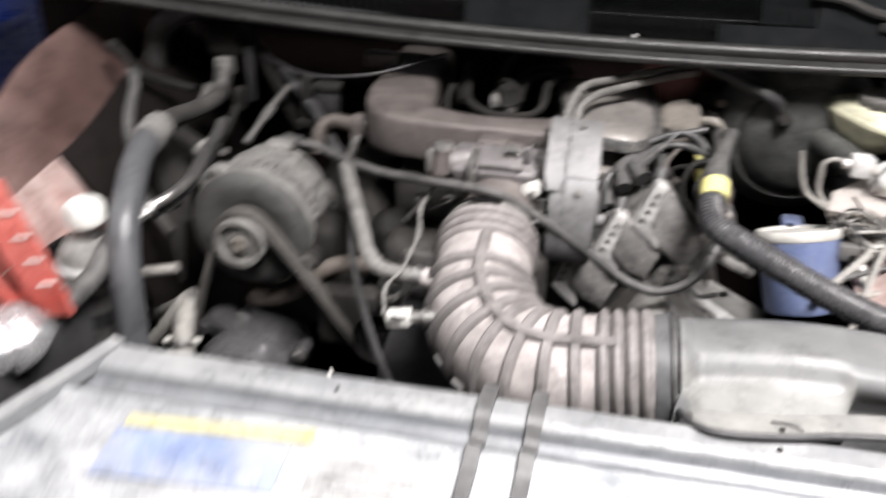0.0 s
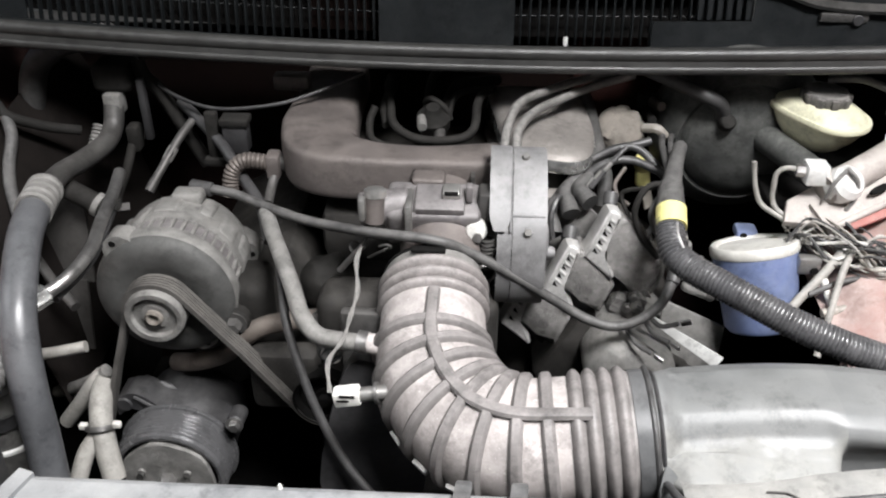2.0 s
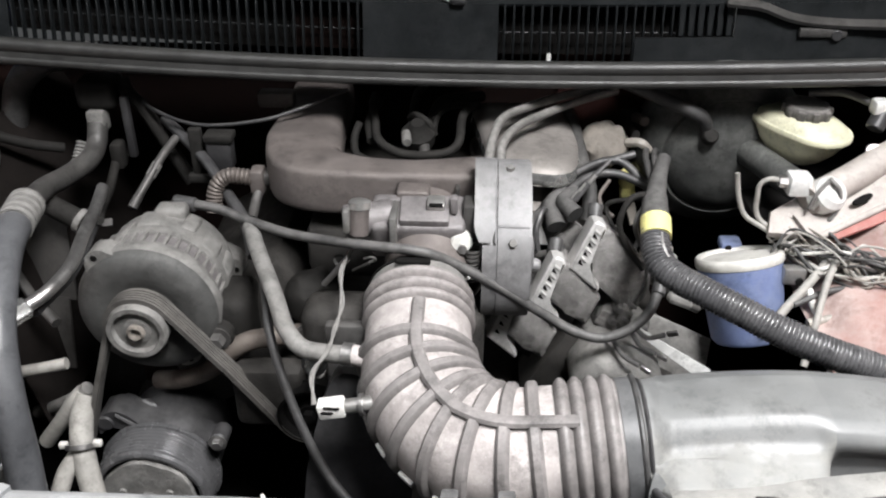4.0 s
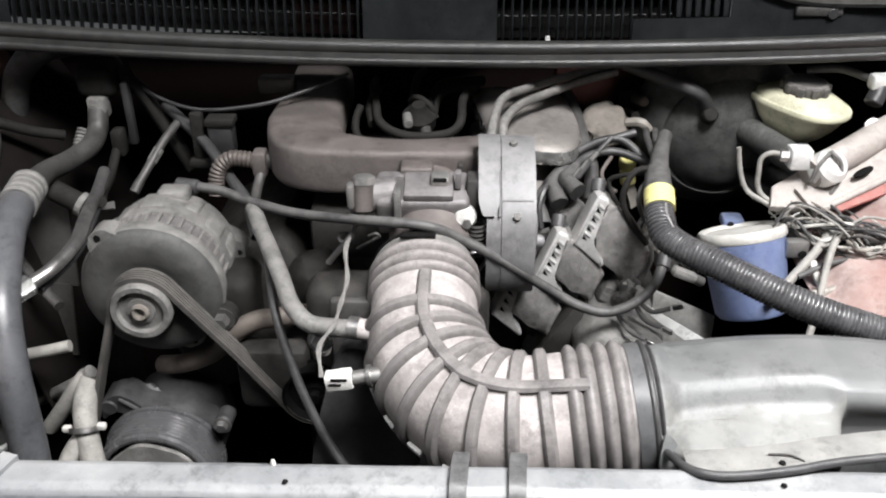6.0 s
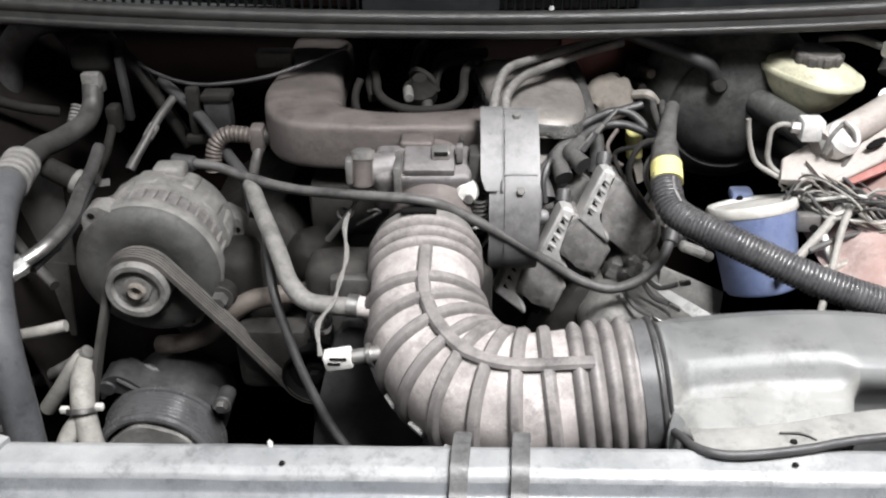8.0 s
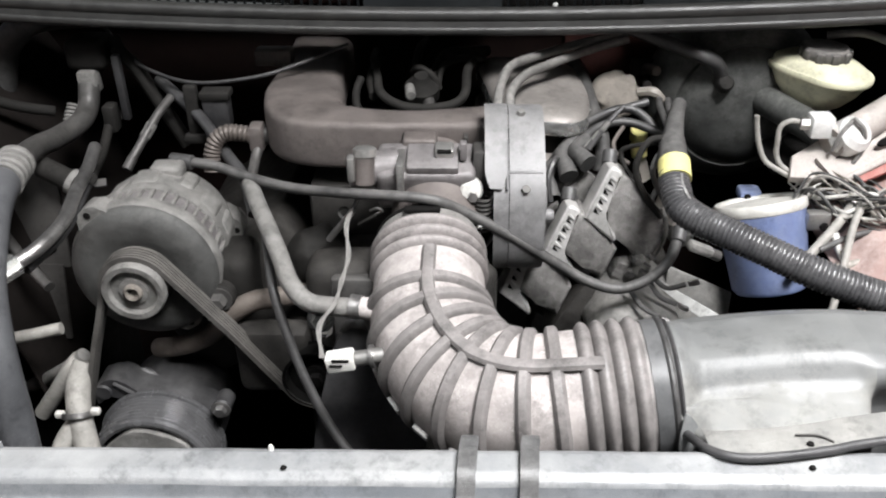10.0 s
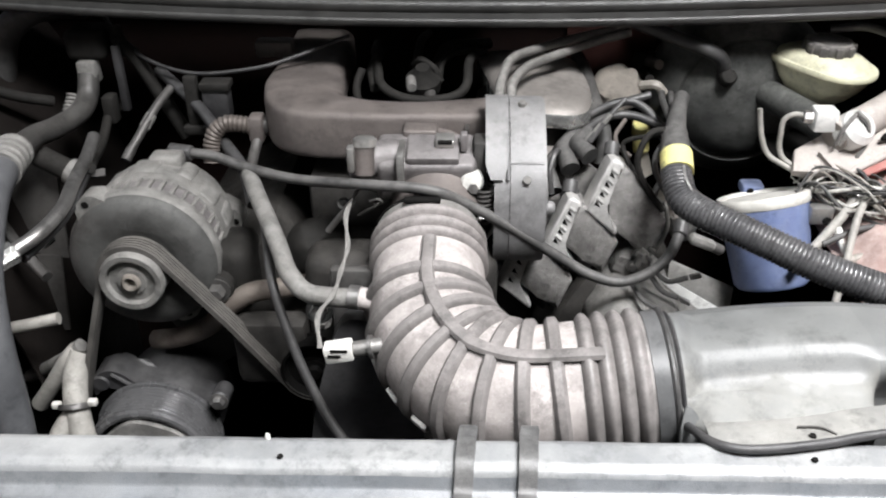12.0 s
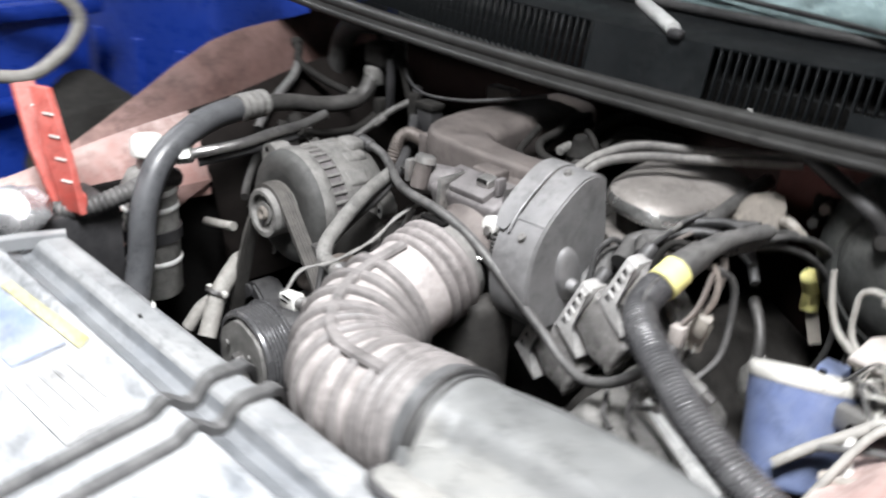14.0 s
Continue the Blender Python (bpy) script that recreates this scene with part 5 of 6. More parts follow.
    for pts, r, m, lab in (([(-0.46, 0.80, 0.632), (-0.425, 0.775, 0.662), (-0.392, 0.757, 0.690), (-0.375, 0.755, 0.705)], 0.0065, M_ALT, "dusty grey metal pipe low in the bay"),
                           ([(-0.47, 0.84, 0.79), (-0.43, 0.80, 0.775), (-0.40, 0.775, 0.765)], 0.005, M_GREY, "thin dark pipe behind the thick hose"),
                           ([(-0.43, 0.755, 0.635), (-0.408, 0.752, 0.664), (-0.388, 0.752, 0.692), (-0.380, 0.757, 0.700)], 0.008, M_PALE, "dusty pale metal pipe low in the bay"),
                           ([(-0.44, 0.745, 0.728), (-0.412, 0.747, 0.733), (-0.386, 0.750, 0.738)], 0.0055, M_PALE, "dusty pale metal pipe behind the thick hose")):
        single("metal_pipe", hose(pts, r, 14), m, lab, "pipe", "low metal pipes")
    k = thing("coolant_branch", (-0.37, 0.70, 0.6), "pale dusty hose branch with a wire clamp", "hose")
    part("stem", hose([(-0.374, 0.752, 0.699), (-0.379, 0.738, 0.682), (-0.374, 0.717, 0.658), (-0.362, 0.695, 0.62)], 0.0110, 16), M_PALE, k)
    part("arm", hose([(-0.376, 0.72, 0.660), (-0.388, 0.705, 0.645), (-0.396, 0.69, 0.62)], 0.0085, 14), M_PALE, k)
    part("clamp", lathe([(0.0128, 0), (0.0145, 0), (0.0145, 0.005), (0.0128, 0.005), (0.0128, 0)], (-0.375, 0.720, 0.668), (0.1, -0.5, -0.8), 24), M_STEEL, k)
    for s in (-1, 1):
        part("clamp_ear", box((-0.375 + 0.0165 * s, 0.718, 0.668 + 0.002 * s), (0.008, 0.006, 0.006), 0.0012), M_ZINCD, k)
    y = thing("splash_shield", (-0.47, 0.87, 0.70), "dusty grey splash shield panels behind the pipes", "panel")
    part("upper_panel", sheet(lambda a, b: (-0.505 + 0.085 * a, 0.885 - 0.006 * a - 0.02 * (1 - b), 0.735 + 0.085 * b + 0.010 * a * b), 8, 8, 0.003), M_SPLASH, y)
    part("lower_panel", sheet(lambda a, b: (-0.505 + 0.080 * a, 0.860 - 0.006 * a - 0.02 * (1 - b), 0.665 + 0.075 * b), 8, 8, 0.003), M_SPLASH, y)
    part("seam", strip([(-0.500, 0.866, 0.752), (-0.452, 0.862, 0.738), (-0.432, 0.860, 0.755)], 0.004, 0.002, (0, 0.5, 0.8)), M_DARK, y)
    w = thing("battery_clamp", (-0.45, 0.60, 0.76), "red plastic battery clamp with notched grips", "clamp")
    for sx, tilt in ((0.0, 0.0), (-0.035, 0.25)):
        u = V((0.25 - tilt, 0.1, 0)).normalized()
        v = V((-0.28 - tilt, -0.05, 1)).normalized()
        n = u.cross(v).normalized()
        o = V((-0.408 + sx, 0.581, 0.789))
        part("grip", prism([(-0.013, 0), (0.013, 0), (0.016, 0.06), (0.012, 0.13), (-0.012, 0.13), (-0.016, 0.06)], o, u, v, n, 0.007, 0.002), M_REDPL, w)
        for j in range(4):
            part("notch", box(o + v * (0.035 + 0.023 * j) + u * 0.006 + n * 0.008, (0.014, 0.002, 0.002), 0.0006, (u, v, n)), M_WHITE, w)
    part("jaw", prism([(-0.014, 0), (0.014, 0), (0.011, 0.05), (-0.010, 0.055)], (-0.468, 0.62, 0.705), (0.9, 0.1, 0.3), (-0.45, -0.1, 0.85), (0.1, -0.95, 0.1), 0.012, 0.003), M_REDPL, w)
    part("web", box((-0.425, 0.584, 0.799), (0.05, 0.014, 0.022), 0.005), M_REDPL, w)
    s = single("foil_cap", lathe([(0, 0.0), (0.03, 0.0), (0.034, 0.01), (0.031, 0.024), (0.018, 0.034), (0, 0.036)], (-0.420, 0.525, 0.785), (0, 0, 1), 40), M_FOIL, "shiny crumpled metal cap by the battery", "cap")
    for v in s.data.vertices:
        v.co += V((0.006, 0.006, 0.006)) * noise.noise(v.co * 70)
    bt = thing("battery", (-0.47, 0.55, 0.64), "dark car battery with a cable post", "battery")
    part("case", box((-0.475, 0.545, 0.712), (0.13, 0.17, 0.146), 0.006), M_BLACK, bt)
    part("cable", corrugated([(-0.430, 0.565, 0.785), (-0.41, 0.59, 0.79), (-0.400, 0.625, 0.80), (-0.405, 0.66, 0.806), (-0.42, 0.70, 0.80)], 0.011, 0.006, 0.0015, 14), M_RUBBERD, bt)


build_west_lines()


def build_middle_lines():
    z = thing("vacuum_hose", (-0.05, 0.80, 0.75), "long black rubber hose lying across the intake hose", "hose")
    run = [(-0.305, 0.875, 0.843), (-0.265, 0.868, 0.841), (-0.232, 0.855, 0.836), (-0.179, 0.818, 0.842), (-0.115, 0.778, 0.857), (-0.060, 0.766, 0.8585), (-0.0295, 0.7735, 0.8425),
           (0.0107, 0.7745, 0.8185), (0.0535, 0.7775, 0.788), (0.080, 0.775, 0.7725), (0.106, 0.772, 0.7670), (0.131, 0.774, 0.7755), (0.149, 0.782, 0.790), (0.160, 0.80, 0.805)]
    part("tube", hose(run, 0.0047, 16), M_RUBBERD, z)
    part("end_sleeve", rod((-0.307, 0.8755, 0.8432), (-0.285, 0.8715, 0.842), 0.0072, 16), M_RUBBER, z)
    part("end_sleeve", rod((0.158, 0.795, 0.801), (0.162, 0.806, 0.810), 0.0064, 16), M_RUBBER, z)
    t = thing("heater_pipe", (-0.17, 0.76, 0.75), "grey painted metal heater pipe bent into the hose's side", "pipe")
    part("tube", hose([(-0.228, 0.852, 0.830), (-0.213, 0.815, 0.826), (-0.198, 0.782, 0.821), (-0.184, 0.752, 0.813), (-0.171, 0.724, 0.803), (-0.155, 0.708, 0.796), (-0.136, 0.703, 0.795), (-0.112, 0.698, 0.797)], 0.0078, 18), M_ALT, t)
    part("clip", lathe([(0.008, 0), (0.0098, 0), (0.0098, 0.009), (0.008, 0.009), (0.008, 0)], (-0.119, 0.700, 0.797), (1, -0.15, 0), 24), M_STEEL, t, "steel hose clip")
    part("stub", rod((-0.114, 0.699, 0.797), (-0.085, 0.695, 0.795), 0.009, 18), M_HOSE, t)
    single("thin_hose", hose([(-0.228, 0.862, 0.828), (-0.215, 0.83, 0.815), (-0.198, 0.77, 0.80), (-0.19, 0.74, 0.785), (-0.178, 0.72, 0.755), (-0.160, 0.70, 0.715), (-0.135, 0.68, 0.675), (-0.10, 0.66, 0.64)], 0.0042, 12), M_RUBBER, "thin black rubber hose hanging down", "hose")
    s = thing("air_sensor", (-0.11, 0.65, 0.77), "pale plastic sensor plug pushed into the intake hose", "sensor")
    part("plug", box((-0.1215, 0.648, 0.7835), (0.022, 0.013, 0.014), 0.002, (V((0.98, 0, 0.18)), V((0, 1, 0)), V((-0.18, 0, 0.98)))), M_WHITE, s)
    part("latch", box((-0.121, 0.6415, 0.788), (0.013, 0.0015, 0.0022), 0.0006), M_DARK, s)
    part("latch", box((-0.1245, 0.6412, 0.7835), (0.010, 0.0015, 0.0018), 0.0006), M_DARK, s)
    part("barrel", rod((-0.111, 0.648, 0.785), (-0.088, 0.649, 0.789), 0.006, 16), M_CLEAN, s)
    part("collar", lathe([(0.006, 0), (0.009, 0), (0.009, 0.003), (0.006, 0.003)], (-0.099, 0.6485, 0.787), (1, 0, 0.18), 20), M_STEEL, s)
    for dx, m in ((0.0, M_CABLE), (0.0022, M_ALT)):
        single("sensor_wire", hose([(-0.137 + dx, 0.650, 0.784), (-0.1385 - dx, 0.67, 0.799), (-0.132 + dx, 0.695, 0.803), (-0.127 - dx, 0.72, 0.808), (-0.126 + dx, 0.745, 0.817), (-0.128 - dx, 0.775, 0.83), (-0.122 + dx, 0.80, 0.842)], 0.0013, 8), m, "thin wire from the sensor plug", "wire", "sensor wires")
    e = thing("recirculation_pipe", (-0.25, 0.91, 0.83), "corrugated brownish metal pipe into the plenum's side", "pipe")
    part("bellows", corrugated([(-0.235, 0.906, 0.8555), (-0.2475, 0.905, 0.858), (-0.260, 0.905, 0.8575), (-0.270, 0.903, 0.850), (-0.2745, 0.900, 0.838), (-0.275, 0.895, 0.822)], 0.0085, 0.0042, 0.0014, 18), M_COPPER, e)
    part("drop", hose([(-0.228, 0.905, 0.846), (-0.231, 0.893, 0.836), (-0.231, 0.872, 0.828)], 0.005, 12), M_GREY, e)
    part("flange", box((-0.230, 0.908, 0.853), (0.014, 0.02, 0.026), 0.003), M_ALLOY, e)
    part("stub", rod((-0.232, 0.913, 0.852), (-0.212, 0.915, 0.853), 0.010, 18), M_GREY, e)
    g = thing("relay", (-0.29, 0.95, 0.82), "dark square relay in a bracket beside the plenum", "relay")
    part("case", box((-0.279, 0.955, 0.862), (0.026, 0.02, 0.036), 0.003), M_BLACK, g)
    part("lid", box((-0.278, 0.953, 0.880), (0.030, 0.022, 0.008), 0.002), M_BLOCK, g)
    part("bracket", box((-0.303, 0.952, 0.862), (0.014, 0.01, 0.055), 0.003), M_BLOCK, g)
    part("foot", box((-0.295, 0.948, 0.834), (0.04, 0.012, 0.010), 0.003), M_BLOCK, g)
    single("harness_wire", hose([(-0.410, 1.03, 0.928), (-0.387, 1.01, 0.908), (-0.354, 0.985, 0.8943), (-0.302, 0.965, 0.887), (-0.2407, 0.965, 0.8923), (-0.20, 0.98, 0.90), (-0.15, 1.01, 0.912)], 0.0020, 10), M_BLACK, "thin dark wire sagging across the bay", "wire")
    h = thing("plug_wire", (-0.345, 0.94, 0.83), "dusty ignition wire with a bright ferrule", "wire")
    part("lead", hose([(-0.362, 0.90, 0.822), (-0.352, 0.92, 0.838), (-0.340, 0.945, 0.858), (-0.33, 0.97, 0.870)], 0.0045, 12), M_GREY, h)
    part("ferrule", rod((-0.349, 0.928, 0.843), (-0.343, 0.940, 0.853), 0.0056, 12), M_ALT, h)
    part("tip", rod((-0.362, 0.90, 0.821), (-0.357, 0.91, 0.830), 0.0052, 12), M_GREY, h)
    single("dark_hose", hose([(-0.35, 1.0, 0.878), (-0.32, 0.97, 0.868), (-0.29, 0.94, 0.855), (-0.262, 0.905, 0.836), (-0.238, 0.87, 0.826), (-0.222, 0.83, 0.81)], 0.0060, 12), M_BLACK, "black hose running behind the alternator", "hose")
    single("heater_hose", hose([(-0.530, 1.0, 0.835), (-0.518, 1.0, 0.870), (-0.504, 1.0, 0.912), (-0.476, 1.0, 0.938), (-0.455, 1.02, 0.940), (-0.44, 1.06, 0.93)], 0.014, 16), M_RUBBERD, "curved black heater hose by the firewall", "hose")
    y = thing("fender_hose", (-0.51, 0.92, 0.83), "dusty branched dark hose lying on the inner fender", "hose")
    part("run", hose([(-0.540, 0.95, 0.905), (-0.522, 0.94, 0.898), (-0.506, 0.93, 0.888), (-0.48, 0.95, 0.868), (-0.455, 0.97, 0.855)], 0.0055, 12), M_BLOCK, y)
    part("branch", hose([(-0.510, 0.932, 0.890), (-0.500, 0.915, 0.872), (-0.496, 0.89, 0.853), (-0.486, 0.865, 0.838), (-0.47, 0.84, 0.82)], 0.0062, 12), M_RUBBERD, y)
    part("end", rod((-0.546, 0.953, 0.908), (-0.536, 0.948, 0.903), 0.008, 12), M_BLOCK, y)
    single("sensor_block", box((-0.232, 1.030, 0.893), (0.040, 0.02, 0.018), 0.004), M_ALLOY, "dusty grey sensor block behind the plenum", "sensor")
    n = thing("actuator", (-0.165, 0.80, 0.74), "grimy dark rubber actuator behind the pipe", "actuator")
    bm = lathe([(0, 0), (0.016, 0), (0.024, 0.006), (0.026, 0.018), (0.022, 0.030), (0.016, 0.034), (0, 0.036)], (-0.175, 0.83, 0.765), (0.5, -0.6, 0.6), 32)
    for q in bm.verts:
        q.co += V((0.004, 0.004, 0.004)) * noise.noise(q.co * 60)
    part("boot", bm, M_BLOCK, n)
    part("rod", rod((-0.150, 0.80, 0.80), (-0.125, 0.79, 0.835), 0.003, 10), M_STEEL, n)
    part("bolt", bolt((-0.150, 0.742, 0.745), (0, -0.9, 0.4), 0.005, 0.005), M_ALT, n)


build_middle_lines()

# ---- ignition coils ----
CE = V((0.38, 0.09, 0.92)).normalized()
CG = V((0.76, -0.03, -0.64)).normalized()


def build_coils():
    g = thing("coil_bracket", (0.10, 0.84, 0.70), "dark metal plate carrying the ignition coils", "bracket")
    part("plate", prism([(-0.012, -0.004), (0.12, -0.004), (0.12, 0.058), (-0.012, 0.058)], (0.006, 0.868, 0.742), (0.70, 0.11, 0.70), CG, (0, 1, 0), 0.006, 0.002), M_COIL, g)
    for k, corner in enumerate(((0.0046, 0.806, 0.7394), (0.0441, 0.810, 0.7785), (0.0795, 0.8175, 0.8125))):
        o = V(corner)
        t = thing("ignition_coil", o + V((0.02, 0.03, -0.03)), "dark potted ignition coil in a grey steel frame", "ignition coil", "ignition coils")
        face = V((0.05, -0.99, 0.12)).normalized()

        def at(e, q, back=0.0):
            return o + CE * e + CG * q - face * back

        part("frame", prism([(-0.001, -0.001), (0.050, -0.001), (0.054, 0.003), (0.055, 0.011), (0.052, 0.0135), (0.014, 0.0125), (0.009, 0.016), (0.005, 0.034), (0.002, 0.037), (-0.002, 0.036)], at(0, 0, 0.024), CE, CG, face, 0.024, 0.003, seg=3), M_COILF, t)
        shape = [(0.010, 0.012), (0.053, 0.011), (0.054, 0.022), (0.052, 0.050), (0.046, 0.066), (0.013, 0.066), (0.011, 0.040)]
        if k == 2:
            shape = [(0.010, 0.012), (0.053, 0.011), (0.054, 0.026), (0.053, 0.050), (0.049, 0.067), (0.040, 0.078), (0.026, 0.083), (0.008, 0.080), (-0.004, 0.070), (0.002, 0.050), (0.009, 0.032)]
        part("potting", prism(shape, at(0, 0, 0.046), CE, CG, face, 0.040, 0.007, seg=3), M_COIL, t)
        part("base", prism([(-0.003, 0.014), (0.012, 0.014), (0.012, 0.060), (-0.003, 0.060)], at(0, 0, 0.050), CE, CG, face, 0.024, 0.003), M_BLACK, t)
        for j in range(4):
            part("lamination_gap", prism([(0.0, 0.0035), (0.0045, 0.0038), (0.0012, 0.0098)], at(0.009 + 0.0098 * j, 0.0, 0.0006), CE, CG, face, 0.0010), M_DARK, t)
        for j in range(4):
            part("lamination", prism([(0.0, 0.0030), (0.0030, 0.0034), (0.0022, 0.0105), (0.0004, 0.0105)], at(0.0142 + 0.0098 * j, 0.0, 0.0004), CE, CG, face, 0.0016, 0.0004), M_COILF, t)
        part("tower", rod(at(0.050, 0.004, 0.022), at(0.060, 0.002, 0.030), 0.0068, 16), M_RUBBER, t)
        if k == 2:
            m = thing("ignition_module", at(0.0, 0.07, 0.04), "dark moulded ignition module beside the coils", "ignition module")
            part("case", prism(round_outline([(-0.034, 0.055), (-0.012, 0.056), (0.000, 0.066), (0.006, 0.080), (-0.010, 0.088), (-0.030, 0.084), (-0.040, 0.068)], 5), at(0, 0, 0.050), CE, CG, face, 0.040, 0.010, seg=4), M_COIL, m)
            part("rim", sweep(spline([at(0.050, 0.066, 0.012), at(0.045, 0.075, 0.012), at(0.032, 0.083, 0.012), at(0.012, 0.083, 0.012), at(-0.002, 0.077, 0.012)], 8), 0.0028, 10), M_ALT, m, "scuffed grey rim")
            part("socket", box(at(-0.004, 0.074, 0.006), (0.020, 0.012, 0.008), 0.002, (CE, CG, CE.cross(CG).normalized())), M_ALT, m)
            for j in range(3):
                part("pin", box(at(0.010 - 0.008 * j, 0.078, 0.003), (0.003, 0.008, 0.004), 0.0006, (CE, CG, CE.cross(CG).normalized())), M_STEEL, m)
            for j in range(2):
                part("screw", bolt(at(-0.016 + 0.014 * j, 0.068, 0.006), face, 0.0035, 0.004), M_STEEL, m)
    for k, pts in enumerate(([(0.086, 0.868, 0.842), (0.075, 0.885, 0.850), (0.098, 0.915, 0.868), (0.13, 0.925, 0.873), (0.165, 0.91, 0.862)],
                             [(0.068, 0.862, 0.832), (0.062, 0.885, 0.846), (0.09, 0.92, 0.872), (0.135, 0.935, 0.882), (0.172, 0.905, 0.850)],
                             [(0.052, 0.855, 0.812), (0.048, 0.875, 0.830), (0.07, 0.905, 0.858), (0.105, 0.93, 0.877), (0.15, 0.94, 0.885)],
                             [(0.038, 0.845, 0.800), (0.040, 0.87, 0.822), (0.062, 0.895, 0.846), (0.085, 0.93, 0.862), (0.085, 0.97, 0.868)])):
        pts = [(x, y, z - (0.0, 0.002, 0.010, 0.013, 0.010)[j]) for j, (x, y, z) in enumerate(pts)]
        t = thing("ignition_wire", V(pts[0]) - V((0, 0, 0.01)), "black ignition wire with a thick rubber boot", "ignition wire", "ignition wires")
        part("lead", hose(pts, 0.0042, 12), M_RUBBER, t)
        a, b = V(pts[0]), V(pts[1])
        part("boot", sweep(spline([a, (a + b) / 2, b, b + (V(pts[2]) - b) * 0.55], 8), lambda s: 0.0092 - 0.08 * s if s < 0.05 else 0.005, 16), M_RUBBERD, t)


build_coils()


def build_loom():
    t = thing("wire_loom", (0.19, 0.75, 0.80), "corrugated black wire loom with a yellow tape band", "loom")
    line = [(0.1475, 0.800, 0.864), (0.147, 0.782, 0.857), (0.1495, 0.768, 0.850), (0.162, 0.752, 0.846), (0.182, 0.736, 0.843), (0.208, 0.720, 0.8365), (0.238, 0.703, 0.8285), (0.273, 0.69, 0.8195), (0.315, 0.68, 0.809), (0.36, 0.665, 0.793)]
    part("sheath", corrugated(line, 0.0130, 0.0034, 0.0012, 24), M_LOOM, t)
    part("tape", sweep(spline([(0.1482, 0.794, 0.862), (0.1498, 0.812, 0.870)], 6), 0.0136, 28), M_YELLOW, t, "yellow tape band")
    part("collar", sweep(spline([(0.149, 0.810, 0.869), (0.1525, 0.838, 0.878)], 8), lambda s: 0.0130 - 0.06 * s, 24), M_RUBBERD, t)
    part("nozzle", sweep(spline([(0.152, 0.833, 0.8765), (0.159, 0.862, 0.8845), (0.1715, 0.905, 0.886), (0.1735, 0.911, 0.886)], 10), lambda s: (0.0098 - 0.055 * s if s < 0.05 else 0.0070) * (1 if s < 0.076 else 0.6), 16), M_RUBBERD, t)
    part("tape_print", box((0.1440, 0.796, 0.8758), (0.0012, 0.005, 0.0006), 0.0002, (V((1, 0, 0)), V((0, 0.9, 0.42)), V((0, -0.42, 0.9)))), M_BLACK, t)
    part("stripe", strip(spline([(0.1505, 0.786, 0.8722), (0.150, 0.775, 0.8672), (0.1535, 0.762, 0.8607)], 6), 0.002, 0.001, (1, 0, 0)), M_STEEL, t)
    u = thing("yellow_plug", (0.168, 1.045, 0.765), "small yellow plastic plug on a dark wire", "connector")
    part("plug", rod((0.1675, 1.048, 0.789), (0.166, 1.038, 0.806), 0.0100, 14), M_YELLOW, u)
    part("socket", rod((0.170, 1.044, 0.768), (0.168, 1.047, 0.785), 0.0092, 14), M_YELLOW, u)
    for pts in ([(0.160, 0.878, 0.874), (0.172, 0.95, 0.870), (0.187, 1.005, 0.848), (0.207, 1.045, 0.80), (0.2154, 1.055, 0.768), (0.21, 1.05, 0.71)],
                [(0.158, 0.870, 0.872), (0.166, 0.94, 0.862), (0.182, 0.995, 0.838), (0.197, 1.03, 0.795), (0.198, 1.04, 0.745), (0.185, 1.045, 0.70)],
                [(0.156, 0.868, 0.876), (0.160, 0.93, 0.874), (0.172, 0.985, 0.860), (0.193, 1.03, 0.822), (0.206, 1.045, 0.775)],
                [(0.156, 0.845, 0.868), (0.168, 0.868, 0.852), (0.1726, 0.871, 0.826), (0.176, 0.858, 0.789), (0.165, 0.838, 0.765)]):
        single("loom_wire", hose(pts, 0.0032, 10), M_RUBBERD, "dark wire looping out of the loom", "wire", "loom wires")
    f = thing("oil_filler_cap", (0.127, 0.98, 0.84), "dusty round grey filler cap", "cap")
    bm = lathe([(0, 0), (0.024, 0), (0.026, 0.003), (0.026, 0.010), (0.023, 0.014), (0.018, 0.017), (0.010, 0.018), (0.004, 0.018), (0, 0.018)], (0.127, 0.998, 0.858), (-0.1, -0.75, 0.65), 32)
    for q in bm.verts:
        q.co += V((0.005, 0.005, 0.005)) * noise.noise(q.co * 85)
    part("cap", bm, M_RAG, f)
    part("neck", rod((0.128, 1.02, 0.835), (0.127, 0.998, 0.858), 0.018, 24), M_BLOCK, f)
    part("rag", hose([(0.150, 0.985, 0.868), (0.162, 0.975, 0.872), (0.172, 0.98, 0.862)], 0.005, 8), M_WIRE_T, f)
    single("breather_hose", hose([(0.092, 1.07, 0.872), (0.0961, 1.028, 0.870), (0.0978, 0.985, 0.866), (0.1005, 0.945, 0.858), (0.106, 0.922, 0.842), (0.104, 0.91, 0.815)], 0.0072, 14), M_RUBBERD, "dusty black breather hose", "hose")


build_loom()

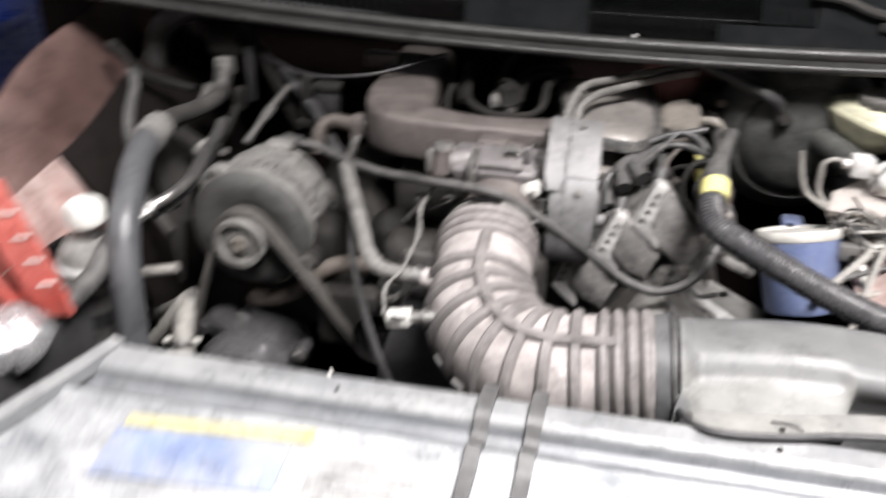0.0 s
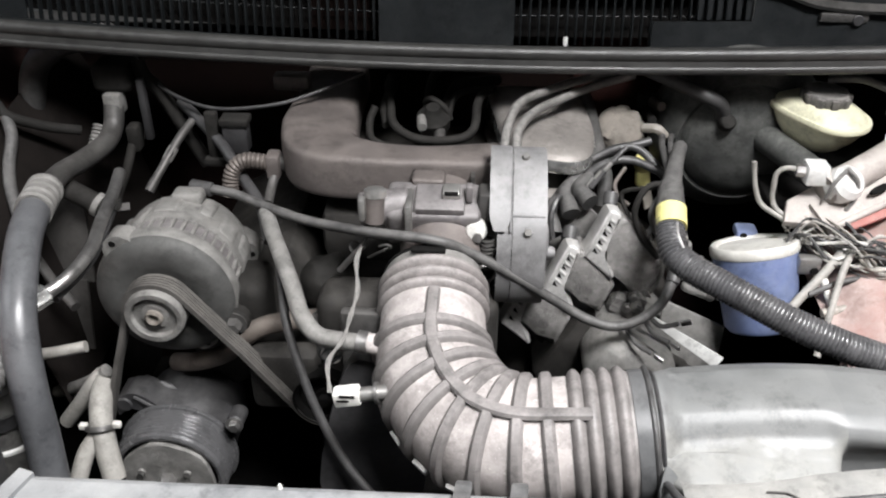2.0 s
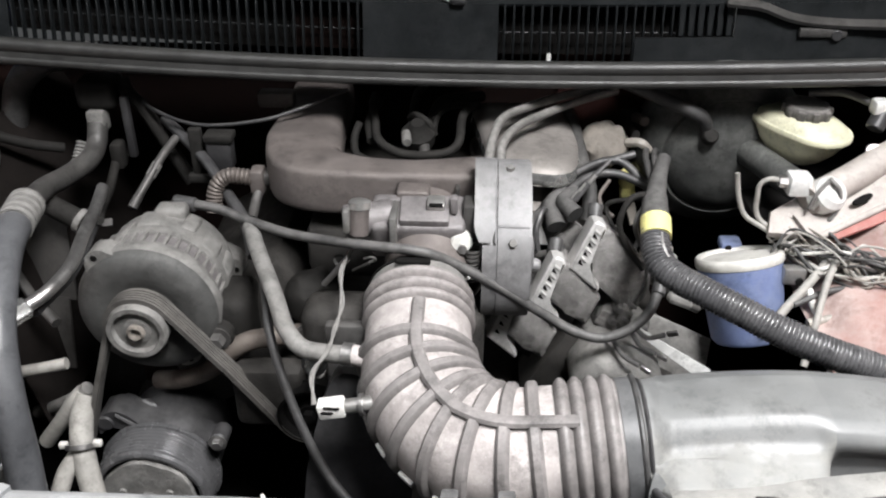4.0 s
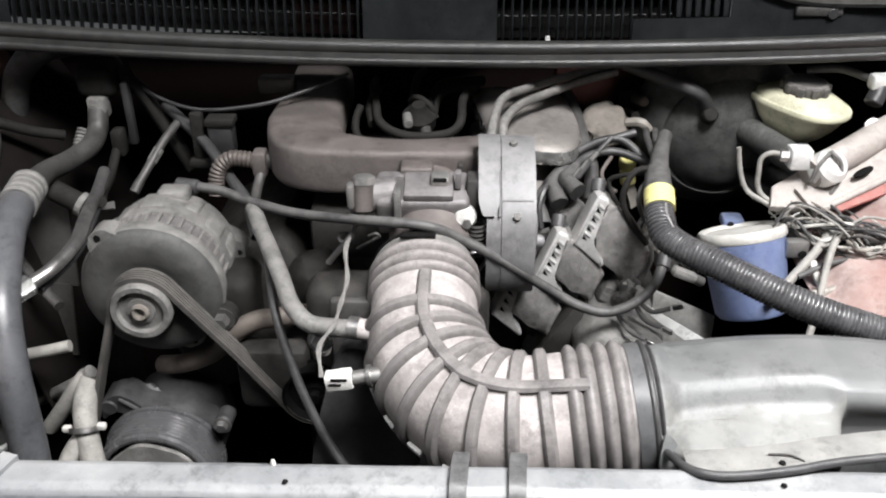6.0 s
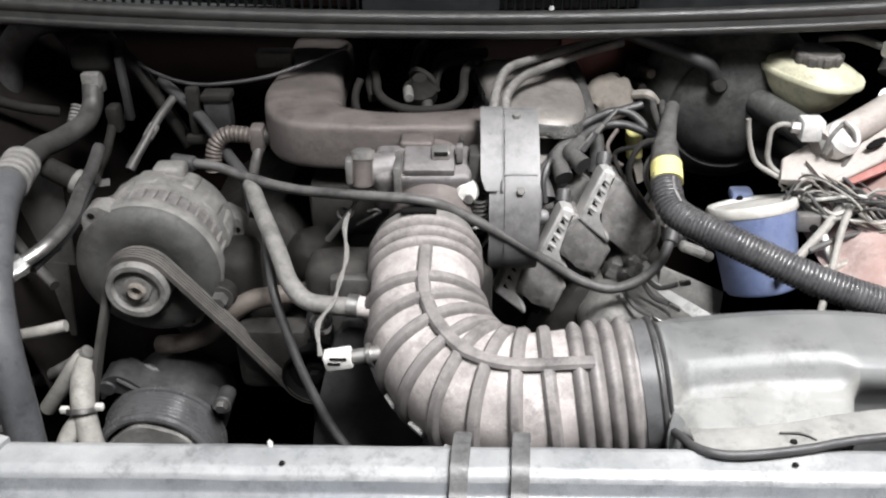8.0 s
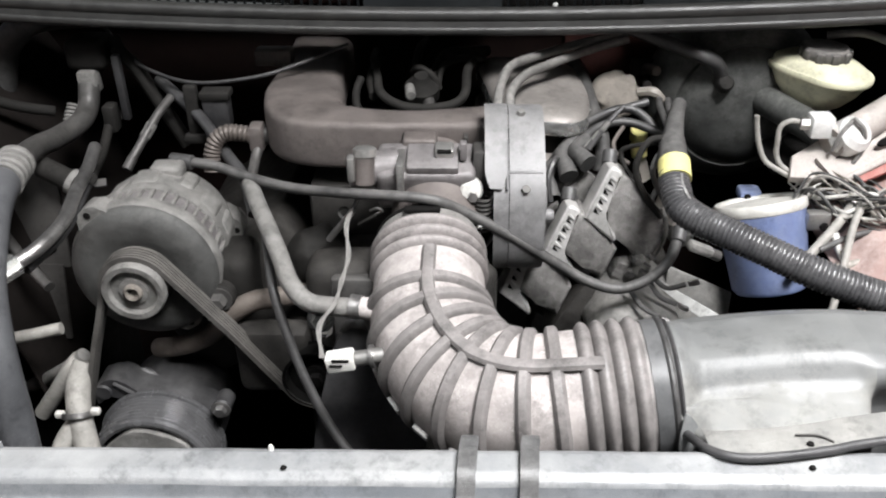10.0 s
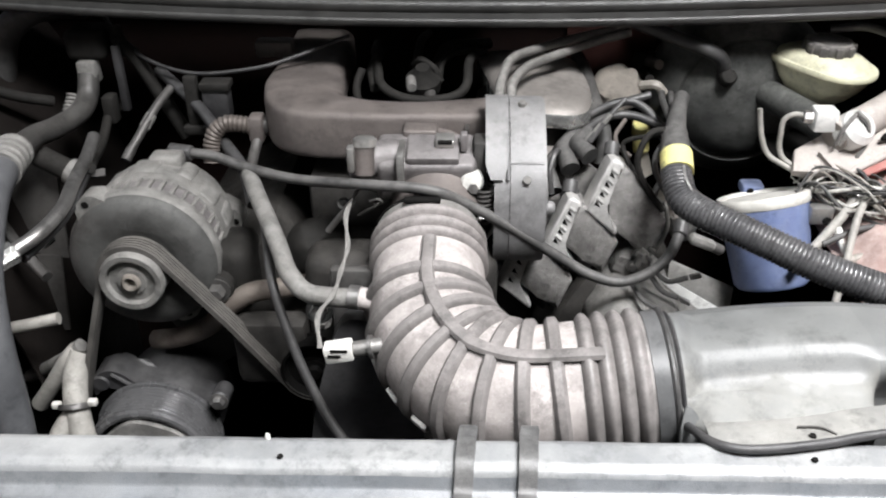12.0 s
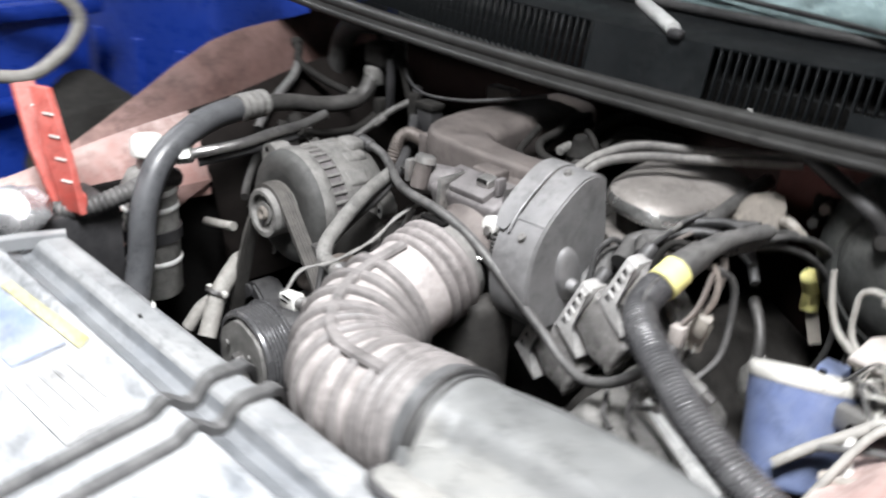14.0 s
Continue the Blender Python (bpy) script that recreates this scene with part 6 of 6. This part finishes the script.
# ---- driver's side ----


def build_canister():
    c = V((0.2485, 0.852, 0.7945))
    CX = V((-0.17, 0.38, 0.91)).normalized()
    t = thing("blue_canister", (c.x, c.y, 0.735), "blue plastic canister with a pale dusty lid and mounting ears", "canister")
    part("cup", lathe([(0, 0.731), (0.0315, 0.731), (0.0345, 0.735), (0.0395, 0.798), (0.0405, 0.812)], c - CX * 0.80, CX, 48), M_BLUE, t)
    part("lid", lathe([(0.0407, 0.806), (0.0418, 0.808), (0.0418, 0.814), (0.040, 0.8165), (0.036, 0.816), (0.034, 0.8135), (0.012, 0.815), (0.0, 0.815)], c - CX * 0.80, CX, 48), M_ZINCD, t, "pale dusty lid")
    part("ear", box(c + CX * 0.014 + V((0.004, 0.044, -0.012)), (0.022, 0.020, 0.011), 0.004), M_BLUE, t)
    part("ear_hole", rod(c + CX * 0.014 + V((0.0, 0.0325, -0.0115)), c + CX * 0.014 + V((0.0, 0.0345, -0.0115)), 0.0034, 12), M_DARK, t)
    part("clip", box((c.x + 0.043, c.y - 0.020, 0.803), (0.022, 0.012, 0.018), 0.003), M_CLEAN, t, "metal clip on the side")
    part("clip_hole", rod((c.x + 0.047, c.y - 0.0295, 0.80), (c.x + 0.047, c.y - 0.0265, 0.80), 0.004, 12), M_DARK, t)


build_canister()


def build_brake():
    b = thing("brake_booster", (0.24, 1.05, 0.77), "dark round brake booster against the firewall", "brake booster")
    part("shell", lathe([(0, 0.004), (0.02, 0.005), (0.045, 0.010), (0.062, 0.018), (0.066, 0.024), (0.070, 0.022), (0.084, 0.030), (0.093, 0.042), (0.096, 0.055), (0.096, 0.062), (0.09, 0.085), (0.0, 0.09)], (0.262, 0.985, 0.842), (0, 1, 0.05), 48), M_BOOST, b)
    part("hose_elbow", hose([(0.14, 1.02, 0.925), (0.185, 1.0, 0.912), (0.212, 0.985, 0.905), (0.228, 0.988, 0.893), (0.236, 1.0, 0.868)], 0.0075, 14), M_RUBBER, b)
    part("valve", lathe([(0, 0), (0.007, 0), (0.009, 0.003), (0.009, 0.010), (0.007, 0.013), (0, 0.014)], (0.236, 0.992, 0.872), (0, -0.8, 0.6), 20), M_BLOCK, b)
    m = thing("master_cylinder", (0.30, 0.93, 0.86), "dirty alloy master cylinder carrying a cream reservoir", "master cylinder")
    part("cylinder", rod((0.280, 1.00, 0.856), (0.325, 0.895, 0.850), 0.015, 24), M_BOOST, m)
    part("nose", rod((0.322, 0.90, 0.850), (0.329, 0.884, 0.849), 0.012, 20), M_BLOCK, m)
    r = thing("fluid_reservoir", (0.331, 0.983, 0.854), "cream plastic brake fluid reservoir with a dark cap", "reservoir")
    u, v = V((0.66, -0.75, -0.06)).normalized(), V((0.75, 0.66, 0.0)).normalized()
    w = u.cross(v)
    w = w if w.z > 0 else -w
    v = w.cross(u)
    o = V((0.3265, 0.983, 0.8865))
    out = [(x * 0.78, y * 0.97) for x, y in round_outline([(-0.060, -0.016), (-0.035, -0.031), (0.025, -0.034), (0.054, -0.022), (0.064, 0.0), (0.054, 0.022), (0.025, 0.034), (-0.035, 0.031), (-0.060, 0.016), (-0.066, 0.0)], 4)]

    def bowl(levels):
        return loft([[o + u * (x * s + d) + v * (y * s) + w * n for x, y in out] for n, s, d in levels])

    part("bowl", bowl([(-0.030, 0.45, 0.0), (-0.024, 0.62, 0.0), (-0.012, 0.84, 0.0), (-0.002, 0.95, 0.0), (0.004, 0.98, 0.0)]), M_CREAM, r)
    part("rim", bowl([(0.002, 0.98, 0.0), (0.003, 1.05, 0.0), (0.0045, 1.07, 0.0), (0.008, 1.07, 0.0), (0.0095, 1.05, 0.0), (0.010, 0.98, 0.0)]), M_CREAM, r)
    part("shoulder", bowl([(0.009, 0.99, 0.0), (0.013, 0.93, -0.001), (0.017, 0.80, -0.002), (0.019, 0.60, -0.003)]), M_CREAM, r)
    co = o + w * 0.017 + v * 0.003
    k = part("cap", lathe([(0.0215, 0), (0.0228, 0.002), (0.0228, 0.010), (0.0218, 0.012), (0.0195, 0.013), (0.0175, 0.012), (0.0, 0.0125)], co, w, 36), M_CAPD, r, "dark dusty screw cap")
    for j in range(10):
        a = 2 * math.pi * j / 10
        d = u * math.cos(a) + v * math.sin(a)
        part("grip", box(co + w * 0.0062 + d * 0.0233, (0.004, 0.0080, 0.0105), 0.0014, (d, w.cross(d), w)), M_CAPD, k)
    q = thing("brake_valve", (0.30, 0.87, 0.84), "bright metal brake valve with bent brake lines", "brake valve")
    part("block", box((0.2955, 0.880, 0.8755), (0.021, 0.02, 0.021), 0.003), M_ZINC, q)
    part("body", lathe([(0, 0), (0.014, 0), (0.017, 0.003), (0.017, 0.018), (0.012, 0.024), (0, 0.024)], (0.318, 0.880, 0.860), (0.3, -0.6, 0.6), 28), M_ZINC, q)
    part("nut", rod((0.277, 0.881, 0.877), (0.287, 0.880, 0.877), 0.006, 6), M_STEEL, q)
    part("line", hose([(0.280, 0.881, 0.8775), (0.2685, 0.881, 0.879), (0.2605, 0.881, 0.873), (0.2600, 0.880, 0.860), (0.2615, 0.879, 0.845), (0.27, 0.874, 0.834), (0.30, 0.86, 0.822), (0.36, 0.835, 0.81)], 0.0025, 10), M_PALE, q)
    part("line", hose([(0.2375, 0.882, 0.884), (0.2395, 0.881, 0.872), (0.244, 0.880, 0.855), (0.252, 0.879, 0.840), (0.268, 0.873, 0.831), (0.30, 0.857, 0.818), (0.36, 0.832, 0.805)], 0.0025, 10), M_PALE, q)
    part("loop", hose([(0.318, 0.866, 0.888), (0.328, 0.862, 0.878), (0.331, 0.862, 0.860), (0.325, 0.862, 0.845)], 0.0020, 8), M_CABLE, q)
    part("loop", hose([(0.318, 0.866, 0.886), (0.308, 0.862, 0.874), (0.304, 0.862, 0.858)], 0.0020, 8), M_CABLE, q)
    part("stand", prism([(-0.03, -0.012), (0.0, -0.022), (0.032, -0.012), (0.045, 0.014), (0.012, 0.022), (-0.022, 0.010)], (0.298, 0.876, 0.838), (0.96, 0.1, 0.2), (-0.1, 0.86, 0.5), (-0.1, -0.45, 0.88), 0.008, 0.002), M_PALED, q, "pale dusty mounting plate")


build_brake()


def build_tangle():
    random.seed(7)
    for k in range(40):
        a = V((0.27 + 0.03 * random.random(), 0.845 + 0.03 * random.random(), 0.812 + 0.01 * random.random()))
        pts = [a]
        for j in range(4):
            pts.append(V((0.283 + 0.026 * j + 0.03 * random.random(), 0.858 - 0.020 * j + random.uniform(-0.022, 0.022), 0.817 + random.uniform(-0.014, 0.022))))
        m = (M_RUBBERD, M_PALE, M_RUBBER, M_WIRE_T, M_ZINCD)[k % 5]
        single("harness_wire", hose(pts, random.choice((0.0008, 0.0011, 0.0013, 0.0017)), 8, 8), m, "thin wire in the tangled harness beside the canister", "wire", "tangled harness")
    for pts, r, m, lab in (([(0.325, 0.835, 0.825), (0.300, 0.815, 0.803), (0.278, 0.80, 0.785), (0.262, 0.79, 0.768)], 0.0044, M_PALE, "pale plastic-sheathed cable beside the blue canister"),
                           ([(0.300, 0.812, 0.80), (0.306, 0.80, 0.785), (0.318, 0.79, 0.772)], 0.0038, M_WHITE, "pale plastic-sheathed cable beside the blue canister"),
                           ([(0.285, 0.80, 0.79), (0.32, 0.81, 0.80), (0.36, 0.815, 0.803), (0.42, 0.82, 0.805)], 0.003, M_RUBBERD, "dusty black cable along the fender"),
                           ([(0.295, 0.785, 0.78), (0.33, 0.79, 0.785), (0.37, 0.79, 0.782), (0.42, 0.78, 0.775)], 0.0042, M_WIRE_T, "tan cable along the fender"),
                           ([(0.325, 0.825, 0.823), (0.312, 0.805, 0.81), (0.30, 0.78, 0.78), (0.29, 0.76, 0.75)], 0.0034, M_PALE, "pale cable drop beside the canister")):
        single("cable", hose(pts, r, 10), m, lab, "cable")
    t = thing("harness_clip", (0.325, 0.835, 0.82), "bright metal clip tying the harness", "clip")
    part("band", lathe([(0.006, 0), (0.0075, 0), (0.0075, 0.006), (0.006, 0.006), (0.006, 0)], (0.322, 0.833, 0.822), (-0.7, -0.5, -0.4), 18), M_BRIGHT, t)
    part("tongue", box((0.33, 0.84, 0.828), (0.02, 0.006, 0.004), 0.001), M_BRIGHT, t)
    single("red_hose", hose([(0.33, 0.73, 0.755), (0.36, 0.745, 0.775), (0.40, 0.745, 0.782), (0.46, 0.73, 0.78)], 0.016, 16), M_RED, "dusty red hose beside the fender", "hose")
    for x in (0.283, 0.312):
        single("wire_end", hose([(x, 0.70, 0.79), (x + 0.003, 0.705, 0.80), (x + 0.008, 0.70, 0.79)], 0.002, 8), M_WHITE, "short pale wire end behind the duct", "wire", "wire ends")


build_tangle()


def build_clutter():
    c = thing("grey_connector", (0.184, 0.80, 0.81), "tan plastic wire connector beside the module", "connector")
    part("shell", box((0.166, 0.835, 0.822), (0.014, 0.012, 0.020), 0.003, (V((0.9, 0.2, -0.3)), V((-0.2, 0.97, 0.1)), V((0.3, -0.1, 0.95)))), M_WIRE_T, c)
    part("lead", hose([(0.167, 0.836, 0.832), (0.170, 0.842, 0.845), (0.166, 0.848, 0.858), (0.158, 0.850, 0.868)], 0.0028, 8), M_RUST, c)
    c = thing("cream_connector", (0.160, 0.81, 0.81), "dirty cream plastic wire connector beside the module", "connector")
    part("shell", box((0.160, 0.812, 0.818), (0.012, 0.010, 0.018), 0.002), M_PALED, c)
    part("lead", hose([(0.161, 0.813, 0.827), (0.166, 0.825, 0.842), (0.165, 0.84, 0.865)], 0.0025, 8), M_COPPER, c)
    s = thing("grey_lug", (0.205, 0.82, 0.775), "pale grey cable lug behind the loom", "lug")
    part("shell", box((0.182, 0.806, 0.788), (0.026, 0.012, 0.010), 0.004, (V((0.9, 0.1, -0.42)), V((-0.1, 0.99, 0.0)), V((0.42, 0.0, 0.9)))), M_ALT, s)
    part("tip", rod((0.192, 0.807, 0.783), (0.201, 0.808, 0.778), 0.005, 12), M_GREY, s)
    for k, (a, d) in enumerate((((0.143, 0.765, 0.742), (0.012, -0.008, -0.004)), ((0.158, 0.770, 0.752), (0.010, -0.010, 0.0)), ((0.166, 0.778, 0.768), (0.012, -0.004, 0.006)))):
        f = thing("wire_terminal", V(a), "bright spade terminal on a short wire", "terminal", "spade terminals")
        part("blade", box(V(a) + V(d) * 0.5, (0.010, 0.006, 0.0025), 0.0006, (V(d).normalized(), V((0.4, 0.8, 0.3)).cross(V(d)).normalized(), V(d).cross(V((0.4, 0.8, 0.3)).cross(V(d))).normalized())), M_STEEL, f)
        part("lead", hose([V(a), V(a) - V(d) * 1.2, V(a) - V(d) * 2.0 + V((0, 0.01, 0.006))], 0.0024, 8), M_RUBBERD, f)
    g = thing("firewall_fitting", (0.165, 1.05, 0.86), "small copper and steel fittings on the firewall", "fitting")
    part("nub", rod((0.166, 1.04, 0.875), (0.172, 1.015, 0.880), 0.0055, 12), M_COPPER, g, "copper-coloured nub")
    part("nub", rod((0.160, 1.04, 0.862), (0.164, 1.015, 0.864), 0.005, 12), M_GREY, g)
    part("plate", box((0.165, 1.045, 0.868), (0.03, 0.006, 0.03), 0.002), M_BLOCK, g)
    single("firewall_patch", sheet(lambda a, b: (0.085 + 0.12 * a, 1.112 + 0.003 * noise.noise(V((a * 6, b * 5, 0))), 0.80 + 0.125 * b), 12, 12, 0.003), M_REDD, "firewall patch painted a lighter red, as if lit", "firewall", kind="structure")
    y = thing("yellow_clip", (0.175, 1.05, 0.73), "tan bracket holding a yellow plug", "bracket")
    part("arm", strip(spline([(0.169, 1.05, 0.772), (0.176, 1.048, 0.755), (0.182, 1.05, 0.735)], 5), 0.012, 0.003, (0.3, 0.2, 0.9)), M_WIRE_T, y)
    j = thing("fender_junction", (0.40, 0.93, 0.90), "bright bolt and dark cable ends by the fender", "junction")
    part("block", box((0.392, 0.955, 0.925), (0.022, 0.018, 0.016), 0.004), M_ZINC, j)
    part("boot", rod((0.384, 0.945, 0.905), (0.394, 0.955, 0.922), 0.009, 14), M_BLACK, j)
    part("bolt", bolt((0.383, 0.930, 0.888), (-0.3, -0.7, 0.6), 0.005, 0.005), M_STEEL, j)
    part("bolt", bolt((0.366, 0.915, 0.880), (-0.3, -0.7, 0.6), 0.004, 0.004), M_STEEL, j)
    part("cable", hose([(0.33, 0.99, 0.925), (0.36, 0.98, 0.93), (0.385, 0.965, 0.925)], 0.004, 10), M_RUBBERD, j)
    for pts, r in (([(-0.135, 0.985, 0.885), (-0.140, 0.975, 0.872), (-0.136, 0.955, 0.862), (-0.118, 0.945, 0.858), (-0.10, 0.943, 0.857)], 0.0042),
                   ([(-0.083, 1.0, 0.885), (-0.075, 0.99, 0.893), (-0.062, 0.985, 0.886), (-0.055, 0.985, 0.872)], 0.0036),
                   ([(-0.058, 0.99, 0.87), (-0.052, 1.005, 0.888), (-0.035, 1.015, 0.894), (-0.012, 1.02, 0.892)], 0.0036)):
        single("vacuum_line", hose(pts, r, 10), M_BLOCK, "thin dusty vacuum line inside the plenum opening", "hose", "vacuum lines")
    single("clamp_wire", hose([(-0.010, 0.79, 0.80), (-0.004, 0.785, 0.815), (-0.008, 0.775, 0.827), (-0.018, 0.77, 0.83)], 0.0018, 8), M_STEEL, "bent bright wire clip beside the hose clamp", "wire")


build_clutter()


def build_small_parts():
    # pale sleeves that stand in for highlights on the ignition leads
    for a in ((0.084, 0.885, 0.850), (0.091, 0.886, 0.858), (0.099, 0.887, 0.867)):
        a = V(a)
        f = thing("wire_glint", a - V((0, 0, 0.004)), "pale sleeve standing in for a highlight on an ignition lead", "sleeve", "wire sleeves")
        part("tube", rod(a, a + V((0.006, 0.0025, 0.008)), 0.0026, 10), M_ALT, f)
        part("lead", hose([a + V((-0.012, -0.006, -0.016)), a, a + V((0.007, 0.003, 0.009)), a + V((0.020, 0.012, 0.020))], 0.0022, 8), M_RUBBER, f)
    c = thing("comb_connector", (0.07, 0.86, 0.80), "black ribbed connector behind the coils", "connector")
    part("body", box((0.069, 0.862, 0.806), (0.018, 0.012, 0.010), 0.002), M_BLACK, c)
    for k in range(5):
        part("rib", box((0.0625 + 0.0032 * k, 0.858, 0.8105), (0.0014, 0.012, 0.006), 0.0004), M_RUBBERD, c)
    # wires between the loom and the module
    for pts, r, m in (([(0.150, 0.838, 0.882), (0.130, 0.832, 0.880), (0.121, 0.826, 0.857), (0.131, 0.826, 0.832), (0.148, 0.824, 0.810)], 0.003, M_BLOCK),
                      ([(0.152, 0.836, 0.878), (0.140, 0.830, 0.868), (0.136, 0.826, 0.855), (0.142, 0.826, 0.838), (0.152, 0.824, 0.822)], 0.0026, M_RUBBERD),
                      ([(0.150, 0.840, 0.876), (0.128, 0.845, 0.872), (0.112, 0.852, 0.862), (0.118, 0.842, 0.846), (0.130, 0.832, 0.836)], 0.0022, M_BLOCK),
                      ([(0.118, 0.885, 0.872), (0.108, 0.872, 0.862), (0.110, 0.860, 0.855), (0.120, 0.852, 0.850)], 0.002, M_COPPER),
                      ([(0.060, 0.880, 0.840), (0.054, 0.865, 0.848), (0.048, 0.852, 0.835), (0.050, 0.845, 0.815)], 0.0028, M_RUBBER)):
        single("module_wire", hose(pts, r, 8), m, "dark wire between the loom and the module", "wire", "module wires")
    # passenger's side: stub pipe with its clip, bundle and strap by the firewall
    p = thing("pipe_stub", (-0.40, 0.86, 0.82), "short grey pipe with a bent clip behind the alternator", "pipe")
    part("pipe", rod((-0.428, 0.865, 0.842), (-0.390, 0.858, 0.824), 0.0105, 18), M_BLOCK, p)
    part("ring", lathe([(0.0105, 0), (0.0125, 0), (0.0125, 0.006), (0.0105, 0.006), (0.0105, 0)], (-0.400, 0.860, 0.829), (0.9, -0.17, -0.43), 20), M_ALT, p)
    part("clip", strip(spline([(-0.394, 0.855, 0.828), (-0.385, 0.852, 0.836), (-0.376, 0.852, 0.830), (-0.364, 0.855, 0.830)], 5), 0.008, 0.002, (0, 0.8, 0.5)), M_GREY, p)
    single("taped_loom", hose([(-0.392, 1.005, 0.922), (-0.386, 1.0, 0.908), (-0.372, 0.998, 0.893), (-0.356, 0.995, 0.864), (-0.340, 0.99, 0.836), (-0.325, 0.985, 0.81)], 0.0075, 12), M_BLOCK, "dark taped loom running down the firewall", "loom")
    single("ground_strap", strip(spline([(-0.386, 0.990, 0.915), (-0.3855, 0.988, 0.890), (-0.386, 0.987, 0.865), (-0.389, 0.985, 0.840)], 6), 0.007, 0.0025, (1, 0.2, 0)), M_BLOCK, "flat grey ground strap by the firewall", "strap")
    # bits round the throttle's clamp
    k = thing("linkage_clip", (-0.11, 0.79, 0.81), "small bright linkage clip beside the hose clamp", "clip")
    part("bar", rod((-0.122, 0.796, 0.818), (-0.106, 0.794, 0.828), 0.0016, 8), M_GREY, k)
    part("loop", hose([(-0.106, 0.794, 0.829), (-0.100, 0.790, 0.834), (-0.103, 0.786, 0.839), (-0.110, 0.788, 0.836)], 0.0012, 8), M_ALT, k)
    part("eye", lathe([(0.003, 0), (0.0055, 0), (0.0055, 0.002), (0.003, 0.002), (0.003, 0)], (-0.134, 0.797, 0.829), (0.2, -0.8, 0.5), 16), M_GREY, k)
    single("hose_bolt", bolt((-0.172, 0.79, 0.751), (0, -0.9, 0.4), 0.0045, 0.005), M_ALT, "worn bolt behind the heater pipe", "bolt")
    single("hose_bolt", bolt((-0.183, 0.775, 0.713), (0, -0.9, 0.4), 0.0065, 0.006), M_CLEAN, "worn bolt behind the heater pipe", "bolt")

    t = thing("tan_plug", (0.165, 0.835, 0.80), "tan plastic multi-pin plug behind the loom", "connector")
    part("shell", box((0.158, 0.846, 0.806), (0.020, 0.018, 0.024), 0.003, (V((0.9, 0.3, -0.2)), V((-0.3, 0.95, 0.0)), V((0.2, 0.06, 0.97)))), M_WIRE_T, t)
    part("collar", box((0.159, 0.848, 0.821), (0.016, 0.014, 0.008), 0.002, (V((0.9, 0.3, -0.2)), V((-0.3, 0.95, 0.0)), V((0.2, 0.06, 0.97)))), M_PALED, t)
    part("lead", hose([(0.160, 0.850, 0.825), (0.163, 0.857, 0.842), (0.163, 0.862, 0.858), (0.158, 0.868, 0.868)], 0.003, 8), M_COPPER, t)
    for k in range(3):
        part("pin", box((0.150 + 0.006 * k, 0.836 + 0.002 * k, 0.7985), (0.003, 0.004, 0.010), 0.0008), M_ZINCD, t)
    c = thing("vacuum_valve", (0.19, 0.905, 0.74), "grey plastic vacuum valve beside the canister", "valve")
    part("barrel", lathe([(0, 0), (0.011, 0), (0.013, 0.003), (0.013, 0.024), (0.009, 0.030), (0.006, 0.042), (0, 0.042)], (0.190, 0.905, 0.740), (0.05, -0.2, 1), 24), M_ALT, c)
    part("arm", hose([(0.191, 0.898, 0.778), (0.186, 0.905, 0.795), (0.176, 0.915, 0.808), (0.165, 0.925, 0.815)], 0.005, 10), M_GREY, c)
    part("nipple", rod((0.196, 0.900, 0.758), (0.212, 0.894, 0.764), 0.004, 10), M_ALT, c)


build_small_parts()
